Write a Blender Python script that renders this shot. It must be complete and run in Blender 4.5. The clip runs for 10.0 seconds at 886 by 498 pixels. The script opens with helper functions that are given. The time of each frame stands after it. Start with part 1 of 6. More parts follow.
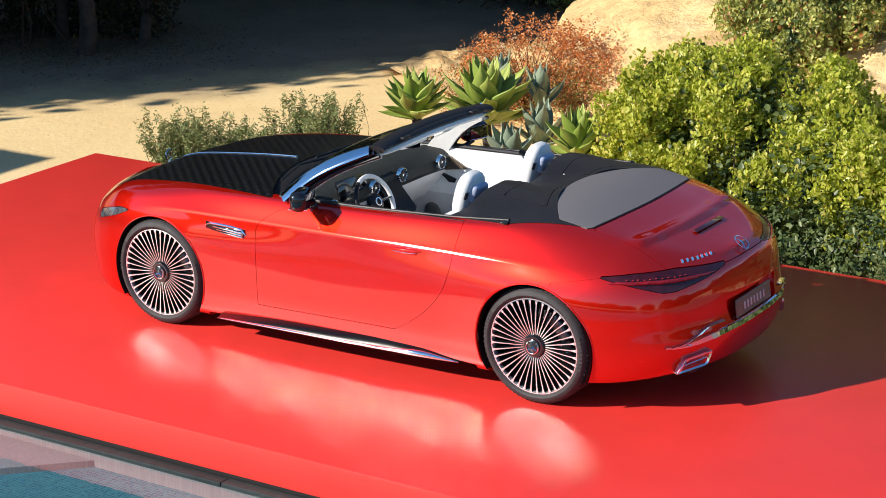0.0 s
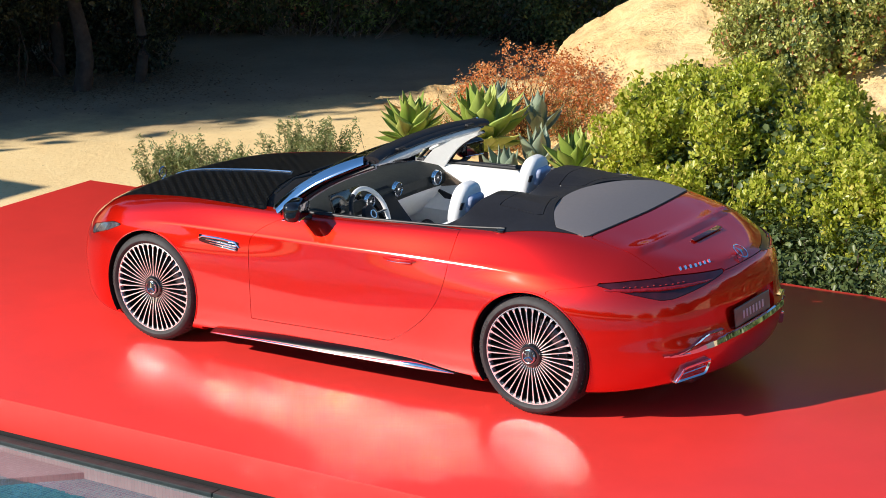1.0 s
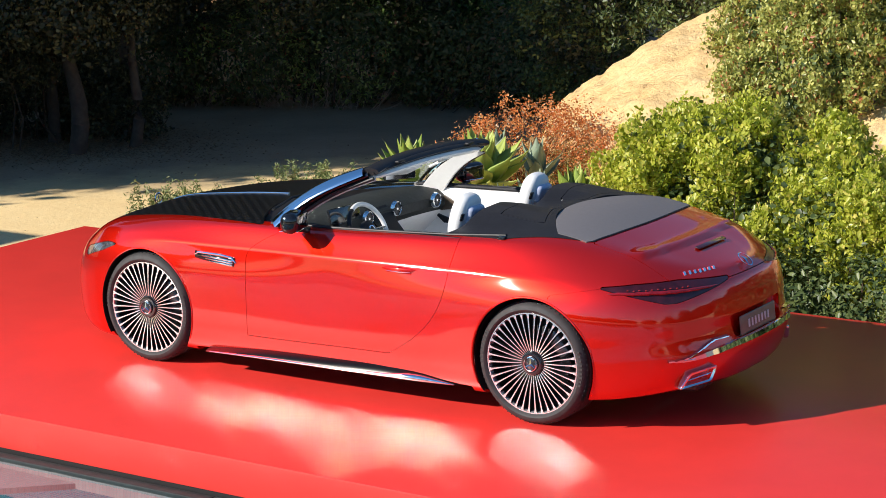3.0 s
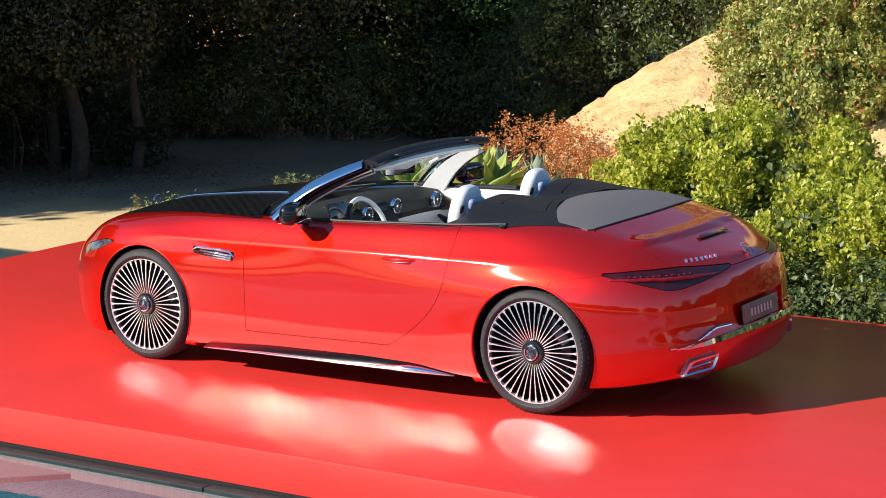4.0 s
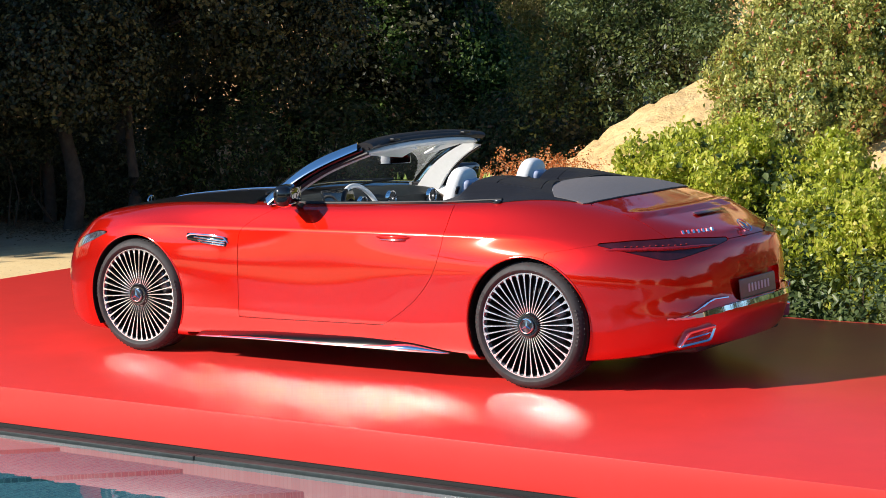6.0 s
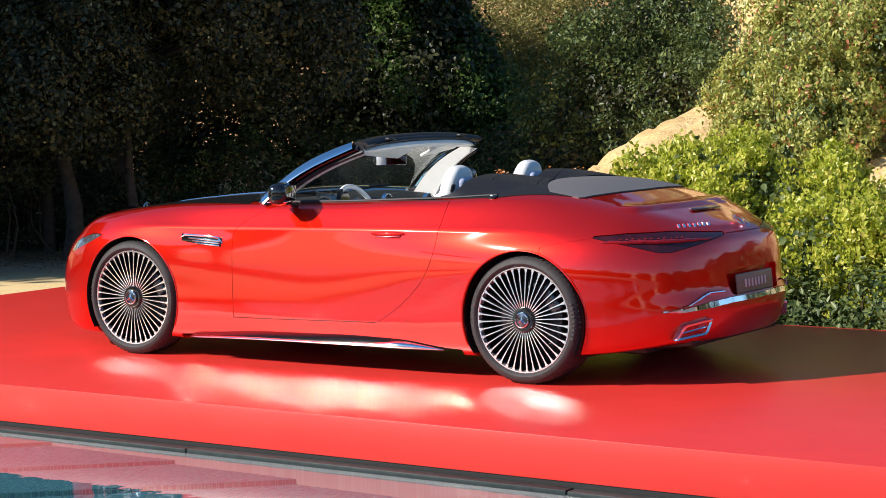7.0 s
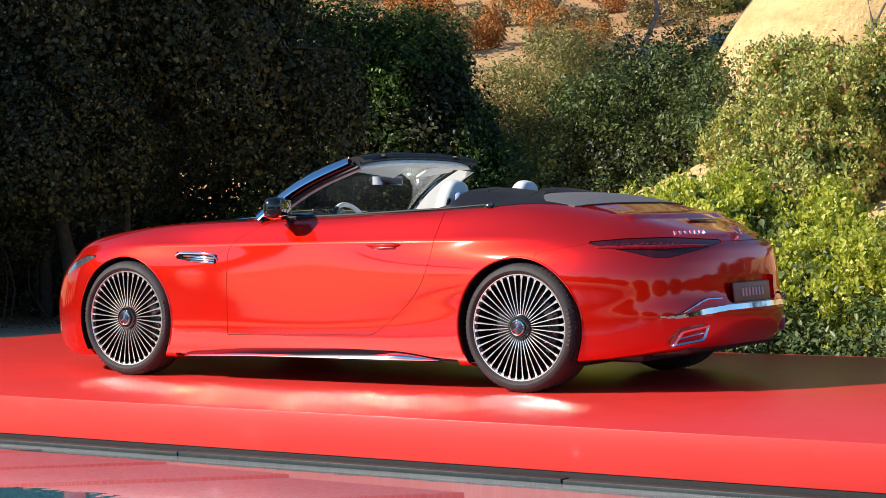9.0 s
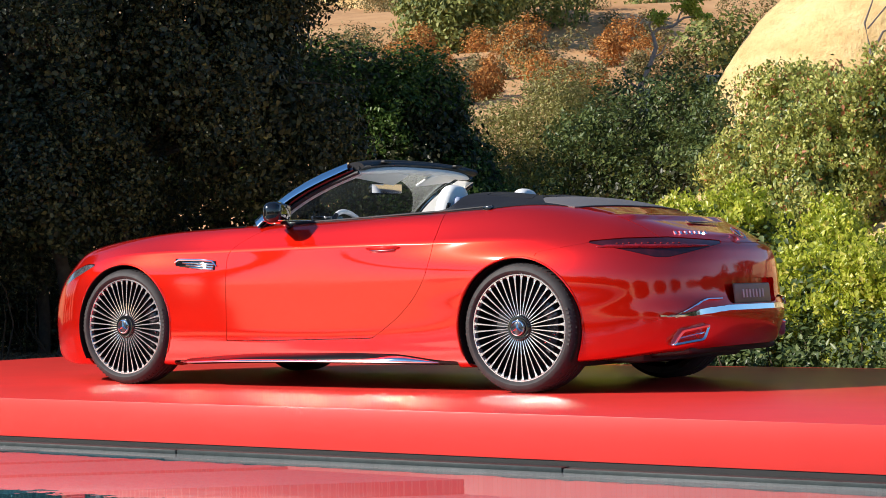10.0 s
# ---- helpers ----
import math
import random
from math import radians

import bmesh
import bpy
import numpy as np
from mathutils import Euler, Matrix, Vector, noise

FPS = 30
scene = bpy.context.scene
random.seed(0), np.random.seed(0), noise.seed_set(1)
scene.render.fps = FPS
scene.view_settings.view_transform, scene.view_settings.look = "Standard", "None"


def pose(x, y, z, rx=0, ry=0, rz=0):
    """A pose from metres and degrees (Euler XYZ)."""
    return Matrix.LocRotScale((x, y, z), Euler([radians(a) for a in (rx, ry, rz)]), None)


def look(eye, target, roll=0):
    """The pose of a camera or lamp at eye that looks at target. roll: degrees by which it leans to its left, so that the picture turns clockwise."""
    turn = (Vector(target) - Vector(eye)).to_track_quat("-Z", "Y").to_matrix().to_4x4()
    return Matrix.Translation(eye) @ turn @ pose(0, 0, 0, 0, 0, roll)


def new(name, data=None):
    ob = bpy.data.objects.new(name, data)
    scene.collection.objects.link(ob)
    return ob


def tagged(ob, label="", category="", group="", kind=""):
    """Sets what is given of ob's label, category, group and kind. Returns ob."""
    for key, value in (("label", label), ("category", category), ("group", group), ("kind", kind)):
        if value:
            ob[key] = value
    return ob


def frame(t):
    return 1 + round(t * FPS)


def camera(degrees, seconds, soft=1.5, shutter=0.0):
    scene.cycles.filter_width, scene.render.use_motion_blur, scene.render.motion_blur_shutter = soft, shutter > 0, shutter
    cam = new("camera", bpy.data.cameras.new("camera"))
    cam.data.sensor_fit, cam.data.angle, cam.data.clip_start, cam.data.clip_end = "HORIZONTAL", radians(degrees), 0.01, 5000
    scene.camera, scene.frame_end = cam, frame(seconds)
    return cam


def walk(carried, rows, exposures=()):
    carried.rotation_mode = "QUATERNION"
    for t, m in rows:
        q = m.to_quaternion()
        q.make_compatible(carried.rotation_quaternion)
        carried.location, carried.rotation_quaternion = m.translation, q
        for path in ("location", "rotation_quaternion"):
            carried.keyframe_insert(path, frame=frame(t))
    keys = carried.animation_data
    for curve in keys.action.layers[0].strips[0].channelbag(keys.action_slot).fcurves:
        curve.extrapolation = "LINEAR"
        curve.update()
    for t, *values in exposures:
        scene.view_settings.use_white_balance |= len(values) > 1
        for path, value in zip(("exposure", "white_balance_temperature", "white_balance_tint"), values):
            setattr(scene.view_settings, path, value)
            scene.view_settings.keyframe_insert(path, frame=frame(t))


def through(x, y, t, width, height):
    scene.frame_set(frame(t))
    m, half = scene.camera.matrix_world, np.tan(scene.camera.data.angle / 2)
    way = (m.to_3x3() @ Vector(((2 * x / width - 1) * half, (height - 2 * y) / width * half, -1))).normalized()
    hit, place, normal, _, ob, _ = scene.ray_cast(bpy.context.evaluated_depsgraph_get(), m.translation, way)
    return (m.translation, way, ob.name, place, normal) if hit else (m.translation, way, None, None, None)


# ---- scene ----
cam = camera(24.5, 10.0, soft=0.85)
PATH = [
    (0, (6.876, -10.08, 4.244), (5.817, -8.491, 3.65), -1.3),
    (0.5, (6.88, -10.053, 4.069), (5.814, -8.457, 3.506), -1.3),
    (1, (6.871, -10.036, 3.898), (5.803, -8.431, 3.366), -1.3),
    (1.5, (6.876, -10.035, 3.734), (5.803, -8.423, 3.233), -1.3),
    (2, (6.854, -10.029, 3.569), (5.778, -8.41, 3.098), -1.3),
    (2.5, (6.816, -10.058, 3.406), (5.742, -8.43, 2.964), -1.2),
    (4, (6.82, -10.043, 2.788), (5.736, -8.399, 2.44), -1.1),
    (4.5, (6.811, -10.054, 2.568), (5.727, -8.404, 2.252), -1.1),
    (5, (6.808, -10.069, 2.361), (5.722, -8.414, 2.075), -1.1),
    (5.5, (6.819, -10.096, 2.156), (5.732, -8.436, 1.901), -1.0),
    (7, (6.865, -10.047, 1.583), (5.77, -8.381, 1.422), -0.9),
    (7.5, (6.865, -10.025, 1.417), (5.769, -8.358, 1.286), -0.9),
    (8, (6.867, -10.018, 1.265), (5.769, -8.349, 1.164), -0.9),
    (8.5, (6.869, -10.011, 1.105), (5.771, -8.341, 1.037), -0.9),
    (9, (6.871, -10.013, 0.98), (5.773, -8.342, 0.938), -0.8),
    (9.5, (6.857, -10.013, 0.82), (5.76, -8.34, 0.81), -0.8),
    (10, (6.85, -10.005, 0.635), (5.754, -8.332, 0.658), -0.8),
]
walk(cam, [(t, look(eye, target, roll)) for t, eye, target, roll in PATH])

# ---- light ----
SUN_WAY = Vector((1.10, 1.42, -1.05)).normalized()      # the way the sunlight travels
world = bpy.data.worlds.new("sky")
scene.world = world
world.use_nodes = True
wn = world.node_tree
sky = wn.nodes.new("ShaderNodeTexSky")
sky.sky_type, sky.sun_disc = "NISHITA", False
sky.sun_elevation = math.asin(-SUN_WAY.z)
sky.sun_rotation = math.atan2(-SUN_WAY.x, -SUN_WAY.y)
sky.air_density, sky.dust_density, sky.ozone_density = 1.0, 0.0, 2.5
blue = wn.nodes.new("ShaderNodeHueSaturation")
blue.inputs["Saturation"].default_value = 1.2
wn.links.new(sky.outputs[0], blue.inputs["Color"])
wn.links.new(blue.outputs[0], wn.nodes["Background"].inputs[0])
wn.nodes["Background"].inputs[1].default_value = 0.10
sun = new("sun", bpy.data.lights.new("sun", "SUN"))
sun.data.energy, sun.data.angle, sun.data.color = 4.8, radians(0.53), (1.0, 0.93, 0.83)
sun.matrix_world = look((-20, -26, 18), Vector((-20, -26, 18)) + SUN_WAY)
scene.view_settings.exposure = 0.43
scene.cycles.blur_glossy, scene.cycles.sample_clamp_indirect = 0.05, 0.0          # keeps the light that the polished car throws on the platform crisp


# ---- materials ----
def material(name):
    m = bpy.data.materials.new(name)
    m.use_nodes = True
    return m, m.node_tree, m.node_tree.nodes["Principled BSDF"]


def ramp(nt, fac, stops):
    r = nt.nodes.new("ShaderNodeValToRGB")
    while len(r.color_ramp.elements) < len(stops):
        r.color_ramp.elements.new(0.5)
    for e, (p, c) in zip(r.color_ramp.elements, stops):
        e.position, e.color = p, (*c, 1)
    nt.links.new(fac, r.inputs[0])
    return r.outputs[0]


def noise_tex(nt, scale, detail=4, rough=0.6, stretch=None, space="Object"):
    co = nt.nodes.new("ShaderNodeTexCoord")
    n = nt.nodes.new("ShaderNodeTexNoise")
    n.inputs["Scale"].default_value, n.inputs["Detail"].default_value, n.inputs["Roughness"].default_value = scale, detail, rough
    out = co.outputs[space]
    if stretch:
        mp = nt.nodes.new("ShaderNodeMapping")
        mp.inputs["Scale"].default_value = stretch
        nt.links.new(out, mp.inputs[0])
        out = mp.outputs[0]
    nt.links.new(out, n.inputs["Vector"])
    return n.outputs["Fac"]


def bump(nt, b, height, strength, distance=0.01):
    n = nt.nodes.new("ShaderNodeBump")
    n.inputs["Strength"].default_value, n.inputs["Distance"].default_value = strength, distance
    nt.links.new(height, n.inputs["Height"])
    nt.links.new(n.outputs[0], b.inputs["Normal"])


def plain(name, color, rough=0.5, metal=0.0, vary=0.12, scale=30, relief=0.0, coat=0.0, rough_vary=0.08):
    """A surface of one colour with fine and coarse variation, a little uneven gloss and relief."""
    m, nt, b = material(name)
    lo, hi = [tuple(min(1, max(0, c * k)) for c in color) for k in (1 - vary, 1 + vary)]
    nt.links.new(ramp(nt, noise_tex(nt, scale, 6), [(0.3, lo), (0.7, hi)]), b.inputs["Base Color"])
    r = nt.nodes.new("ShaderNodeMapRange")
    r.inputs["To Min"].default_value, r.inputs["To Max"].default_value = max(0.0, rough - rough_vary), min(1, rough + rough_vary)
    nt.links.new(noise_tex(nt, scale * 0.2, 3), r.inputs[0])
    nt.links.new(r.outputs[0], b.inputs["Roughness"])
    b.inputs["Metallic"].default_value = metal
    b.inputs["Coat Weight"].default_value, b.inputs["Coat Roughness"].default_value = coat, 0.03
    if relief:
        bump(nt, b, noise_tex(nt, scale * 4, 4), relief, 0.004)
    return m


def leaf_material(name, stops, rough=0.45, through=0.25, gloss=0.5):
    """Leaves that differ one by one, let some light through and shine a little."""
    m, nt, b = material(name)
    g = nt.nodes.new("ShaderNodeNewGeometry")
    col = ramp(nt, g.outputs["Random Per Island"], stops)
    nt.links.new(col, b.inputs["Base Color"])
    b.inputs["Roughness"].default_value = rough
    b.inputs["Specular IOR Level"].default_value = gloss
    t = nt.nodes.new("ShaderNodeBsdfTranslucent")
    nt.links.new(col, t.inputs["Color"])
    mix = nt.nodes.new("ShaderNodeMixShader")
    mix.inputs[0].default_value = through
    nt.links.new(b.outputs[0], mix.inputs[1])
    nt.links.new(t.outputs[0], mix.inputs[2])
    nt.links.new(mix.outputs[0], nt.nodes["Material Output"].inputs[0])
    return m


def car_paint():
    m, nt, b = material("red_paint")
    nt.links.new(ramp(nt, noise_tex(nt, 900, 2), [(0.35, (0.62, 0.010, 0.003)), (0.65, (0.76, 0.014, 0.004))]), b.inputs["Base Color"])
    b.inputs["Metallic"].default_value, b.inputs["Roughness"].default_value = 0.65, 0.38
    b.inputs["Specular IOR Level"].default_value = 0.1
    b.inputs["Specular Tint"].default_value = (0.8, 0.05, 0.03, 1)
    b.inputs["Coat Weight"].default_value, b.inputs["Coat Roughness"].default_value, b.inputs["Coat IOR"].default_value = 1.0, 0.05, 1.72
    return m


def bonnet_black():
    """Glossy black with a faint lighter all-over print of small blocks."""
    m, nt, b = material("bonnet_black")
    co = nt.nodes.new("ShaderNodeTexCoord")
    mp = nt.nodes.new("ShaderNodeMapping")
    mp.inputs["Rotation"].default_value = (0, 0, radians(45))
    nt.links.new(co.outputs["Object"], mp.inputs[0])
    br = nt.nodes.new("ShaderNodeTexBrick")
    br.inputs["Scale"].default_value = 1.0
    br.inputs["Brick Width"].default_value, br.inputs["Row Height"].default_value = 0.075, 0.052
    br.inputs["Mortar Size"].default_value, br.inputs["Mortar Smooth"].default_value = 0.018, 0.5
    br.inputs["Color1"].default_value = br.inputs["Color2"].default_value = (0.015, 0.0145, 0.014, 1)
    br.inputs["Mortar"].default_value = (0.004, 0.004, 0.004, 1)
    nt.links.new(mp.outputs[0], br.inputs[0])
    nt.links.new(br.outputs[0], b.inputs["Base Color"])
    b.inputs["Roughness"].default_value = 0.38
    b.inputs["Coat Weight"].default_value, b.inputs["Coat Roughness"].default_value = 0.25, 0.1
    b.inputs["Specular IOR Level"].default_value = 0.3
    return m


def glass(name, tint=(0.9, 0.97, 0.94), ior=1.45):
    m, nt, b = material(name)
    b.inputs["Base Color"].default_value = (*tint, 1)
    b.inputs["Transmission Weight"].default_value, b.inputs["Roughness"].default_value, b.inputs["IOR"].default_value = 1.0, 0.0, ior
    return m


def water_material():
    m, nt, b = material("pool_water")
    b.inputs["Base Color"].default_value = (0.93, 0.98, 0.98, 1)
    b.inputs["Transmission Weight"].default_value, b.inputs["Roughness"].default_value, b.inputs["IOR"].default_value = 1.0, 0.0, 1.33
    bump(nt, b, noise_tex(nt, 6, 2, 0.5), 0.045, 0.02)
    return m


def mosaic(name, a, c, grout, size):
    m, nt, b = material(name)
    co = nt.nodes.new("ShaderNodeTexCoord")
    br = nt.nodes.new("ShaderNodeTexBrick")
    br.offset = 0.0
    br.inputs["Scale"].default_value = 1.0
    br.inputs["Brick Width"].default_value = br.inputs["Row Height"].default_value = size
    br.inputs["Mortar Size"].default_value = size * 0.06
    br.inputs["Color1"].default_value, br.inputs["Color2"].default_value, br.inputs["Mortar"].default_value = (*a, 1), (*c, 1), (*grout, 1)
    nt.links.new(co.outputs["Object"], br.inputs[0])
    nt.links.new(br.outputs[0], b.inputs["Base Color"])
    b.inputs["Roughness"].default_value = 0.25
    return m


def earth():
    """Pale sandy dirt with darker trodden patches, pebbles and litter."""
    m, nt, b = material("sandy_dirt")
    base = ramp(nt, noise_tex(nt, 0.9, 8, 0.65), [(0.25, (0.80, 0.56, 0.26)), (0.5, (0.90, 0.66, 0.32)), (0.8, (0.95, 0.74, 0.40))])
    grit = ramp(nt, noise_tex(nt, 28, 5, 0.7), [(0.3, (0.74, 0.67, 0.58)), (0.46, (1.0, 1.0, 1.0))])
    mx = nt.nodes.new("ShaderNodeMix")
    mx.data_type, mx.blend_type = "RGBA", "MULTIPLY"
    mx.inputs["Factor"].default_value = 0.7
    # the trodden road beyond the planting is greyer, and darkened further for its shade
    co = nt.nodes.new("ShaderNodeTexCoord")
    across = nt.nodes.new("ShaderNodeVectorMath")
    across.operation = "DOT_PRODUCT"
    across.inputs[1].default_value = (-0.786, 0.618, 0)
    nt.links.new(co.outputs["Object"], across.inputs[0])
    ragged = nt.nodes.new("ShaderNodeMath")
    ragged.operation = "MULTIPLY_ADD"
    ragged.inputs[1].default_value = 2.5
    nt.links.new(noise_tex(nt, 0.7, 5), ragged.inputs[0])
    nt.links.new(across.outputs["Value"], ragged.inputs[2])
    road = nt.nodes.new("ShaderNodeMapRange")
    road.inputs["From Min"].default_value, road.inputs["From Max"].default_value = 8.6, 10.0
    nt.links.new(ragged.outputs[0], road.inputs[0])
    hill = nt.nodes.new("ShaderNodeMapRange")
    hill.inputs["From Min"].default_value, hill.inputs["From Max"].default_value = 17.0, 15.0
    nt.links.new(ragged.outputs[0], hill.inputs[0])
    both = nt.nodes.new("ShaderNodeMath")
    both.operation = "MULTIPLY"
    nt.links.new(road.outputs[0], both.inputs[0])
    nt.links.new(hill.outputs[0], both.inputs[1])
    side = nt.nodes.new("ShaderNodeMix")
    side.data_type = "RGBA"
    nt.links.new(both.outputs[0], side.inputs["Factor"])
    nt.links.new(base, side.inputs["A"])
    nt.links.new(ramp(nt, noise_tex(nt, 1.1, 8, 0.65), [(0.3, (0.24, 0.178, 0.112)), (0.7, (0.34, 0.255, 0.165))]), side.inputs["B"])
    # beyond the road the slopes are bare orange soil
    slope = nt.nodes.new("ShaderNodeMix")
    slope.data_type = "RGBA"
    nt.links.new(hill.outputs[0], slope.inputs["Factor"])
    nt.links.new(ramp(nt, noise_tex(nt, 0.35, 8, 0.65), [(0.3, (0.42, 0.20, 0.075)), (0.55, (0.62, 0.34, 0.15)), (0.8, (0.72, 0.48, 0.26))]), slope.inputs["A"])
    nt.links.new(side.outputs["Result"], slope.inputs["B"])
    nt.links.new(slope.outputs["Result"], mx.inputs["A"])
    nt.links.new(grit, mx.inputs["B"])
    nt.links.new(mx.outputs["Result"], b.inputs["Base Color"])
    b.inputs["Roughness"].default_value = 0.95
    bump(nt, b, noise_tex(nt, 22, 8, 0.7), 0.4, 0.02)
    return m


def rock_material(name, stops, scale=1.6):
    m, nt, b = material(name)
    base = ramp(nt, noise_tex(nt, scale, 9, 0.62, (1, 1, 2.2)), stops)
    crack = ramp(nt, noise_tex(nt, scale * 5, 9, 0.75, (1.0, 2.2, 1.4)), [(0.34, (0.45, 0.34, 0.24)), (0.44, (0.85, 0.8, 0.74)), (0.55, (1, 1, 1))])
    mx = nt.nodes.new("ShaderNodeMix")
    mx.data_type, mx.blend_type = "RGBA", "MULTIPLY"
    mx.inputs["Factor"].default_value = 0.45
    nt.links.new(base, mx.inputs["A"])
    nt.links.new(crack, mx.inputs["B"])
    nt.links.new(mx.outputs["Result"], b.inputs["Base Color"])
    b.inputs["Roughness"].default_value = 0.92
    bump(nt, b, noise_tex(nt, scale * 7, 10, 0.68), 0.9, 0.06)
    return m


PAINT, BONNET = car_paint(), bonnet_black()
# mirror tint with the dark trees it should reflect put into its colour
MIRROR_DARK = plain("dark_view_mirror", (0.16, 0.14, 0.15), 0.05, 1.0, 0.02, 20, 0, 0, 0.02)
CHROME = plain("chrome", (0.86, 0.86, 0.88), 0.05, 1.0, 0.02, 20, 0, 0, 0.02)
SILVER = plain("machined_alloy", (0.88, 0.86, 0.86), 0.17, 0.75, 0.05, 200, 0, 0, 0.03)
# dark alloy, near black for the deep shade between the wheel spokes
DARK_SHADED_ALLOY = plain("dark_shaded_alloy", (0.012, 0.012, 0.014), 0.4, 0.3)
GLOSS_BLACK = plain("gloss_black", (0.008, 0.008, 0.009), 0.12, 0, 0.1, 20, 0, 0.8, 0.04)
TRIM_BLACK = plain("black_trim", (0.014, 0.013, 0.014), 0.5, 0, 0.2, 60, 0.1)
RUBBER = plain("tyre_rubber", (0.036, 0.034, 0.035), 0.68, 0, 0.25, 25, 0.15)
LEATHER_BLACK = plain("black_leather", (0.022, 0.022, 0.026), 0.48, 0, 0.12, 40, 0.25)
LEATHER_BLACK.node_tree.nodes["Principled BSDF"].inputs["Specular IOR Level"].default_value = 0.2
HOOD_CLOTH = plain("grey_soft_top_cover", (0.165, 0.152, 0.155), 0.6, 0, 0.08, 200, 0.1)
LEATHER_WHITE = plain("white_leather", (0.80, 0.80, 0.79), 0.42, 0, 0.03, 30, 0.12)
PLASTIC_GREY = plain("grey_plastic", (0.10, 0.10, 0.105), 0.5)
WINDSCREEN = glass("windscreen_glass", (0.86, 0.95, 0.91), 1.62)
LAMP_RED = plain("tail_lamp_smoke", (0.045, 0.005, 0.009), 0.3, 0, 0.45, 28, 0, 0.6, 0.03)
LAMP_LED = plain("tail_lamp_led", (0.50, 0.04, 0.04), 0.15, 0.3, 0.2, 60, 0, 0.6, 0.03)
LAMP_BRIGHT = plain("tail_lamp_bar", (0.26, 0.007, 0.012), 0.2, 0, 0.4, 60, 0, 0.4, 0.03)
SILL_BLACK = plain("satin_black", (0.006, 0.006, 0.007), 0.3, 0, 0.2, 40)
SILL_BLACK.node_tree.nodes["Principled BSDF"].inputs["Specular IOR Level"].default_value = 0.2
LAMP_CLEAR = plain("head_lamp_lens", (0.28, 0.29, 0.34), 0.08, 0.75, 0.95, 48, 0, 1.0, 0.03)
PLATE = plain("plate_face", (0.22, 0.17, 0.115), 0.4, 0, 0.08, 30)
PLATE_MARK = plain("plate_marking", (0.62, 0.60, 0.56), 0.5, 0, 0.05, 30)
PLATFORM_RED = plain("red_platform_vinyl", (0.80, 0.046, 0.036), 0.36, 0, 0.05, 2.2, 0.02, 0.0, 0.03)
PLATFORM_RED.node_tree.nodes["Principled BSDF"].inputs["Specular IOR Level"].default_value = 0.45
STUCCO = plain("pale_stucco", (0.62, 0.54, 0.44), 0.9, 0, 0.2, 9, 0.3)
EDGE_DARK = plain("dark_slate_coping", (0.030, 0.040, 0.041), 0.5, 0, 0.25, 14, 0.3)
EDGE_DARK.node_tree.nodes["Principled BSDF"].inputs["Specular IOR Level"].default_value = 0.25
PAVING = plain("brown_grey_paving", (0.20, 0.175, 0.15), 0.8, 0, 0.15, 4, 0.3)
POOL_PALE = mosaic("pale_mosaic", (0.20, 0.195, 0.215), (0.225, 0.22, 0.24), (0.185, 0.18, 0.195), 0.025)
DASH = plain("dark_dash_leather", (0.030, 0.033, 0.032), 0.6, 0, 0.2, 40, 0.1)
DASH.node_tree.nodes["Principled BSDF"].inputs["Specular IOR Level"].default_value = 0.15
POOL_BLUE = mosaic("blue_mosaic", (0.03, 0.10, 0.15), (0.045, 0.15, 0.19), (0.08, 0.2, 0.24), 0.025)
WATER = water_material()
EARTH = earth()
SANDSTONE = rock_material("sandstone", [(0.25, (0.68, 0.43, 0.18)), (0.5, (0.87, 0.60, 0.28)), (0.75, (0.92, 0.70, 0.38))])
BARK = plain("bark", (0.052, 0.041, 0.033), 0.9, 0, 0.4, 14, 0.8)
TWIG = plain("twig", (0.075, 0.05, 0.034), 0.9, 0, 0.3, 20, 0.3)


# ---- mesh helpers ----
def link_mesh(name, verts, faces, mat, parent=None, label="", smooth=True, normals=None):
    me = bpy.data.meshes.new(name)
    me.from_pydata([tuple(map(float, v)) for v in verts], [], [tuple(map(int, f)) for f in faces])
    me.materials.append(mat)
    if smooth:
        me.polygons.foreach_set("use_smooth", np.ones(len(me.polygons), dtype=bool))
    me.update()
    if normals is not None:
        me.normals_split_custom_set_from_vertices([tuple(map(float, n)) for n in normals])
    ob = new(name, me)
    if parent is not None:
        ob.parent = parent
    if label:
        ob["label"] = label
    return ob


def part(name, bm, mat, parent=None, label="", smooth=True):
    me = bpy.data.meshes.new(name)
    bmesh.ops.recalc_face_normals(bm, faces=bm.faces)
    bm.to_mesh(me)
    bm.free()
    me.materials.append(mat)
    if smooth:
        me.polygons.foreach_set("use_smooth", np.ones(len(me.polygons), dtype=bool))
        me.set_sharp_from_angle(angle=radians(38))
    ob = new(name, me)
    if parent is not None:
        ob.parent = parent
    if label:
        ob["label"] = label
    return ob


def rounded_box(sx, sy, sz, r, seg=3, m=None):
    """A box of that size round its centre with rounded edges, moved by m."""
    bm = bmesh.new()
    bmesh.ops.create_cube(bm, size=1.0)
    bmesh.ops.scale(bm, vec=(sx, sy, sz), verts=bm.verts)
    if r > 0:
        bmesh.ops.bevel(bm, geom=list(bm.edges), offset=r, segments=seg, profile=0.5, affect="EDGES")
    if m is not None:
        bmesh.ops.transform(bm, matrix=m, verts=bm.verts)
    return bm


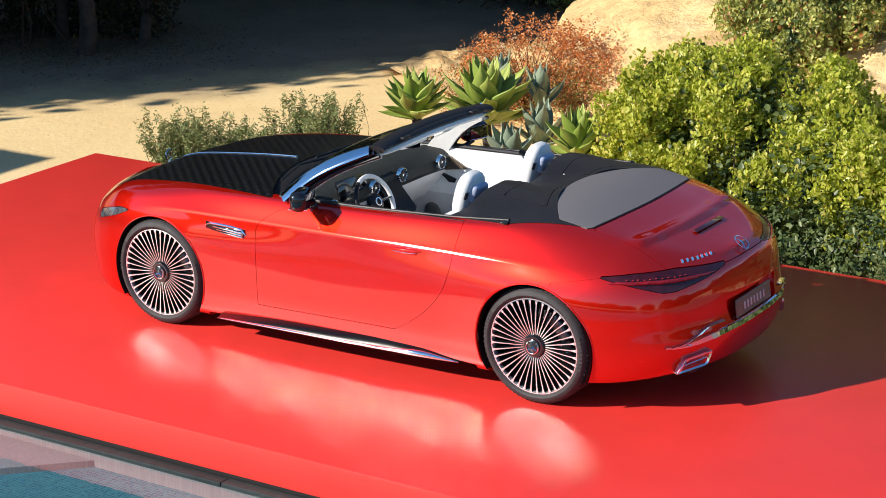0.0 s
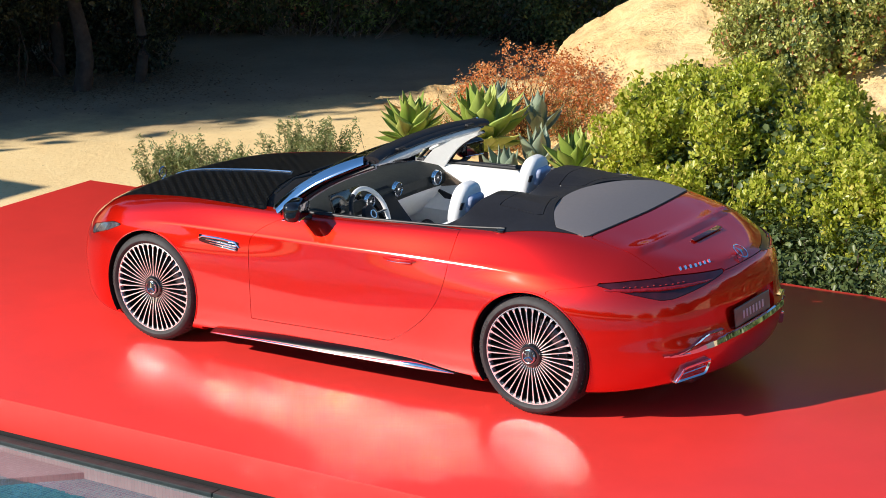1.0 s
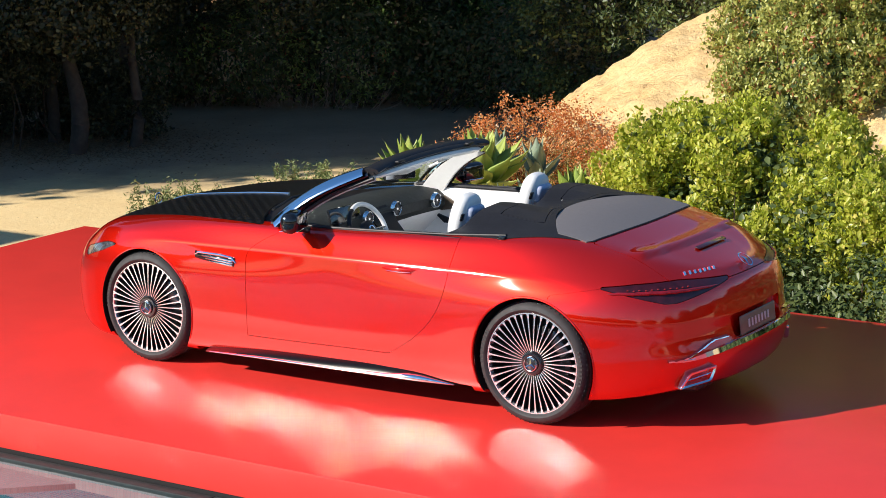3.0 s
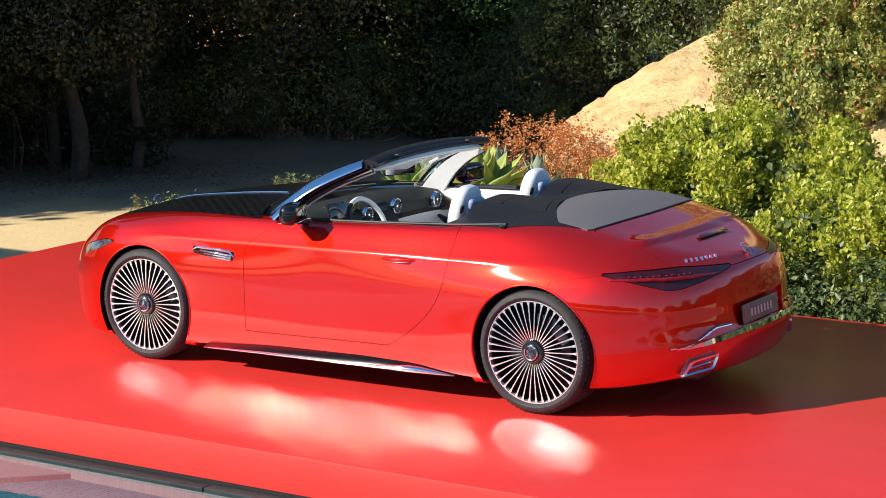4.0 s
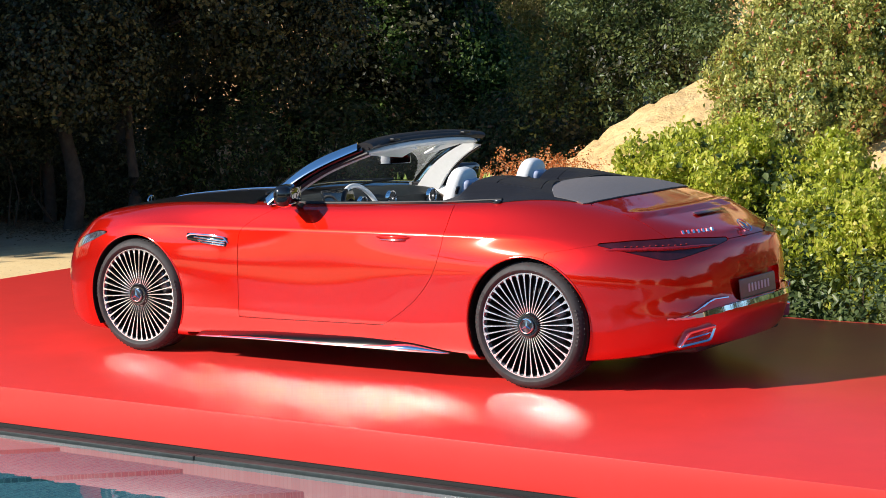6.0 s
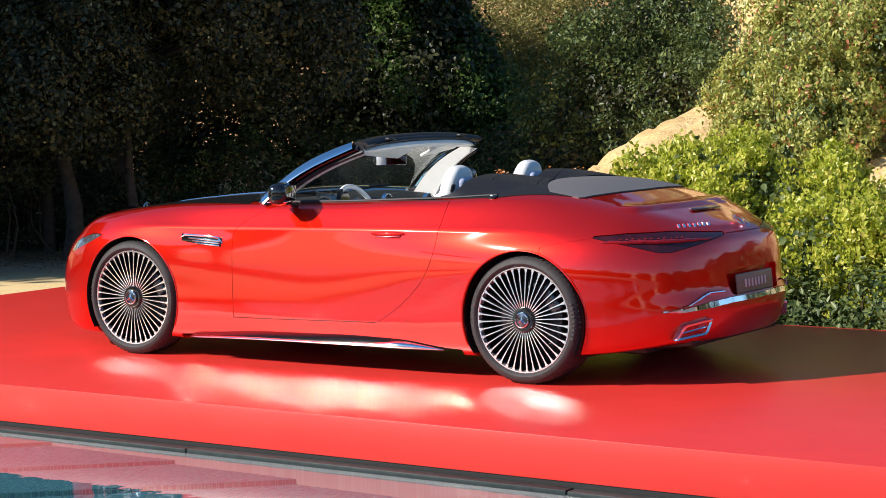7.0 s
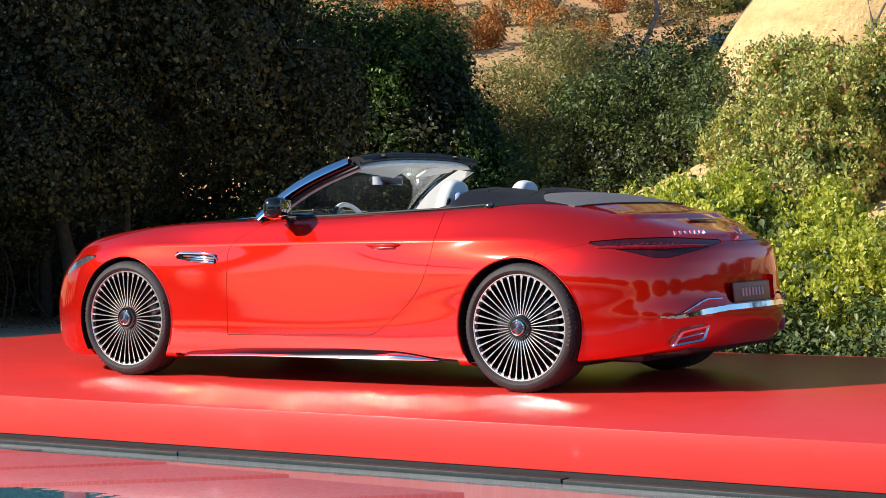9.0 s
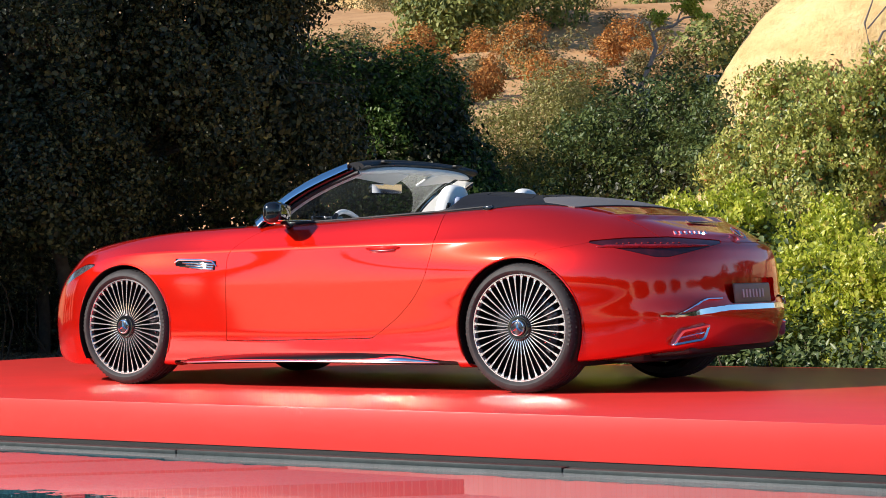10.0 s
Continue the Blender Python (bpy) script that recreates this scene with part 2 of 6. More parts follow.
def sweep(points, radii, sides=8, flat=1.0, up=Vector((0, 0, 1)), cap=True):
    """A tube along points; radii per point; flat squashes it along up."""
    bm = bmesh.new()
    rings = []
    pts = [Vector(p) for p in points]
    for i, p in enumerate(pts):
        t = (pts[min(i + 1, len(pts) - 1)] - pts[max(i - 1, 0)]).normalized()
        a = t.cross(up)
        a = a.normalized() if a.length > 1e-5 else t.orthogonal().normalized()
        b = a.cross(t).normalized()
        r = float(radii[i]) if hasattr(radii, "__len__") else float(radii)
        rings.append([bm.verts.new(p + r * (math.cos(k) * a + flat * math.sin(k) * b)) for k in (2 * math.pi * j / sides for j in range(sides))])
    for r0, r1 in zip(rings, rings[1:]):
        for j in range(sides):
            bm.faces.new((r0[j], r0[(j + 1) % sides], r1[(j + 1) % sides], r1[j]))
    if cap:
        bm.faces.new(rings[0][::-1])
        bm.faces.new(rings[-1])
    return bm


def lathe(profile, sides=64, closed=False):
    """Turns (radius, depth) pairs round the y axis."""
    bm = bmesh.new()
    rings = [[bm.verts.new((r * math.cos(a), d, r * math.sin(a))) for a in (2 * math.pi * j / sides for j in range(sides))] for r, d in profile]
    pairs = list(zip(rings, rings[1:])) + ([(rings[-1], rings[0])] if closed else [])
    for r0, r1 in pairs:
        for j in range(sides):
            bm.faces.new((r0[j], r0[(j + 1) % sides], r1[(j + 1) % sides], r1[j]))
    return bm


def hermite(xs, ys, x):
    """A smooth curve through the given pairs."""
    xs, ys, x = np.array(xs, float), np.array(ys, float), np.asarray(x, float)
    d = np.diff(ys) / np.diff(xs)
    h = np.diff(xs)
    m = np.empty_like(ys)
    m[0], m[-1] = d[0], d[-1]
    m[1:-1] = (d[:-1] * h[1:] + d[1:] * h[:-1]) / (h[1:] + h[:-1])
    i = np.clip(np.searchsorted(xs, x, side="right") - 1, 0, len(xs) - 2)
    t = np.clip((x - xs[i]) / h[i], 0, 1)
    return ((2 * t**3 - 3 * t**2 + 1) * ys[i] + (t**3 - 2 * t**2 + t) * h[i] * m[i] + (-2 * t**3 + 3 * t**2) * ys[i + 1] + (t**3 - t**2) * h[i] * m[i + 1])


def smoothstep(a, b, x):
    t = np.clip((np.asarray(x, float) - a) / (b - a), 0, 1)
    return t * t * (3 - 2 * t)


def empty(name, at=(0, 0, 0)):
    e = new(name)
    e.empty_display_size = 0.2
    e.location = at
    return e


# ---- ground, platform, pool ----
BANK_AT, BANK_ALONG, BANK_IN = Vector((-2.23, 5.57)), Vector((0.88, -0.475)), Vector((0.475, 0.88))
PLAT_X0, PLAT_X1, PLAT_Y0, PLAT_Y1, GROUND_Z = -4.72, 5.4, -2.21, 2.11, -0.20
POOL_X0, POOL_X1, POOL_Y0, POOL_Y1 = -4.2, 9.0, -9.2, -2.33
WATER_Z = -0.243


def fbm(x, y, s, octaves=4):
    return noise.fractal(Vector((x * s, y * s, 3.7)), 1.0, 2.0, octaves)


def terrain(x, y):
    """The height of the ground: level by the platform, a sandstone bank at the back, hills far off."""
    bx, by = x - BANK_AT.x, y - BANK_AT.y
    d, s = bx * BANK_IN.x + by * BANK_IN.y, bx * BANK_ALONG.x + by * BANK_ALONG.y
    up = float(np.interp(d, [-0.4, 0.0, 0.35, 1.25, 2.2, 6.0, 20.0], [0.0, 0.30, 0.73, 1.15, 1.36, 1.9, 3.0]))
    q = s + 0.506 * d
    left = float(smoothstep(-2.69, 0.446, q) * smoothstep(-0.75, -0.25, s + 1.2 * d) * (1 - smoothstep(4.5, 6.2, s)))
    z = GROUND_Z + up * left
    z += 0.10 * left * fbm(x, y, 0.9) * (up > 0.05)
    # the dirt road climbs a little towards the hedge
    away = math.hypot(x - 6.85, y + 10.0)
    z += (1 - left) * 0.02 * fbm(x, y, 0.4)
    # hillside across the valley
    ang = math.atan2(y + 10.0, x - 6.85)
    facing = float(smoothstep(radians(170), radians(140), ang) * smoothstep(radians(78), radians(100), ang))
    # past 80 m the slopes rise out of view, raised for the car's reflections
    hill = float(np.interp(away, [26, 34, 45, 60, 80, 110, 200, 320], [0, 0.8, 4.6, 7.9, 11.0, 20.0, 55.0, 95.0]))
    z += facing * (hill + hill * 0.12 * fbm(x, y, 0.06) + min(hill, 2.0) * 0.25 * fbm(x, y, 0.35))
    far = float(smoothstep(200, 900, away))
    return z + 30 * far


def build_ground():
    """One sheet, fine near the platform, coarse far away, with a hole for the pool."""
    def axis(fine0, fine1, step, out0, out1):
        a = list(np.arange(fine0, fine1 + 1e-6, step))
        k, w = fine0, step
        while k > out0:
            w *= 1.16
            k -= w
            a.insert(0, k)
        k, w = fine1, step
        while k < out1:
            w *= 1.16
            k += w
            a.append(k)
        return a
    xs = sorted(axis(-9.0, 3.5, 0.16, -1500, 1500) + [POOL_X0, POOL_X1])
    ys = sorted(axis(1.6, 11.0, 0.16, -1500, 1500) + [POOL_Y0, PLAT_Y0 + 0.3])
    nx, ny = len(xs), len(ys)
    verts = [(x, y, terrain(x, y)) for x in xs for y in ys]
    faces = []
    for i in range(nx - 1):
        for j in range(ny - 1):
            cx, cy = (xs[i] + xs[i + 1]) / 2, (ys[j] + ys[j + 1]) / 2
            if POOL_X0 < cx < POOL_X1 and POOL_Y0 < cy < PLAT_Y0 + 0.3:
                continue
            faces.append((i * ny + j, (i + 1) * ny + j, (i + 1) * ny + j + 1, i * ny + j + 1))
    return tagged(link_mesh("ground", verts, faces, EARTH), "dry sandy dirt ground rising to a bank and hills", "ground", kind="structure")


build_ground()


def platform():
    bm = rounded_box(PLAT_X1 - PLAT_X0, PLAT_Y1 - PLAT_Y0, 0.20, 0.003, 2, pose((PLAT_X0 + PLAT_X1) / 2, (PLAT_Y0 + PLAT_Y1) / 2, -0.10))
    ob = part("display_platform", bm, PLATFORM_RED)
    tagged(ob, "low glossy red display platform beside a pool", "platform")
    # black block in the gap under the platform stands in for its shadow
    part("platform_gap_block", rounded_box(PLAT_X1 - PLAT_X0 - 0.1, PLAT_Y1 - PLAT_Y0 - 0.014, 0.09, 0.0, 1, pose((PLAT_X0 + PLAT_X1) / 2, (PLAT_Y0 + PLAT_Y1) / 2, -0.245)), TRIM_BLACK, ob)


platform()


def pool():
    # coping of slate slabs between platform and water
    slabs = empty("pool_coping")
    tagged(slabs, "narrow dark slate coping along the pool", "coping", kind="structure")
    w = 2.2
    x = POOL_X0
    k = 0
    while x < POOL_X1 - 0.1:
        part("coping_slab", rounded_box(w - 0.006, 0.075, 0.04, 0.006, 2, pose(x + w / 2, -2.252, -0.243 + 0.002 * ((k * 7) % 3 - 1))), EDGE_DARK, slabs)
        x += w
        k += 1
    for y, ww in ((POOL_Y0 - 0.15, 0.3),):
        part("coping_slab", rounded_box(POOL_X1 - POOL_X0, ww, 0.08, 0.01, 2, pose((POOL_X0 + POOL_X1) / 2, y, -0.235)), EDGE_DARK, slabs)
    basin = bmesh.new()
    def quad(*c):
        basin.faces.new([basin.verts.new(p) for p in c])
    z0, z1 = -0.25, -1.25
    X0, X1, Y0, Y1 = POOL_X0, POOL_X1, POOL_Y0, POOL_Y1 + 0.09
    quad((X0, Y0, z1), (X1, Y0, z1), (X1, Y1, z1), (X0, Y1, z1))
    quad((X0, Y0, z1), (X0, Y1, z1), (X0, Y1, z0), (X0, Y0, z0))
    quad((X1, Y0, z1), (X1, Y0, z0), (X1, Y1, z0), (X1, Y1, z1))
    quad((X0, Y1, z1), (X1, Y1, z1), (X1, Y1, z0), (X0, Y1, z0))
    quad((X0, Y0, z1), (X0, Y0, z0), (X1, Y0, z0), (X1, Y0, z1))
    tagged(part("pool_basin", basin, POOL_BLUE, None, "", False), "blue mosaic swimming pool basin", "pool", kind="structure")
    part("pool_wall", rounded_box(X1 - X0, 0.02, 0.98, 0.004, 1, pose((X0 + X1) / 2, Y1 - 0.012, -0.755)), POOL_PALE, slabs, "pale mosaic wall under the coping")
    steps = empty("pool_steps")
    tagged(steps, "pale and blue mosaic steps under the water", "steps", kind="structure")
    # corner steps that run slantwise down into the pool
    slant = 43.0
    for x, y, z in ((-0.62, -2.14, -0.40), (0.04, -2.32, -0.50), (0.62, -2.50, -0.60), (1.35, -2.75, -0.72)):
        at = pose(x, y, 0, 0, 0, slant) @ Matrix.Translation((-1.2, 2.5, (z - 1.24) / 2))
        bm = rounded_box(6.0, 5.0, z + 1.24, 0.012, 2, at)
        for co, no in (((0, Y1 - 0.001, 0), (0, 1, 0)), ((X0 + 0.001, 0, 0), (-1, 0, 0))):
            cut = bmesh.ops.bisect_plane(bm, geom=[*bm.verts, *bm.edges, *bm.faces], plane_co=co, plane_no=no, clear_outer=True)
            bmesh.ops.contextual_create(bm, geom=[e for e in cut["geom_cut"] if isinstance(e, bmesh.types.BMEdge)])
        part("step", bm, POOL_PALE if z > -0.45 else POOL_BLUE, steps)
    wtr = bmesh.new()
    bmesh.ops.create_grid(wtr, x_segments=2, y_segments=2, size=0.5, matrix=Matrix.Translation(((X0 + X1) / 2, (Y0 + Y1) / 2, WATER_Z)) @ Matrix.Diagonal((X1 - X0, Y1 - Y0, 1, 1)))
    ob = tagged(part("pool_water", wtr, WATER, None, "", False), "clear still pool water", "water", kind="structure")
    if ob.data.polygons[0].normal.z < 0:
        ob.data.flip_normals()
    ob.visible_shadow = False


pool()


def added_terrace():
    """Unseen paving slabs added round the pool so the car reflects darker ground."""
    t = tagged(empty("added_terrace"), "unseen brown-grey paving added round the pool to darken the car's reflections", "paving", kind="structure")
    def slabs(x0, x1, y0, y1, size):
        nx, ny = max(1, round((x1 - x0) / size)), max(1, round((y1 - y0) / size))
        w, d = (x1 - x0) / nx, (y1 - y0) / ny
        bm = rounded_box(w - 0.012, d - 0.012, 0.05, 0.006, 1)
        me = bpy.data.meshes.new("paving_slab")
        bm.to_mesh(me)
        bm.free()
        me.materials.append(PAVING)
        for i in range(nx):
            for j in range(ny):
                ob = new("paving_slab", me)
                ob.parent = t
                ob.location = (x0 + (i + 0.5) * w, y0 + (j + 0.5) * d, -0.198 + 0.002 * ((i * 5 + j * 3) % 3))
    slabs(9.1, 21.1, -15.5, 1.0, 1.5)
    slabs(-9.0, 9.1, -15.5, -9.55, 1.5)
    slabs(5.5, 9.1, -2.2, 1.0, 1.2)
    slabs(5.5, 21.1, 1.0, 2.8, 1.2)


added_terrace()


# ---- the car ----
# x runs from nose to tail, the near side is y < 0, z = 0 is the platform's top.
STATIONS = [-2.33, -1.95, -1.35, -0.7, 0.0, 0.7, 1.35, 1.8, 2.28]
LINE_Y = [
    [0.72, 0.78, 0.80, 0.80, 0.80, 0.80, 0.80, 0.80, 0.75],
    [0.86, 0.89, 0.915, 0.900, 0.898, 0.904, 0.915, 0.90, 0.87],
    [0.89, 0.92, 0.94, 0.926, 0.920, 0.926, 0.94, 0.925, 0.90],
    [0.90, 0.93, 0.945, 0.930, 0.922, 0.930, 0.95, 0.93, 0.90],
    [0.88, 0.92, 0.946, 0.928, 0.918, 0.928, 0.953, 0.93, 0.88],
    [0.82, 0.865, 0.905, 0.905, 0.911, 0.902, 0.890, 0.85, 0.80],
    [0.69, 0.735, 0.775, 0.80, 0.80, 0.785, 0.72, 0.64, 0.60],
    [0.36, 0.38, 0.42, 0.45, 0.45, 0.45, 0.42, 0.36, 0.33],
    [0.0] * 9,
]
LINE_Z = [
    [0.15, 0.11, 0.12, 0.11, 0.11, 0.12, 0.14, 0.175, 0.235],
    [0.17, 0.125, 0.13, 0.125, 0.125, 0.135, 0.155, 0.19, 0.26],
    [0.27, 0.25, 0.25, 0.25, 0.25, 0.255, 0.27, 0.295, 0.34],
    [0.40, 0.42, 0.43, 0.42, 0.42, 0.43, 0.44, 0.45, 0.46],
    [0.53, 0.585, 0.63, 0.63, 0.64, 0.65, 0.655, 0.64, 0.62],
    [0.62, 0.695, 0.765, 0.775, 0.785, 0.795, 0.805, 0.79, 0.755],
    [0.665, 0.772, 0.866, 0.902, 0.918, 0.945, 0.965, 0.905, 0.795],
    [0.685, 0.805, 0.888, 0.927, 0.955, 0.985, 1.02, 0.925, 0.81],
    [0.69, 0.815, 0.90, 0.94, 0.965, 1.0, 1.035, 0.93, 0.815],
]
HUB_Z, ARCH_R = 0.341, 0.366
FRONT_AXLE, REAR_AXLE = -1.364, 1.362


def plan_shrink(x):
    """How much narrower the car is at x, towards its rounded nose and tail."""
    x = np.asarray(x, float)
    tail = np.clip((x - 1.35) / 0.91, 0, 1)
    nose = np.clip((-1.35 - x) / 1.0, 0, 1)
    return (1 - tail**2.8) ** (1 / 2.8) * (1 - nose**2.5) ** (1 / 2.5)


def section(x):
    """The nine control points of the half section at each x."""
    y = np.array([hermite(STATIONS, l, x) for l in LINE_Y])
    z = np.array([hermite(STATIONS, l, x) for l in LINE_Z])
    return y, z


def body_points(x, v):
    """Points of the near half (y > 0 here) for arrays x and v of one shape; v runs from 0 at the sill to 8 on the middle line."""
    x, v = np.asarray(x, float), np.asarray(v, float)
    y, z = section(x)
    y = np.concatenate([2 * y[:1] - y[1:2], y, -y[7:8]])
    z = np.concatenate([2 * z[:1] - z[1:2], z, z[7:8]])
    i = np.clip(np.floor(v).astype(int), 0, 7)
    t = v - i
    def at(a, k):
        return np.take_along_axis(a, (i + 1 + k)[None], 0)[0]
    # tangents break along the fifth line, which makes the shoulder crease
    k = smoothstep(-1.6, -1.0, x) * (1 - smoothstep(1.0, 1.7, x))
    def curve(a):
        p0, p1, p2, p3 = at(a, -1), at(a, 0), at(a, 1), at(a, 2)
        m0, m1 = (p2 - p0) / 2, (p3 - p1) / 2
        m0 = np.where(i == 5, m0 + k * (p2 - p1 - m0), m0)
        m1 = np.where(i == 4, m1 + k * (p2 - p1 - m1), np.where(i == 5, m1 * (1 - 0.6 * k), m1))
        return (2 * t**3 - 3 * t**2 + 1) * p1 + (t**3 - 2 * t**2 + t) * m0 + (3 * t**2 - 2 * t**3) * p2 + (t**3 - t**2) * m1
    yy, zz = curve(y) * plan_shrink(x), curve(z)
    # the lip across the boot lid
    zz = zz + 0.016 * smoothstep(1.78, 1.90, x + 0.06 * (yy / 0.6) ** 2) * (1 - smoothstep(1.905, 1.925, x + 0.06 * (yy / 0.6) ** 2)) * smoothstep(5.9, 6.3, v)
    # rake of the tail and nose
    rear = smoothstep(1.75, 2.28, x)
    rake = hermite([0.1, 0.22, 0.33, 0.41, 0.5, 0.62, 0.70, 0.76, 0.80, 0.9], [-0.10, -0.02, 0.025, 0.035, 0.01, 0.0, -0.012, -0.035, -0.075, -0.11], zz)
    front = smoothstep(-1.7, -2.33, x)
    noserake = hermite([0.05, 0.15, 0.3, 0.5, 0.62, 0.72, 0.9], [0.06, 0.0, -0.02, 0.0, 0.05, 0.12, 0.16], zz)
    return np.stack([x + rear * rake + front * noserake, yy, zz], -1)


class Skin:
    """A mesh that can be cut along a curve: points with normals, and faces."""

    def __init__(self, pts, faces):
        self.pts, self.faces = pts, faces

    def cut(self, f):
        """The part where f > 0 and the part where f < 0."""
        val = f(self.pts[:, 0], self.pts[:, 1], self.pts[:, 2])
        extra, cache = [], {}
        sides = ([], [])
        n = len(self.pts)
        for face in self.faces:
            s = [val[k] > 0 for k in face]
            if all(s):
                sides[0].append(face)
            elif not any(s):
                sides[1].append(face)
            else:
                pos, neg = [], []
                for a, b in zip(face, face[1:] + face[:1]):
                    (pos if val[a] > 0 else neg).append(a)
                    if (val[a] > 0) != (val[b] > 0):
                        key = (min(a, b), max(a, b))
                        if key not in cache:
                            k = val[key[0]] / (val[key[0]] - val[key[1]])
                            cache[key] = n + len(extra)
                            extra.append(self.pts[key[0]] * (1 - k) + self.pts[key[1]] * k)
                        pos.append(cache[key])
                        neg.append(cache[key])
                for poly, out in ((pos, sides[0]), (neg, sides[1])):
                    if len(poly) > 2:
                        out.append(poly)
        pts = np.vstack([self.pts, np.array(extra)]) if extra else self.pts
        return tuple(Skin(pts, fs).tidy() for fs in sides)

    def tidy(self):
        if not self.faces:
            return Skin(np.zeros((0, 6)), [])
        used = sorted({k for f in self.faces for k in f})
        new_of = {k: i for i, k in enumerate(used)}
        return Skin(self.pts[used], [[new_of[k] for k in f] for f in self.faces])

    def panel(self, f, gap=0.0016):
        """Takes the panel f > 0 out of this skin and leaves a shut line round it; returns the panel and the rest."""
        inner, rest = self.cut(lambda x, y, z: f(x, y, z) - gap)
        rest = rest.cut(lambda x, y, z: f(x, y, z) + gap)[1]
        return inner, rest

    def build(self, name, mat, parent, side, label="", thick=0.014, lift=0.0):
        """side -1: near, +1: far, 0: both halves in one."""
        pts, faces = self.pts.copy(), self.faces
        pts[:, :3] += lift * pts[:, 3:]
        halves = []
        for s in ((-1, 1) if side == 0 else (side,)):
            p = pts.copy()
            p[:, 1] *= s
            p[:, 4] *= s
            halves.append((p, [f[::-1] for f in faces] if s < 0 else faces))
        allp = np.vstack([h[0] for h in halves])
        allf, off = [], 0
        for p, f in halves:
            allf += [[k + off for k in q] for q in f]
            off += len(p)
        if thick:
            # turned-in edges with vertices of their own, but for the middle line
            count = {}
            for q in allf:
                for a, b in zip(q, q[1:] + q[:1]):
                    count.setdefault((min(a, b), max(a, b)), []).append((a, b))
            extra, rim = [], []
            n0 = len(allp)
            for uses in count.values():
                if len(uses) != 1:
                    continue
                a, b = uses[0]
                A, B = allp[a], allp[b]
                if side == 0 and abs(A[1]) < 1e-6 and abs(B[1]) < 1e-6:
                    continue
                out = np.cross(B[:3] - A[:3], A[3:])
                l = np.linalg.norm(out)
                if l < 1e-9:
                    continue
                out /= l
                k = n0 + len(extra)
                for P in (A, B):
                    nrm = P[3:] / max(1e-9, np.linalg.norm(P[3:]))
                    extra += [np.concatenate([P[:3], out]), np.concatenate([P[:3] - thick * nrm, out])]
                rim.append([k, k + 1, k + 3, k + 2])
            if extra:
                allp = np.vstack([allp, np.array(extra)])
                allf = allf + rim
        nn = allp[:, 3:] / np.maximum(1e-9, np.linalg.norm(allp[:, 3:], axis=1, keepdims=True))
        ob = link_mesh(name, allp[:, :3], allf, mat, parent, label, True, nn)
        return ob


def car_skin():
    phi = np.linspace(0, math.pi / 2, 46)
    rear = 1.35 + 0.91 * np.sin(phi) ** (2 / 2.8)
    nose = -1.35 - 1.0 * np.sin(phi) ** (2 / 2.5)
    rear, nose = rear[rear > 1.45], nose[nose < -1.45]
    mid = np.linspace(-1.45, 1.45, 118)
    xs = np.concatenate([nose[::-1], mid, rear])
    vs = np.linspace(0, 8, 89)
    X, V = np.meshgrid(xs, vs, indexing="ij")
    P = body_points(X, V)
    du, dv = np.gradient(P, axis=0), np.gradient(P, axis=1)
    N = np.cross(du, dv)
    N /= np.maximum(1e-9, np.linalg.norm(N, axis=-1, keepdims=True))
    for cols, ref in ((range(0, 4), 4), (range(len(xs) - 4, len(xs)), len(xs) - 5)):
        for c in cols:
            k = plan_shrink(xs[c]) / max(1e-6, plan_shrink(xs[ref]))
            N[c] = N[ref] * np.array((1, k, 1))
    N[:, -1, 1] = 0
    mid_face = N[len(xs) // 2, 45]
    flip = mid_face[1] < 0
    if flip:
        N = -N
    N /= np.maximum(1e-9, np.linalg.norm(N, axis=-1, keepdims=True))
    nx, nv = X.shape
    idx = np.arange(nx * nv).reshape(nx, nv)
    faces = [[int(idx[i, j]), int(idx[i + 1, j]), int(idx[i + 1, j + 1]), int(idx[i, j + 1])] for i in range(nx - 1) for j in range(nv - 1)]
    if flip:
        faces = [f[::-1] for f in faces]
    return Skin(np.concatenate([P.reshape(-1, 3), N.reshape(-1, 3)], 1), faces)


def surface_at(x, z):
    """The outermost half-width of the body near the given x and height."""
    v = np.linspace(0.6, 7.9, 500)
    p = body_points(np.full_like(v, x), v)
    k = int(np.argmin(np.abs(p[:, 2] - z)))
    return p[k]


def tail_at(y, z):
    """The point of the tail's skin at the half-width y and height z."""
    v = np.linspace(0.6, 7.0, 220)
    x = 2.2
    for _ in range(10):
        p = body_points(np.full_like(v, x), v)
        k = int(np.argmin(np.abs(p[:, 2] - z)))
        wide = p[k, 1] / max(1e-6, float(plan_shrink(x)))
        s = min(0.9999, y / wide)
        x = 0.5 * x + 0.5 * (1.35 + 0.91 * (1 - s**2.8) ** (1 / 2.8))
    p = body_points(np.full_like(v, x), v)
    k = int(np.argmin(np.abs(p[:, 2] - z)))
    return p[k]


def minimum(*a):
    r = a[0]
    for b in a[1:]:
        r = np.minimum(r, b)
    return r


def around_tail(x, y):
    return (x - 1.753) + (0.851 - y)


def f_bonnet(x, y, z):
    return minimum(0.615 + (x + 1.95) * 0.130 - y, (-0.86 + 0.33 * (y / 0.80) ** 2) - x, x + 2.19 - 0.24 * (y / 0.62) ** 2, z - 0.66)


def f_cockpit(x, y, z):
    return minimum(x - (-0.87 + 0.33 * (y / 0.80) ** 2), 0.80 - 0.10 * np.clip((y - 0.35) / 0.4, 0, 1) ** 2 - x, 0.752 - y, z - 0.7)


def f_tonneau(x, y, z):
    edge = np.where(x < 1.08, 0.752, 0.752 - (x - 1.08) * 0.33)
    return minimum(x - 0.62, 1.606 - 0.05 * (y / 0.6) ** 2 - x, edge - y, z - 0.8)


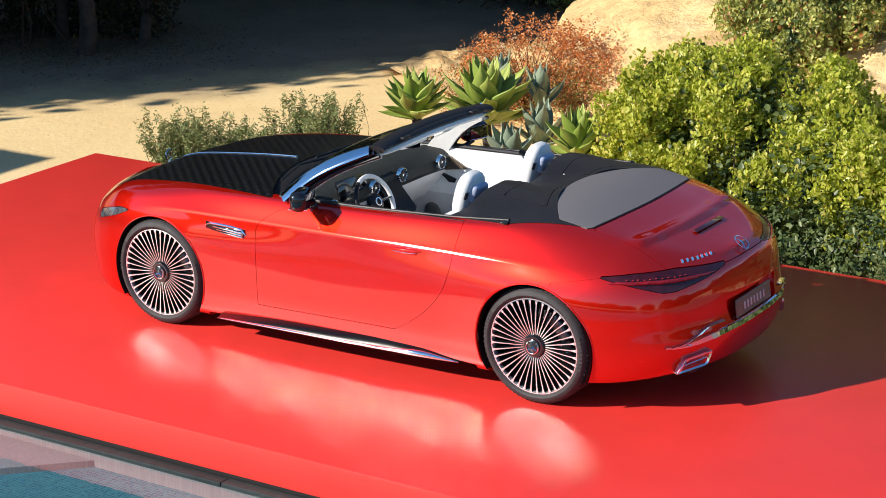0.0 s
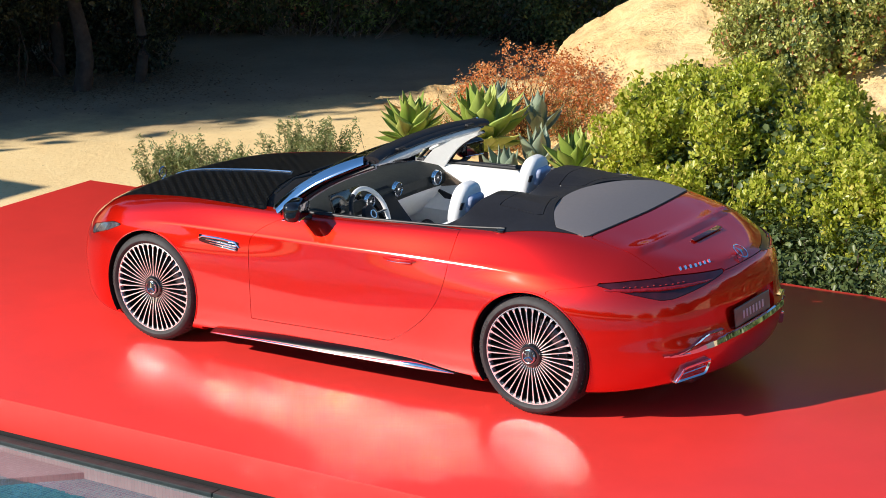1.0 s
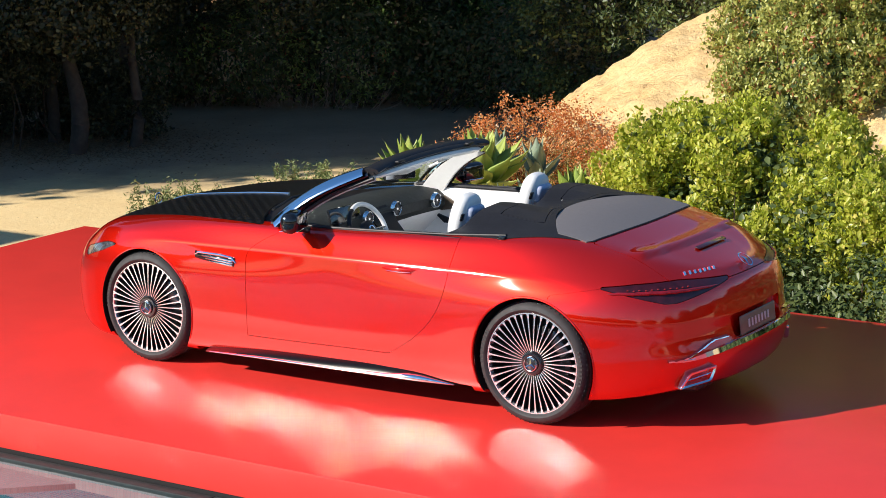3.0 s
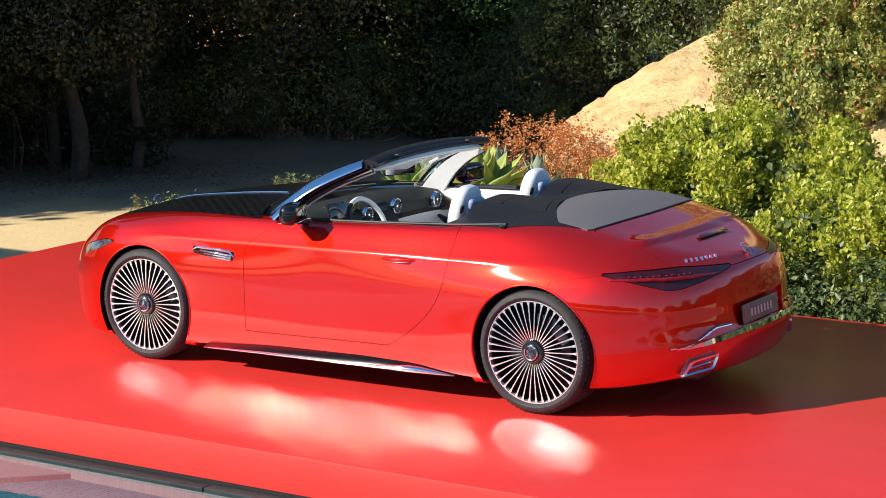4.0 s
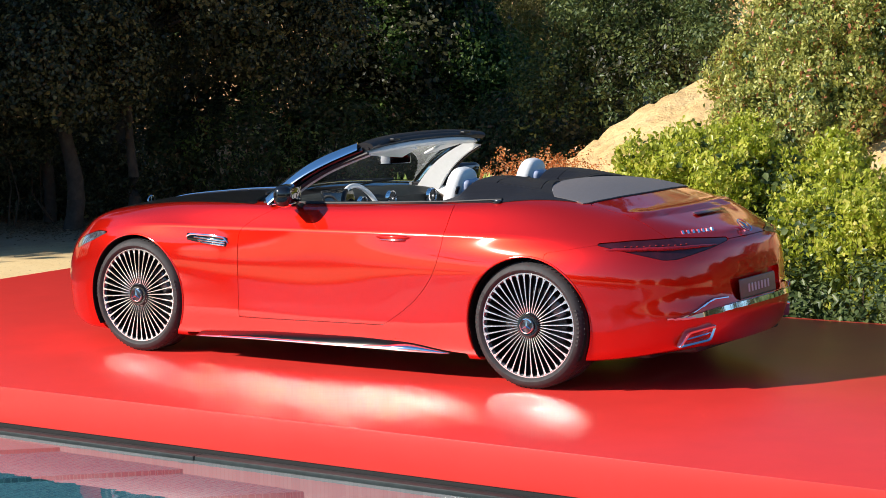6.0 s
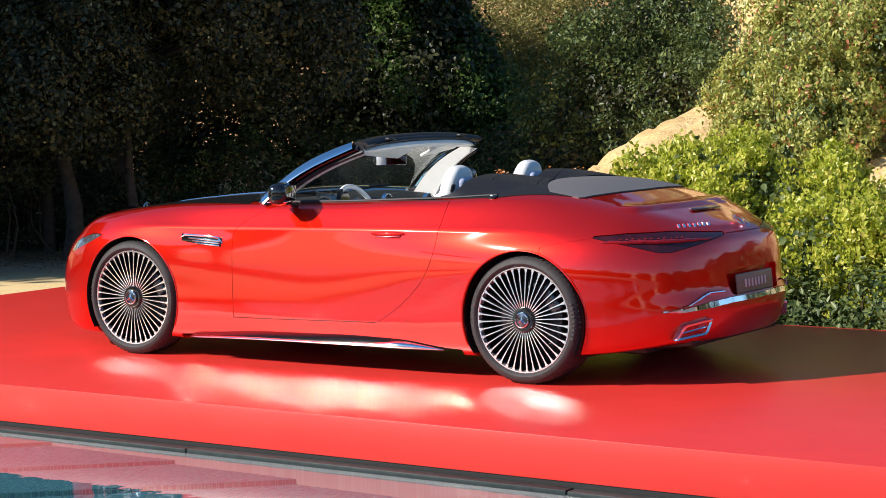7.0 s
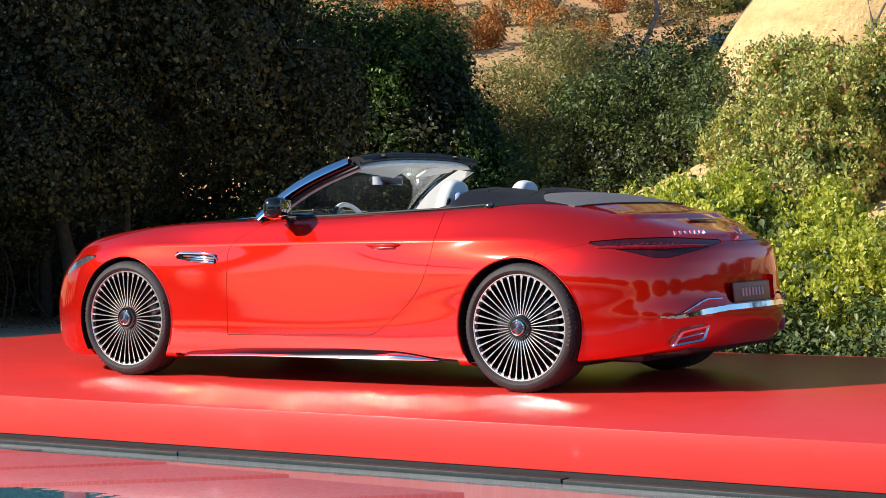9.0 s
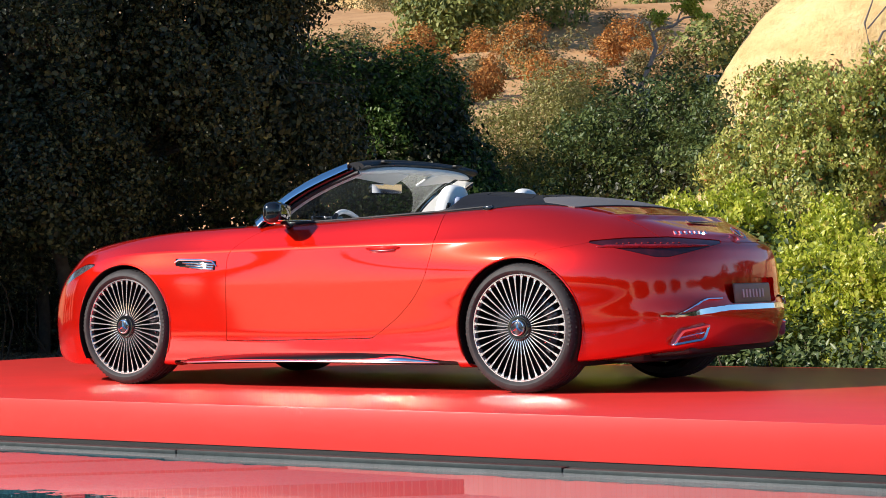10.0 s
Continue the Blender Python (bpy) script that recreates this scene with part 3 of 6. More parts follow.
def f_cover(x, y, z):
    return minimum(x - (1.12 + 0.20 * (y / 0.567) ** 2), (1.60 - 0.05 * (y / 0.6) ** 2) - x, 0.615 - y, z - 0.85)


def f_lid(x, y, z):
    return minimum(x - 1.612 + 0.05 * (y / 0.6) ** 2, 0.60 - 0.02 * (x - 1.6) - y, z - 0.775)


def f_door(x, y, z):
    front = -0.585 + 0.30 * np.clip((z - 0.72) / 0.2, 0, 1) ** 2
    rear = 0.825 - 0.42 * np.clip((0.87 - z) / 0.60, 0, 1) ** 2.7
    return minimum(x - front, rear - x, z - (0.262 + 0.02 * smoothstep(-0.6, 0.6, x)), y - 0.5)


def f_lamp(x, y, z):
    t = around_tail(x, y)
    top = np.interp(t, [0, 0.25, 0.6, 1.065], [0.787, 0.800, 0.804, 0.784])
    low = np.interp(t, [0, 0.457, 0.56, 1.065], [0.777, 0.699, 0.700, 0.772])
    return minimum(top - z, z - low, t, 1.065 - t, x - 1.6)


def f_bumper(x, y, z):
    return minimum(x - 1.47, np.interp(x, [1.4, 1.753, 2.05, 2.3], [0.72, 0.781, 0.774, 0.774]) - z)


def f_recess(x, y, z):
    return minimum(0.30 - y + 0.25 * (z - 0.5), z - 0.452, 0.585 - z, x - 2.0)


def f_sill(x, y, z):
    return minimum(x + 0.985, 0.985 - x, hermite([-0.99, -0.89, -0.47, 0.0, 0.376, 0.6, 0.87, 0.99], [0.145, 0.15, 0.180, 0.192, 0.200, 0.196, 0.168, 0.163], x) - z)


def f_headlamp(x, y, z):
    t = (-1.60 - x) + (0.90 - y)
    top = np.interp(t, [0, 0.12, 0.5], [0.712, 0.715, 0.64])
    low = np.interp(t, [0, 0.15, 0.45, 0.5], [0.708, 0.655, 0.585, 0.60])
    return minimum(top - z, z - low, t, 0.5 - t, -1.5 - x)


def wheel_gap(x, y, z):
    d = np.minimum(np.hypot(x - FRONT_AXLE, z - HUB_Z), np.hypot(x - REAR_AXLE, z - HUB_Z))
    return d - ARCH_R


car = tagged(empty("car"), "glossy red convertible, roof down, black bonnet, white leather cabin", "car")


def build_body():
    skin = car_skin().cut(wheel_gap)[0]
    skin = skin.cut(f_sill)[1]
    bonnet, skin = skin.panel(f_bonnet)
    skin = skin.cut(f_cockpit)[1]
    cover, skin = skin.panel(f_cover, 0.001)
    tonneau, skin = skin.cut(f_tonneau)
    lamp, skin = skin.panel(f_lamp, 0.0015)
    lid, skin = skin.panel(f_lid)
    headlamp, skin = skin.panel(f_headlamp, 0.0015)
    door, skin = skin.panel(f_door)
    bumper, skin = skin.panel(f_bumper, 0.0005)
    recess, bumper = bumper.cut(f_recess)
    recess.build("plate_recess", PAINT, car, 0, "", 0.0, -0.036)
    skin.build("body", PAINT, car, 0, "glossy metallic red body shell")
    bonnet.build("bonnet", BONNET, car, 0, "glossy black bonnet with a faint all-over print")
    lid.build("boot_lid", PAINT, car, 0)
    bumper.build("rear_bumper", PAINT, car, 0, "", 0.038)
    # two humps behind the seats
    p = tonneau.pts
    hump = 0.075 * np.exp(-((p[:, 1] - 0.39) / 0.20) ** 4) * (1 - smoothstep(0.80, 1.30, p[:, 0]))
    p[:, 2] += hump - 0.02 * np.exp(-(p[:, 1] / 0.10) ** 2) * (1 - smoothstep(0.9, 1.1, p[:, 0]))
    p[:, 4] += 2.4 * hump * np.sign(p[:, 1] - 0.39)
    flap, tonneau = tonneau.panel(lambda x, y, z: minimum(x - 0.93, 1.09 + 0.15 * (y / 0.567) ** 2 - x, 0.52 - y, y - 0.13), 0.002)
    for s in (-1, 1):
        flap.build("tonneau_flap", LEATHER_BLACK, car, s, "", 0.014, 0.004)
    tonneau.build("tonneau_panel", LEATHER_BLACK, car, 0, "black leather covered panel with two humps behind the seats", 0.014, 0.004)
    cover.build("soft_top_cover", HOOD_CLOTH, car, 0, "grey cover of the folded soft top", 0.014, 0.006)
    doors = {}
    for s in (-1, 1):
        doors[s] = door.build("door", PAINT, car, s)
        lamp.build("tail_light", LAMP_RED, car, s, "dark red wrap-round tail light", 0.014, -0.003)
        headlamp.build("headlight", LAMP_CLEAR, car, s, "clear headlight", 0.014, -0.002)
    return doors


DOORS = build_body()


def wheel_arches():
    for ax in (FRONT_AXLE, REAR_AXLE):
        for s in (-1, 1):
            bm = lathe([(0.05, 0.50), (ARCH_R - 0.004, 0.50), (ARCH_R - 0.004, 0.925)], 56)
            bmesh.ops.transform(bm, matrix=Matrix.Translation((ax, 0, HUB_Z)) @ Matrix.Diagonal((1, s, 1, 1)), verts=bm.verts)
            low = [v for v in bm.verts if v.co.z < 0.13]
            bmesh.ops.delete(bm, geom=low, context="VERTS")
            part("wheel_arch_liner", bm, TRIM_BLACK, car, "matt black wheel arch liner")
    bm = rounded_box(3.5, 1.50, 0.05, 0.02, 2, pose(-0.1, 0, 0.16))
    part("underbody", bm, TRIM_BLACK, car)
    for x in (-0.2, 1.80):
        part("underbody", rounded_box(0.25, 1.2, 0.08, 0.03, 2, pose(x, 0, 0.19)), TRIM_BLACK, car)


def arch_lips():
    """The rolled painted lip round each wheel opening."""
    for ax in (FRONT_AXLE, REAR_AXLE):
        for s in (-1, 1):
            pts = []
            for a in np.linspace(radians(-24), radians(204), 60):
                x, z = ax + (ARCH_R + 0.003) * math.cos(a), HUB_Z + (ARCH_R + 0.003) * math.sin(a)
                pts.append((x, s * (surface_at(x, z)[1] - 0.001), z))
            part("arch_lip", sweep(pts, 0.0055, 8, 1.0, Vector((0, 1, 0))), PAINT, car)


def build_wheel(name, ax, side, width):
    """One wheel, its outer face towards side."""
    w = empty(name)
    w.parent = car
    R, rim = HUB_Z, 0.281
    out = 0.932
    T = Matrix.Translation((ax, 0, HUB_Z)) @ Matrix.Diagonal((1, side, 1, 1))
    def put(nm, bm, mat, parent=w, label=""):
        bmesh.ops.transform(bm, matrix=T, verts=bm.verts)
        return part(nm, bm, mat, parent, label)
    d0 = out
    tyre = [(rim - 0.004, d0 - 0.022), (rim + 0.004, d0 - 0.006), (rim + 0.018, d0 + 0.002), (rim + 0.036, d0 - 0.002), (R - 0.014, d0 - 0.014), (R - 0.005, d0 - 0.026), (R, d0 - 0.05)]
    for k in range(4):  # tread grooves
        g = d0 - 0.06 - k * (width - 0.12) / 3.5
        tyre += [(R, g), (R - 0.007, g - 0.002), (R - 0.007, g - 0.010), (R, g - 0.012)]
    tyre += [(R, d0 - width + 0.05), (R - 0.014, d0 - width + 0.014), (rim + 0.03, d0 - width), (rim - 0.004, d0 - width + 0.02)]
    t = put("tyre", lathe(tyre, 72), RUBBER, w, "black low-profile tyre")
    # shoulder blocks of the tread
    bm = bmesh.new()
    for k in range(72):
        a = 2 * math.pi * k / 72
        b2 = rounded_box(0.006, 0.034, 0.003, 0, 1, Matrix.Rotation(-a, 4, "Y") @ Matrix.Translation((0, d0 - 0.038, R - 0.0012)) @ Matrix.Rotation(radians(-13), 4, "X") @ Matrix.Rotation(radians(18), 4, "Z"))
        me = bpy.data.meshes.new("tmp")
        b2.to_mesh(me)
        b2.free()
        bm.from_mesh(me)
        bpy.data.meshes.remove(me)
    put("tread", bm, RUBBER, t)["kind"] = "stuff"
    # raised lettering on the sidewall cannot be read: short bars
    bm = bmesh.new()
    for k in range(9):
        for base in (radians(60), radians(255)):
            a = base + k * radians(4.2)
            bmesh.ops.create_cube(bm, size=1.0, matrix=Matrix.Rotation(-a, 4, "Y") @ Matrix.Translation((0, d0 + 0.0005, rim + 0.029)) @ Matrix.Diagonal((0.012, 0.003, 0.016, 1)))
    put("sidewall_marking", bm, RUBBER, t, "raised marking on the tyre wall")["kind"] = "stuff"
    ring = [(rim - 0.014, d0 - 0.040), (rim - 0.010, d0 - 0.016), (rim - 0.006, d0 - 0.010), (rim - 0.002, d0 - 0.010), (rim + 0.002, d0 - 0.014), (rim + 0.001, d0 - 0.03)]
    put("rim_flange", lathe(ring, 80), SILVER, w, "bright machined rim edge")
    # barrel, disc and back are coloured dark for the shade behind the spokes
    put("rim_barrel", lathe([(rim - 0.006, d0 - 0.02), (rim - 0.025, d0 - 0.06), (rim - 0.03, d0 - width + 0.03)], 56), DARK_SHADED_ALLOY, w)
    put("brake_disc", lathe([(0.06, d0 - 0.10), (0.185, d0 - 0.10), (0.19, d0 - 0.105), (0.19, d0 - 0.13), (0.06, d0 - 0.13)], 56), plain("shaded_brake_steel", (0.09, 0.085, 0.09), 0.45, 0.8), w, "drilled steel brake disc")
    bm = bmesh.new()
    for k in range(30):
        a = 2 * math.pi * k / 30
        r = 0.13 + 0.018 * (k % 3)
        bmesh.ops.create_uvsphere(bm, u_segments=6, v_segments=4, radius=0.007, matrix=Matrix.Translation((r * math.cos(a), d0 - 0.099, r * math.sin(a))))
    put("disc_bolts", bm, SILVER, w)["kind"] = "stuff"
    ca = radians(32 if ax < 0 else 40)
    put("brake_caliper", rounded_box(0.075, 0.07, 0.16, 0.015, 3, Matrix.Rotation(-ca, 4, "Y") @ Matrix.Translation((0.165, d0 - 0.105, 0.0))), plain("caliper_grey", (0.25, 0.24, 0.25), 0.35, 0.8), w, "grey brake caliper")
    put("wheel_back", lathe([(0.02, d0 - 0.135), (rim - 0.03, d0 - 0.14)], 40), TRIM_BLACK, w)
    # forty thin spokes, in one shared mesh
    n = 40
    bm = bmesh.new()
    prof = [(0.066, 0.0026, -0.0215), (0.10, 0.0028, -0.0175), (0.14, 0.0031, -0.0145), (0.20, 0.0036, -0.0125), (0.250, 0.0050, -0.012), (0.264, 0.0085, -0.011), (0.273, 0.0125, -0.011)]
    prev = None
    for r, hw, d in prof:
        q = [bm.verts.new(c) for c in ((-hw * 0.75, d, r), (hw * 0.75, d, r), (hw, d - 0.028, r), (-hw, d - 0.028, r))]
        if prev:
            for j in range(4):
                bm.faces.new((prev[j], prev[(j + 1) % 4], q[(j + 1) % 4], q[j]))
        prev = q
    bmesh.ops.recalc_face_normals(bm, faces=bm.faces)
    me = bpy.data.meshes.new("spoke")
    bm.to_mesh(me)
    bm.free()
    me.materials.append(SILVER)
    me.materials.append(DARK_SHADED_ALLOY)
    for p in me.polygons:
        p.material_index = 0 if p.center[1] > -0.03 and p.normal[1] > 0.5 else 1
    for k in range(n):
        sp = new("spoke", me)
        sp.parent = w
        sp.matrix_local = T @ Matrix.Translation((0, d0, 0)) @ Matrix.Rotation(2 * math.pi * (k + 0.5) / n, 4, "Y")
    put("hub", lathe([(0.0, d0 - 0.012), (0.03, d0 - 0.010), (0.045, d0 - 0.006), (0.062, d0 - 0.008), (0.070, d0 - 0.02), (0.072, d0 - 0.05)], 40), GLOSS_BLACK, w, "gloss black hub cover")
    cap = put("hub_cap", lathe([(0.0, d0 + 0.006), (0.034, d0 + 0.003), (0.043, d0 - 0.002), (0.045, d0 - 0.014)], 32), plain("cap_dark", (0.10, 0.10, 0.11), 0.2, 0.8), w, "domed metal hub cap with a plain round emblem")
    put("emblem_ring", lathe([(0.034, d0 + 0.003), (0.036, d0 + 0.008), (0.040, d0 + 0.007), (0.042, d0 + 0.001)], 32), CHROME, cap)
    bm = bmesh.new()
    for k in range(3):
        a = 2 * math.pi * k / 3
        bmesh.ops.create_cone(bm, cap_ends=True, segments=4, radius1=0.008, radius2=0.001, depth=0.036, matrix=Matrix.Rotation(a, 4, "Y") @ Matrix.Translation((0, d0 + 0.006, 0.018)))
    put("emblem_arms", bm, CHROME, cap)
    return w


def band(points_a, points_b, proud_dir, thick, name, mat, parent, label=""):
    """A strip between two lines of points, thickened outwards."""
    bm = bmesh.new()
    va = [[bm.verts.new(Vector(p)) for p in row] for row in (points_a, points_b)]
    vb = [[bm.verts.new(Vector(p) + Vector(proud_dir) * thick) for p in row] for row in (points_a, points_b)]
    n = len(points_a)
    for i in range(n - 1):
        bm.faces.new((vb[0][i], vb[0][i + 1], vb[1][i + 1], vb[1][i]))
        bm.faces.new((va[0][i], vb[0][i], vb[0][i + 1], va[0][i + 1]))
        bm.faces.new((va[1][i], va[1][i + 1], vb[1][i + 1], vb[1][i]))
    for i in (0, n - 1):
        bm.faces.new((va[0][i], vb[0][i], vb[1][i], va[1][i]))
    return part(name, bm, mat, parent, label)


def prism(outline, y0, y1):
    """An (x, z) outline drawn out between two widths."""
    bm = bmesh.new()
    a, b = [[bm.verts.new((x, y, z)) for x, z in outline] for y in (y0, y1)]
    bm.faces.new(a)
    bm.faces.new(b)
    n = len(outline)
    for i in range(n):
        bm.faces.new((a[i], a[(i + 1) % n], b[(i + 1) % n], b[i]))
    return bm


def side_details(s):
    door = DOORS[s]
    # sill: black wing with a chrome blade
    xs = np.linspace(-0.88, 0.86, 50)
    bow = lambda x: 0.028 * math.sin(math.pi * (x + 0.88) / 1.74) - 0.024 * x
    zt = hermite([-0.89, -0.47, 0.0, 0.376, 0.6, 0.87], [0.142, 0.172, 0.184, 0.192, 0.188, 0.158], xs)
    zl = hermite([-0.89, -0.47, 0.37, 0.87], [0.134, 0.146, 0.152, 0.152], xs)
    blade = hermite([-0.89, -0.5, 0.25, 0.42, 0.58, 0.87], [0.005, 0.011, 0.013, 0.019, 0.033, 0.005], xs)
    up = [Vector((x, s * (0.908 + bow(x) * 0.3), z + 0.014)) for x, z in zip(xs, zt)]
    shelf = [Vector((x, s * (0.926 + bow(x)), max(l + h + 0.004, t - 0.004))) for x, t, l, h in zip(xs, zt, zl, blade)]
    mid = [Vector((x, s * (0.938 + bow(x)), l + h)) for x, l, h in zip(xs, zl, blade)]
    low = [Vector((x, s * (0.938 + bow(x) + 0.40 * h), l)) for x, l, h in zip(xs, zl, blade)]
    under = [Vector((p.x, s * 0.86, p.z - 0.012)) for p in low]
    bm = bmesh.new()
    rows = [[bm.verts.new(p) for p in r] for r in (up, shelf, mid, low, under)]
    for r0, r1 in zip(rows, rows[1:]):
        for i in range(len(xs) - 1):
            bm.faces.new((r0[i], r0[i + 1], r1[i + 1], r1[i]))
    sill = part("side_skirt", bm, SILL_BLACK, car, "gloss black side skirt with a chrome blade")
    # the blade is slim in front and opens into a tall polished panel towards the rear wheel
    bm = bmesh.new()
    rows = [[bm.verts.new(p + Vector((0, s * 0.004, 0))) for p in r] for r in (mid, [p.lerp(q, 0.5) + Vector((0, s * 0.0008, 0)) for p, q in zip(mid, low)], low)]
    for r0, r1 in zip(rows, rows[1:]):
        for i in range(len(xs) - 1):
            bm.faces.new((r0[i], r0[i + 1], r1[i + 1], r1[i]))
    ob = part("sill_blade", bm, CHROME, sill, "polished chrome blade")
    so = ob.modifiers.new("thickness", "SOLIDIFY")
    so.thickness = 0.004
    # wing vent
    vy = surface_at(-0.815, 0.702)[1]
    vent = part("wing_vent", rounded_box(0.30, 0.016, 0.056, 0.006, 2, pose(-0.815, s * (vy - 0.002), 0.702, 0, 3.5)), GLOSS_BLACK, car, "wing vent with chrome slats")
    for k in range(3):
        part("vent_slat", rounded_box(0.235 - 0.03 * k, 0.012, 0.010, 0.003, 2, pose(-0.787 + 0.012 * k, s * (vy + 0.008), 0.706 - k * 0.014, 0, 3.5)), CHROME, vent)
    part("vent_frame", sweep([(-0.965, s * (vy + 0.006), 0.715), (-0.93, s * (vy + 0.006), 0.731), (-0.77, s * (vy + 0.004), 0.727), (-0.685, s * (vy + 0.003), 0.718), (-0.655, s * (vy + 0.004), 0.688)], [0.004, 0.008, 0.008, 0.008, 0.004], 8), CHROME, vent)
    # flush door handle
    hy = surface_at(0.49, 0.768)[1]
    part("handle_recess", rounded_box(0.17, 0.006, 0.038, 0.003, 2, pose(0.50, s * (hy + 0.0005), 0.764)), PAINT, door)
    part("door_handle", sweep([(0.39 + 0.22 * k, s * (hy + 0.004 + 0.010 * math.sin(math.pi * k)), 0.770 + 0.006 * k) for k in np.linspace(0, 1, 13)], [0.003 + 0.0115 * math.sin(math.pi * k) ** 0.6 for k in np.linspace(0, 1, 13)], 12, 0.95), PAINT, door, "flush red door handle with a chrome edge")
    part("handle_strip", sweep([(0.42 + 0.16 * k, s * (hy + 0.010 + 0.006 * math.sin(math.pi * k)), 0.757 + 0.005 * k) for k in np.linspace(0, 1, 9)], [0.001 + 0.003 * math.sin(math.pi * k) for k in np.linspace(0, 1, 9)], 8), CHROME, door)
    # belt trim along the top of the door
    pts = []
    for x in np.linspace(-0.40, 1.09, 40):
        p = body_points(np.array([x]), np.array([6.15]))[0]
        pts.append((x, s * min(p[1] + 0.004, 0.775 - 0.02 * smoothstep(0.7, 1.09, x)), p[2] + 0.004))
    part("belt_trim", sweep(pts, 0.011, 8, 0.7), TRIM_BLACK, car, "dark belt trim")
    part("belt_clip", rounded_box(0.05, 0.03, 0.022, 0.006, 2, pose(1.075, s * 0.745, 0.975, 0, -2)), GLOSS_BLACK, car)
    # mirror
    mir = part("door_mirror", rounded_box(0.11, 0.20, 0.125, 0.045, 4, pose(-0.205, s * 0.945, 0.982, 0, 0, -s * 20)), GLOSS_BLACK, door, "gloss black door mirror")
    part("mirror_cap_line", rounded_box(0.113, 0.15, 0.006, 0.003, 2, pose(-0.207, s * 0.947, 0.938, 0, 0, -s * 20)), CHROME, mir)
    part("mirror_glass", rounded_box(0.006, 0.155, 0.085, 0.003, 2, pose(-0.153, s * 0.926, 0.986, 0, 0, -s * 14)), MIRROR_DARK, mir, "mirror glass darkened for the dark view it reflects")
    part("mirror_foot", sweep([(-0.19, s * 0.90, 0.93), (-0.20, s * 0.84, 0.91), (-0.22, s * 0.785, 0.905)], [0.022, 0.018, 0.03], 8, 0.7), TRIM_BLACK, mir)
    # inner door panel
    bm = bmesh.new()
    xs2 = np.linspace(-0.55, 0.80, 16)
    rows = []
    for z, y in ((0.935, 0.765), (0.93, 0.735), (0.86, 0.715), (0.70, 0.705), (0.62, 0.65), (0.58, 0.66), (0.40, 0.70)):
        rows.append([bm.verts.new((x, s * y, z - 0.03 * (0.8 - x) / 1.35 if z > 0.8 else z)) for x in xs2])
    for r0, r1 in zip(rows, rows[1:]):
        for i in range(len(xs2) - 1):
            bm.faces.new((r0[i], r0[i + 1], r1[i + 1], r1[i]))
    part("door_lining", bm, LEATHER_WHITE, door, "white leather door lining")
    part("door_top_pad", sweep([(x, s * 0.755, 0.944 - 0.03 * (0.8 - x) / 1.35) for x in np.linspace(-0.5, 0.82, 14)], 0.022, 8, 0.6), LEATHER_BLACK, door)
    part("armrest", rounded_box(0.55, 0.09, 0.05, 0.02, 3, pose(0.12, s * 0.66, 0.63, 0, -4)), LEATHER_WHITE, door)
    part("door_pocket", prism([(-0.33, 0.752), (-0.19, 0.712), (-0.215, 0.66)], s * 0.695, s * 0.712), LEATHER_BLACK, door, "black wedge-shaped recess in the lining")
    part("door_pocket", prism([(-0.33, 0.60), (-0.19, 0.618), (-0.182, 0.50)], s * 0.672, s * 0.71), LEATHER_BLACK, door)
    part("door_speaker", lathe([(0, 0), (0.05, 0.004), (0.06, 0.0), (0.065, -0.008)], 24), PLASTIC_GREY, door).matrix_local = Matrix.Translation((-0.36, s * 0.655, 0.475)) @ Matrix.Diagonal((1, -s, 1, 1))
    part("wood_inlay", prism([(-0.40, 0.85), (-0.24, 0.862), (-0.10, 0.793), (-0.29, 0.762), (-0.40, 0.775)], s * 0.697, s * 0.712), plain("brown_gloss_inlay", (0.10, 0.075, 0.055), 0.25, 0, 0.3, 12), door)


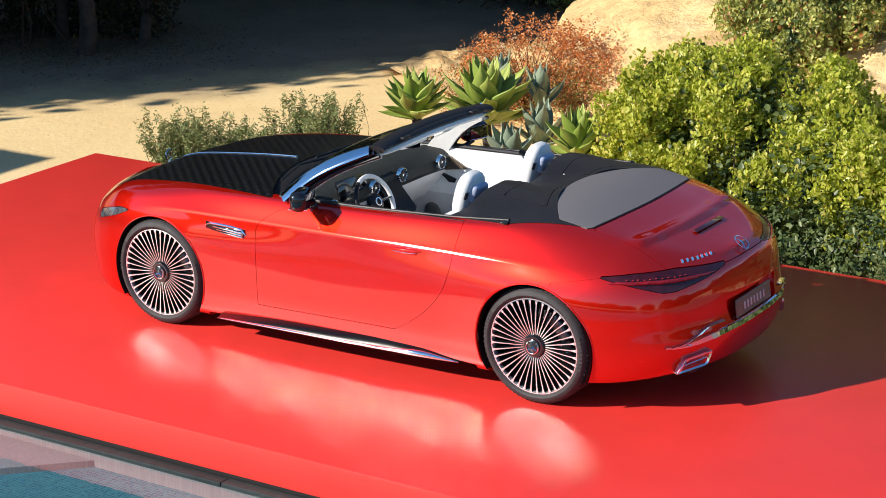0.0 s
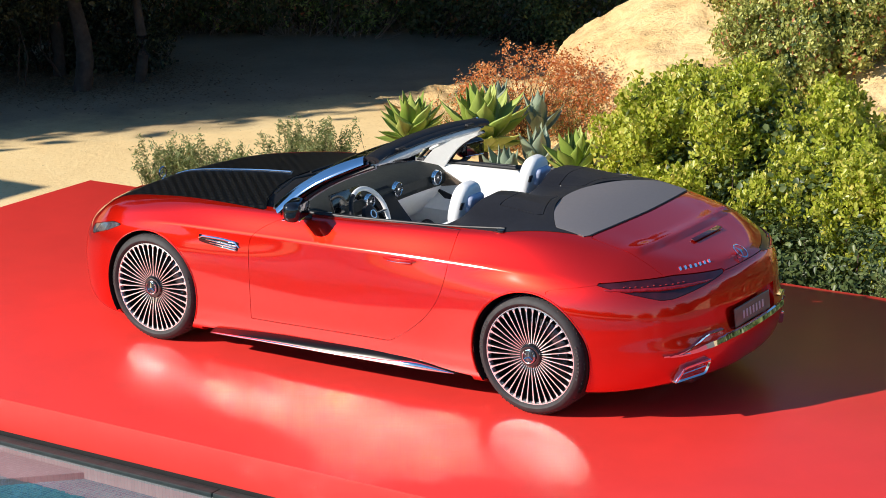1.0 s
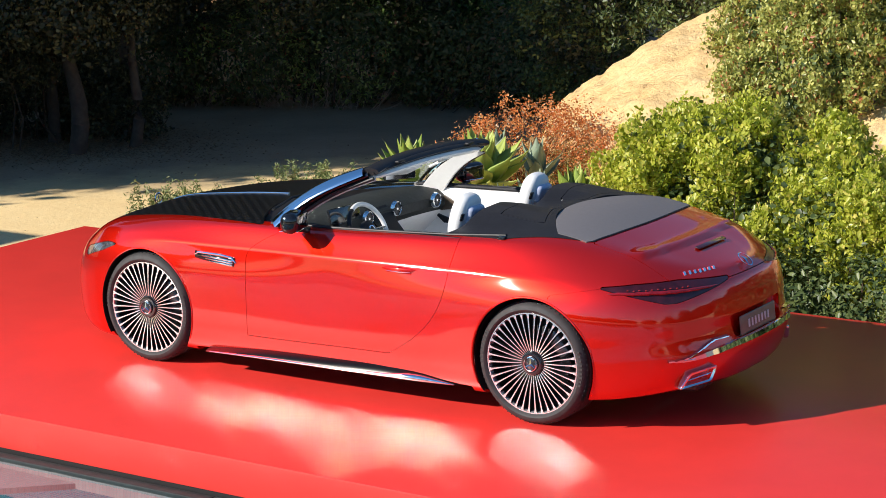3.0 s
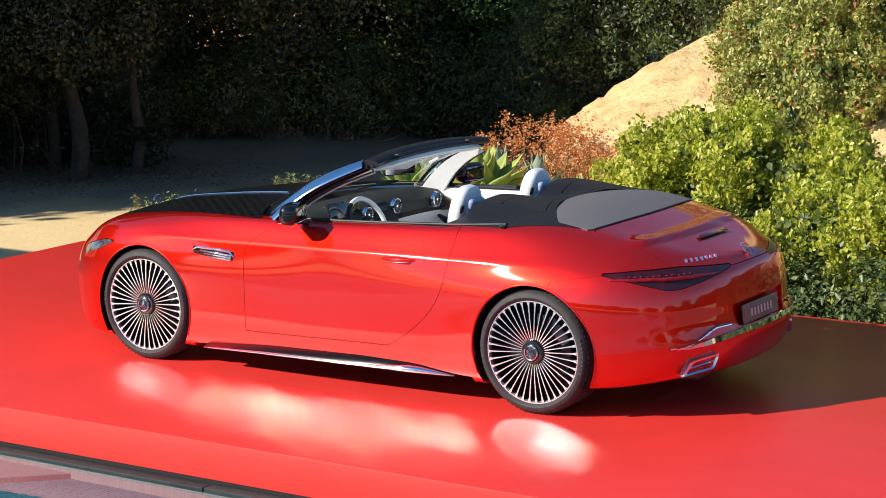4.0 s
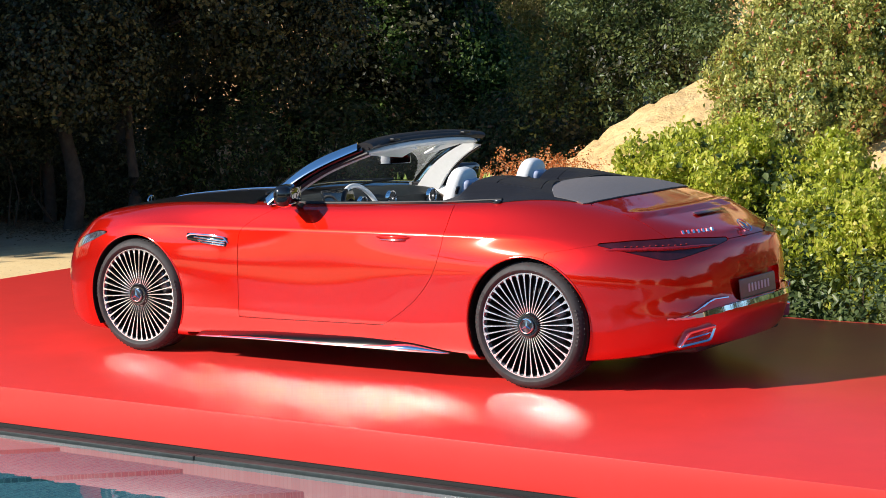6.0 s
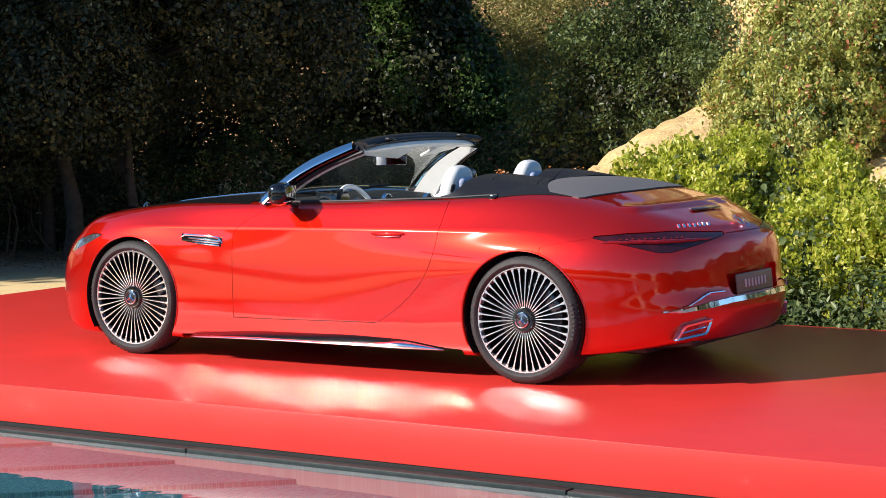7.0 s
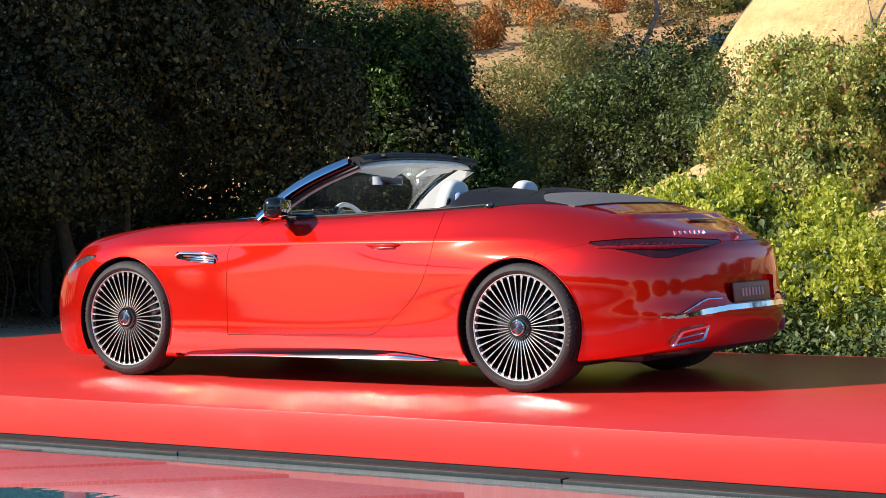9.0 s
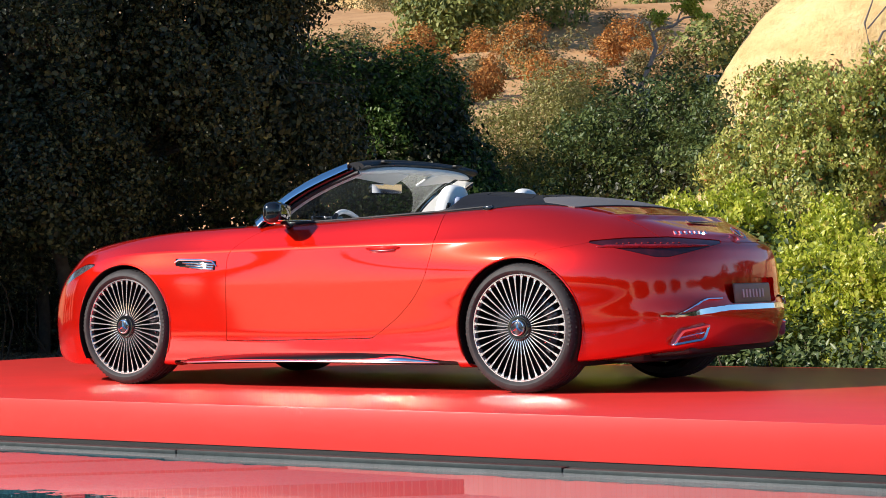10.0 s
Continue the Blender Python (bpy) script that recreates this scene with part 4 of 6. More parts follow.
def rear_details():
    # chrome line across the bumper, and its red-filled side loops
    def row(z, ys, proud):
        out = []
        for y in ys:
            p = tail_at(abs(y), z(abs(y)))
            d = Vector((p[0] - 1.3, math.copysign(p[1], y), 0)).normalized()
            out.append(Vector((p[0], math.copysign(p[1], y), p[2])) + d * proud)
        return out
    def strip_band(nm, lo, hi, y0, y1, label="", proud=0.011):
        """A raised band on the tail between two heights."""
        ys = np.linspace(y0, y1, 41)
        a, b = row(lo, ys, -0.004), row(hi, ys, -0.004)
        a2, b2 = row(lambda y: lo(y) + 0.003, ys, proud), row(lambda y: hi(y) - 0.003, ys, proud)
        bm = bmesh.new()
        rows = [[bm.verts.new(p) for p in r] for r in (a, a2, b2, b)]
        for r0, r1 in zip(rows, rows[1:]):
            for i in range(len(ys) - 1):
                bm.faces.new((r0[i], r0[i + 1], r1[i + 1], r1[i]))
        return part(nm, bm, CHROME, car, label)
    low = lambda y: 0.415 - 0.030 * float(smoothstep(0.30, 0.70, y))
    strip_band("bumper_strip", low, lambda y: low(y) + 0.034 - 0.014 * float(smoothstep(0.50, 0.68, y)), -0.66, 0.66, "chrome strip across the rear bumper")
    for s in (-1, 1):
        hi = lambda y: 0.402 + 0.088 * float(smoothstep(0.71, 0.44, y))
        strip_band("bumper_strip_loop", lambda y: hi(y) - 0.012, hi, s * 0.715, s * 0.36, "", 0.018)
        strip_band("bumper_strip_loop", lambda y: 0.390, lambda y: 0.404, s * 0.72, s * 0.60, "", 0.018)
        # exhaust trim
        a = Vector(tail_at(0.665, 0.285)); b = Vector(tail_at(0.475, 0.31))
        a.y, b.y = s * 0.665, s * 0.475
        mid = (a + b) / 2
        along = (b - a).normalized()
        outd = along.cross(Vector((0, 0, 1)))
        if outd.x < 0:
            outd = -outd
        rot = Matrix((along, outd, Vector((0, 0, 1)))).transposed().to_4x4()
        M = Matrix.Translation(mid + outd * (0.022 if s < 0 else 0.0)) @ rot
        def rounded(corners, r):
            """The outline through the corners with each one rounded off."""
            out = []
            for j, c in enumerate(corners):
                q = Vector(c)
                p0, p1 = (Vector(corners[j - 1]) - q).normalized() * r + q, (Vector(corners[(j + 1) % len(corners)]) - q).normalized() * r + q
                out += [p0 * (1 - f) ** 2 + q * 2 * f * (1 - f) + p1 * f * f for f in (0, 0.25, 0.5, 0.75, 1)]
            return out
        shape = rounded([(-0.128, -0.042), (-0.060, 0.036), (0.118, 0.044), (0.082, -0.038)], 0.022)
        inner = rounded([(-0.094, -0.028), (-0.046, 0.022), (0.096, 0.030), (0.068, -0.025)], 0.014)
        n = len(shape)
        bm = bmesh.new()
        of, ob_ = [bm.verts.new(M @ Vector((u, 0.016, w))) for u, w in shape], [bm.verts.new(M @ Vector((u, -0.05, w))) for u, w in shape]
        oc = [bm.verts.new(M @ Vector((u * 0.95, 0.022, w * 0.90 + 0.0002))) for u, w in shape]
        nf, nb = [bm.verts.new(M @ Vector((u, 0.016, w))) for u, w in inner], [bm.verts.new(M @ Vector((u, -0.04, w))) for u, w in inner]
        for i in range(n):
            k = (i + 1) % n
            for r0, r1 in ((ob_, of), (of, oc), (oc, nf), (nf, nb)):
                bm.faces.new((r0[i], r0[k], r1[k], r1[i]))
        tube = part("exhaust_trim", bm, CHROME, car, "chrome-framed exhaust outlet")
        bm = bmesh.new()
        bm.faces.new([bm.verts.new(M @ Vector((u, -0.030, w))) for u, w in inner])
        part("exhaust_opening", bm, TRIM_BLACK, tube)
        part("exhaust_slat", sweep([M @ Vector((-0.072, 0.004, -0.006)), M @ Vector((0.084, 0.004, 0.004))], 0.004, 6), CHROME, tube)
        # red bands and the row of small lenses inside the tail light
        def lamp_point(t, z):
            y = 0.851 - 0.05 * t - 0.55 * smoothstep(0.1, 1.065, t) ** 1.4
            p = tail_at(y, z)
            d = Vector((p[0] - 1.3, s * p[1], 0)).normalized()
            return Vector((p[0], s * p[1], p[2])) + d * 0.001, d
        for t0, t1, z, thick in ((0.16, 0.84, 0.760, 0.0100),):
            bar = [lamp_point(t, z - 0.004 * math.sin(math.pi * t))[0] for t in np.linspace(t0, t1, 24)]
            part("tail_light_bar", sweep(bar, [0.001 + thick * math.sin(math.pi * k / 23) ** 0.6 for k in range(24)], 8, 1.0), LAMP_BRIGHT, car, "brighter red bar of the tail light")
        for t in np.linspace(0.36, 0.66, 11):
            q, d = lamp_point(t, 0.7715)
            part("tail_light_lens", rounded_box(0.008, 0.012, 0.006, 0.002, 1, Matrix.Translation(q) @ pose(0, 0, 0, 0, 0, math.degrees(math.atan2(d.y, d.x)))), LAMP_LED, car)
    # plate in its recess
    zc = 0.505
    bx = 2.238
    plate = part("number_plate", rounded_box(0.012, 0.45, 0.108, 0.008, 3, pose(bx + 0.024, 0.0, zc - 0.002, 0, -6)), PLATE, car, "plain brown plate with unlettered pale bars")
    for k in range(7):
        part("plate_bar", rounded_box(0.004, 0.017, 0.044, 0.001, 1, pose(bx + 0.0315, (k - 3) * 0.041, zc - 0.002, 0, -6)), PLATE_MARK, plate)
    # round emblem and the row of pale bars beside it
    E0 = Vector((2.185, 0.0, 0.828))
    tilt = pose(0, 0, 0, 0, 38)
    ring = lathe([(0.043, 0.0), (0.045, 0.005), (0.049, 0.005), (0.051, 0.0)], 36)
    M = Matrix.Translation(E0) @ tilt @ Matrix.Rotation(radians(90), 4, "X")
    bmesh.ops.transform(ring, matrix=M @ Matrix.Diagonal((1, -1, 1, 1)), verts=ring.verts)
    emb = part("boot_emblem", ring, CHROME, car, "plain chrome ring emblem")
    bm = bmesh.new()
    for k in range(3):
        bmesh.ops.create_cone(bm, cap_ends=True, segments=4, radius1=0.008, radius2=0.001, depth=0.042, matrix=Matrix.Translation(E0) @ tilt @ Matrix.Rotation(radians(90) + 2 * math.pi * k / 3, 4, "Z") @ Matrix.Rotation(radians(90), 4, "Y") @ Matrix.Translation((0, 0, 0.021)))
    part("emblem_arms", bm, CHROME, emb)
    for k in range(7):
        y = -0.475 + k * 0.034
        zz = 0.822
        p = tail_at(abs(y), zz)
        part("badge_bar", rounded_box(0.006, 0.018, 0.026, 0.001, 1, pose(p[0] + 0.003, -p[1], p[2], 0, -30, -12)), CHROME, car)
    # third brake light in the slot of the lid lip
    part("lid_slot", rounded_box(0.03, 0.34, 0.006, 0.002, 2, pose(1.955, 0.04, 0.889, 0, 14)), LAMP_RED, car, "dark red slot in the boot lid")
    part("diffuser", rounded_box(0.34, 1.05, 0.05, 0.02, 3, pose(1.99, 0, 0.205, 0, -6)), TRIM_BLACK, car, "black rear diffuser")


def front_details():
    # bright spear along the bonnet, and the upright ornament
    pts = []
    for x in np.linspace(-2.12, -0.955, 40):
        p = body_points(np.array([x]), np.array([8.0]))[0]
        pts.append((p[0], 0, p[2] + 0.003))
    part("bonnet_spear", sweep(pts, [0.004 + 0.006 * (i / 39) for i in range(40)], 8, 0.8), CHROME, car, "chrome spear along the bonnet")
    p = body_points(np.array([-2.15]), np.array([8.0]))[0]
    ring = lathe([(0.030, -0.003), (0.035, 0.003), (0.040, 0.0), (0.035, -0.005)], 28, True)
    bmesh.ops.transform(ring, matrix=Matrix.Translation((p[0], 0, p[2] + 0.055)) @ Matrix.Rotation(radians(90), 4, "Z"), verts=ring.verts)
    orn = part("bonnet_ornament", ring, CHROME, car, "upright chrome ring ornament")
    part("ornament_stem", sweep([(p[0], 0, p[2] - 0.004), (p[0], 0, p[2] + 0.024)], [0.012, 0.004], 8), CHROME, orn)
    bm = bmesh.new()
    for k in range(3):
        bmesh.ops.create_cone(bm, cap_ends=True, segments=4, radius1=0.004, radius2=0.001, depth=0.03, matrix=Matrix.Translation((p[0], 0, p[2] + 0.055)) @ Matrix.Rotation(2 * math.pi * k / 3, 4, "X") @ Matrix.Translation((0, 0, 0.015)))
    part("ornament_arms", bm, CHROME, orn)
    # cowl under the windscreen, wipers
    bm = bmesh.new()
    ys = np.linspace(-0.77, 0.77, 31)
    a = [bm.verts.new((-0.875 + 0.33 * (y / 0.80) ** 2, y, 0.925 - 0.05 * (y / 0.77) ** 2)) for y in ys]
    b = [bm.verts.new((-0.70 + 0.30 * (y / 0.80) ** 2, y, 0.935 - 0.045 * (y / 0.77) ** 2)) for y in ys]
    c = [bm.verts.new((-0.60 + 0.25 * (y / 0.80) ** 2, y, 0.88)) for y in ys]
    for r0, r1 in ((a, b), (b, c)):
        for i in range(30):
            bm.faces.new((r0[i], r0[i + 1], r1[i + 1], r1[i]))
    part("cowl", bm, TRIM_BLACK, car, "black cowl below the windscreen")
    for y0, y1 in ((-0.55, 0.05), (0.0, 0.6)):
        part("wiper", sweep([(-0.80 + 0.3 * (y0 / 0.8) ** 2, y0, 0.945), (-0.74, (y0 + y1) / 2, 0.965), (-0.70 + 0.3 * (y1 / 0.8) ** 2, y1, 0.955)], 0.008, 6), TRIM_BLACK, car, "black wiper arm")


def pillar(y):
    return math.copysign(1, y)


def header_at(u):
    """The top edge of the windscreen, u from -1 near side to 1 far side."""
    return Vector((0.045 + 0.04 * u * u, 0.61 * u, 1.270 - 0.032 * abs(u) ** 2.6))


def base_at(u):
    return Vector((-0.72 + 0.25 * u * u, 0.80 * u, 0.928 - 0.038 * u * u))


LINING = plain("pale_lining", (0.72, 0.71, 0.70), 0.7)


def windscreen():
    frame_ob = empty("windscreen_frame")
    frame_ob.parent = car
    n, k = 25, 10
    bm = bmesh.new()
    grid = []
    for i in range(n):
        u = -1 + 2 * i / (n - 1)
        col = []
        for j in range(k):
            t = j / (k - 1)
            p = base_at(u).lerp(header_at(u), t) + Vector((-0.035, 0, 0.03)) * math.sin(math.pi * t)
            col.append(bm.verts.new(p))
        grid.append(col)
    for i in range(n - 1):
        for j in range(k - 1):
            bm.faces.new((grid[i][j], grid[i + 1][j], grid[i + 1][j + 1], grid[i][j + 1]))
    g = part("windscreen", bm, WINDSCREEN, frame_ob, "clear windscreen")
    so = g.modifiers.new("thickness", "SOLIDIFY")
    so.thickness = 0.005
    g.visible_shadow = False
    for s in (-1, 1):
        def post(t, off=(0, 0, 0)):
            return base_at(s).lerp(header_at(s), t) + Vector((-0.035, 0, 0.03)) * math.sin(math.pi * t) + Vector(off)
        ts = np.linspace(-0.02, 1.0, 16)
        part("pillar", sweep([post(t, (0.015, -s * 0.006, -0.014)) for t in ts], [0.030] * 15 + [0.028], 10, 0.75), GLOSS_BLACK, frame_ob, "black windscreen pillar")
        part("pillar_chrome", sweep([post(t, (-0.010, s * 0.024, 0.010)) for t in np.linspace(0.07, 1.0, 16)], [0.048] * 10 + [0.047, 0.046, 0.044, 0.042, 0.039, 0.036], 12, 0.2, Vector((-0.35, s * 0.70, 0.60))), CHROME, frame_ob, "broad chrome strip on the pillar")
        if s < 0:
            part("pillar_lining", sweep([post(t, (0.040, -s * 0.024, -0.030)) for t in ts], [0.020] * 16, 10, 0.45, Vector((0, 1, 0.2))), LINING, frame_ob, "pale pillar lining")
        else:
            band([post(t, (0.004, -0.040, -0.020)) for t in ts[:15]], [post(t, (0.175 - 0.075 * t, -0.040, -0.035)) for t in ts[:15]], (0, -1, 0), 0.02, "pillar_lining", LEATHER_WHITE, frame_ob, "broad white pillar lining")
        part("pillar_seal", sweep([post(t, (0.050 if s < 0 else 0.160 - 0.07 * t, s * 0.004, -0.030)) for t in (ts if s < 0 else ts[:14])], 0.014, 8, 0.8), TRIM_BLACK, frame_ob)
    us = np.linspace(-1.0, 1.0, 33)
    # header: a wide black beam in two rounded steps, pale lining below
    part("header", sweep([header_at(u) + Vector((0.025, 0, 0.006)) for u in us], 0.055, 12, 0.42), TRIM_BLACK, frame_ob, "black top rail of the windscreen")
    part("header_seal", sweep([header_at(u) + Vector((0.078 - 0.045 * abs(u) ** 3, 0, -0.004)) for u in us], [0.034 - 0.012 * abs(u) ** 3 for u in us], 10, 0.55), TRIM_BLACK, frame_ob, "black soft-top seal on the rail")
    part("header_lining", sweep([header_at(u * 0.95) + Vector((0.075 - 0.05 * abs(u) ** 3, 0, -0.034)) for u in us], [0.042 * (1 - 0.75 * abs(u) ** 8) for u in us], 10, 0.6), LEATHER_WHITE, frame_ob, "white lining of the top rail")
    for u in (-0.62, 0.62):
        part("roof_latch", rounded_box(0.03, 0.07, 0.014, 0.004, 2, Matrix.Translation(header_at(u) + Vector((0.10, 0, 0.014)))), TRIM_BLACK, frame_ob)
    for s in (-1, 1):
        part("sun_visor", rounded_box(0.13, 0.40, 0.018, 0.008, 3, Matrix.Translation(header_at(s * 0.52) + Vector((0.02, 0, -0.062))) @ pose(0, 0, 0, s * 6, -26)), LEATHER_WHITE, frame_ob, "white sun visor")
    mirror = part("rear_view_mirror", rounded_box(0.035, 0.21, 0.065, 0.02, 3, pose(-0.06, -0.07, 1.135, 0, 3, -34)), GLOSS_BLACK, frame_ob, "rear-view mirror")
    part("mirror_glass", rounded_box(0.004, 0.19, 0.052, 0.001, 1, pose(-0.0435, -0.081, 1.136, 0, 3, -34)), CHROME, mirror)
    part("mirror_stem", sweep([(-0.07, -0.06, 1.16), (-0.06, 0, 1.225)], 0.012, 8), GLOSS_BLACK, mirror)


def cabin():
    part("cabin_floor", rounded_box(1.5, 1.42, 0.05, 0.01, 1, pose(0.15, 0, 0.24)), LINING, car, "pale carpeted cabin floor")
    part("bulkhead", rounded_box(0.06, 1.44, 0.66, 0.02, 2, pose(0.86, 0, 0.60)), LEATHER_BLACK, car)
    part("firewall", rounded_box(0.05, 1.44, 0.62, 0.01, 1, pose(-0.62, 0, 0.56)), LINING, car)
    # dashboard
    bm = bmesh.new()
    ys = np.linspace(-0.73, 0.73, 31)
    rows = []
    for x, z in ((-0.62, 0.915), (-0.45, 0.935), (-0.30, 0.925), (-0.235, 0.885), (-0.228, 0.83), (-0.27, 0.79), (-0.34, 0.75)):
        rows.append([bm.verts.new((x - 0.05 * abs(y / 0.73) ** 2 * 0 + 0.02 * math.cos(3 * y), y, z - 0.03 * (abs(y) / 0.73) ** 3)) for y in ys])
    for r0, r1 in zip(rows, rows[1:]):
        for i in range(30):
            bm.faces.new((r0[i], r0[i + 1], r1[i + 1], r1[i]))
    dash = part("dashboard", bm, DASH, car, "dark leather dashboard with white lower part")
    bm = bmesh.new()
    rows = [[bm.verts.new((x, y, z)) for y in ys] for x, z in ((-0.265, 0.80), (-0.275, 0.765), (-0.32, 0.70), (-0.42, 0.58))]
    for r0, r1 in zip(rows, rows[1:]):
        for i in range(30):
            bm.faces.new((r0[i], r0[i + 1], r1[i + 1], r1[i]))
    part("dash_lower", bm, LEATHER_WHITE, dash)
    for y, z in ((-0.62, 0.85), (-0.20, 0.87), (0.10, 0.882), (0.545, 0.862)):
        v = lathe([(0.038, 0.006), (0.041, 0.013), (0.046, 0.010), (0.049, -0.01)], 28)
        M = Matrix.Translation((-0.205, y, z)) @ Matrix.Rotation(radians(-90), 4, "Z")
        bmesh.ops.transform(v, matrix=M, verts=v.verts)
        vent = part("air_vent", v, CHROME, dash, "round chrome turbine air vent")
        bm = bmesh.new()
        for k in range(12):
            bmesh.ops.create_cube(bm, size=1.0, matrix=M @ Matrix.Rotation(2 * math.pi * k / 12, 4, "Y") @ Matrix.Translation((0, 0.006, 0.022)) @ Matrix.Diagonal((0.003, 0.006, 0.034, 1)))
        part("vent_blades", bm, PLASTIC_GREY, vent)
        core = lathe([(0.001, 0.001), (0.040, 0.001)], 24)
        bmesh.ops.transform(core, matrix=M, verts=core.verts)
        part("vent_core", core, TRIM_BLACK, vent)
        hub = lathe([(0.0005, 0.012), (0.007, 0.011), (0.009, 0.004)], 16)
        bmesh.ops.transform(hub, matrix=M, verts=hub.verts)
        part("vent_hub", hub, CHROME, vent)
    part("driver_display", rounded_box(0.02, 0.30, 0.13, 0.006, 2, pose(-0.25, -0.38, 0.91, 0, -14)), GLOSS_BLACK, dash)
    # console with screen
    con = part("centre_console", rounded_box(0.85, 0.22, 0.20, 0.05, 4, pose(0.30, 0, 0.47, 0, -6)), LEATHER_WHITE, car, "white leather centre console with a black top")
    part("console_top", rounded_box(0.40, 0.15, 0.02, 0.008, 2, pose(0.20, 0, 0.572, 0, -6)), GLOSS_BLACK, con)
    part("centre_screen", prism([(-0.275, 0.90), (-0.25, 0.912), (-0.065, 0.705), (-0.075, 0.68), (-0.29, 0.66)], -0.16, 0.05), SILL_BLACK, con, "black raised centre screen")
    part("console_button", rounded_box(0.03, 0.10, 0.012, 0.003, 1, pose(0.10, 0, 0.585, 0, -6)), CHROME, con)
    # steering wheel
    c = Vector((-0.065, -0.395, 0.843))
    M = Matrix.Translation(c) @ pose(0, 0, 0, 0, 66)
    def on_wheel(a, r, d=0.0):
        return M @ Vector((-r * math.sin(a), r * math.cos(a), d))
    st = empty("steering_wheel")
    st.parent = car
    st["label"] = "steering wheel with a white and black leather rim"
    def arc(a0, a1, nm, mat):
        pts = [on_wheel(a, 0.168) for a in np.linspace(radians(a0), radians(a1), 24)]
        part(nm, sweep(pts, 0.0145, 10), mat, st)
    arc(-75, 120, "rim_upper", LEATHER_WHITE)
    arc(120, 285, "rim_lower", LEATHER_BLACK)
    bm = lathe([(0, 0.03), (0.04, 0.027), (0.06, 0.015), (0.065, -0.01)], 28)
    bmesh.ops.transform(bm, matrix=M @ Matrix.Rotation(radians(90), 4, "X"), verts=bm.verts)
    part("airbag_pad", bm, LEATHER_BLACK, st)
    for a in (0, 180, 270):
        part("wheel_spoke", sweep([on_wheel(radians(a), 0.05), on_wheel(radians(a), 0.165)], [0.022, 0.014], 8, 0.4), GLOSS_BLACK, st)
    bm = lathe([(0.02, 0.030), (0.022, 0.034), (0.026, 0.034), (0.028, 0.029)], 24)
    bmesh.ops.transform(bm, matrix=M @ Matrix.Rotation(radians(90), 4, "X"), verts=bm.verts)
    part("wheel_emblem", bm, CHROME, st)
    # seats
    for s in (-1, 1):
        seat = empty("seat")
        seat.parent = car
        seat["label"] = "white leather seat with an integrated headrest"
        y = s * 0.385
        part("seat_cushion", rounded_box(0.52, 0.50, 0.16, 0.06, 4, pose(0.18, y, 0.47, 0, -8)), LEATHER_WHITE, seat)
        for b in (-1, 1):
            part("seat_bolster", rounded_box(0.50, 0.10, 0.15, 0.045, 4, pose(0.18, y + b * 0.235, 0.51, 0, -8)), LEATHER_WHITE, seat)
            part("back_bolster", rounded_box(0.15, 0.11, 0.46, 0.05, 4, pose(0.47, y + b * 0.225, 0.64, 0, 17)), LEATHER_WHITE, seat)
        part("backrest", rounded_box(0.13, 0.44, 0.50, 0.055, 4, pose(0.50, y, 0.65, 0, 17)), LEATHER_WHITE, seat)
        bm = bmesh.new()
        bmesh.ops.create_uvsphere(bm, u_segments=28, v_segments=18, radius=1.0)
        for v in bm.verts:
            c2 = v.co
            r = (abs(c2.x) ** 3 + abs(c2.y) ** 3 + abs(c2.z) ** 3) ** (1 / 3)
            v.co = c2 / r
        bmesh.ops.transform(bm, matrix=Matrix.Translation((0.600, y + 0.008, 0.985)) @ pose(0, 0, 0, 0, 15) @ Matrix.Diagonal((0.058, 0.115, 0.143, 1)), verts=bm.verts)
        hr = part("headrest", bm, LEATHER_WHITE, seat, "white leather headrest")
        part("headrest_back", rounded_box(0.055, 0.15, 0.11, 0.025, 4, pose(0.665, y + 0.01, 1.005, 0, 17)), plain("pale_blue_grey_shell", (0.42, 0.47, 0.62), 0.35), hr, "pale shell behind the headrest")
        part("headrest_slot", rounded_box(0.012, 0.03, 0.045, 0.004, 2, pose(0.648, y - 0.092, 1.003, 0, 17)), GLOSS_BLACK, hr)


wheel_arches()
arch_lips()
for nm_ax, wd in ((FRONT_AXLE, 0.235), (REAR_AXLE, 0.27)):
    for sd in (-1, 1):
        build_wheel("wheel", nm_ax, sd, wd)
side_details(-1)
side_details(1)
rear_details()
front_details()
windscreen()
cabin()


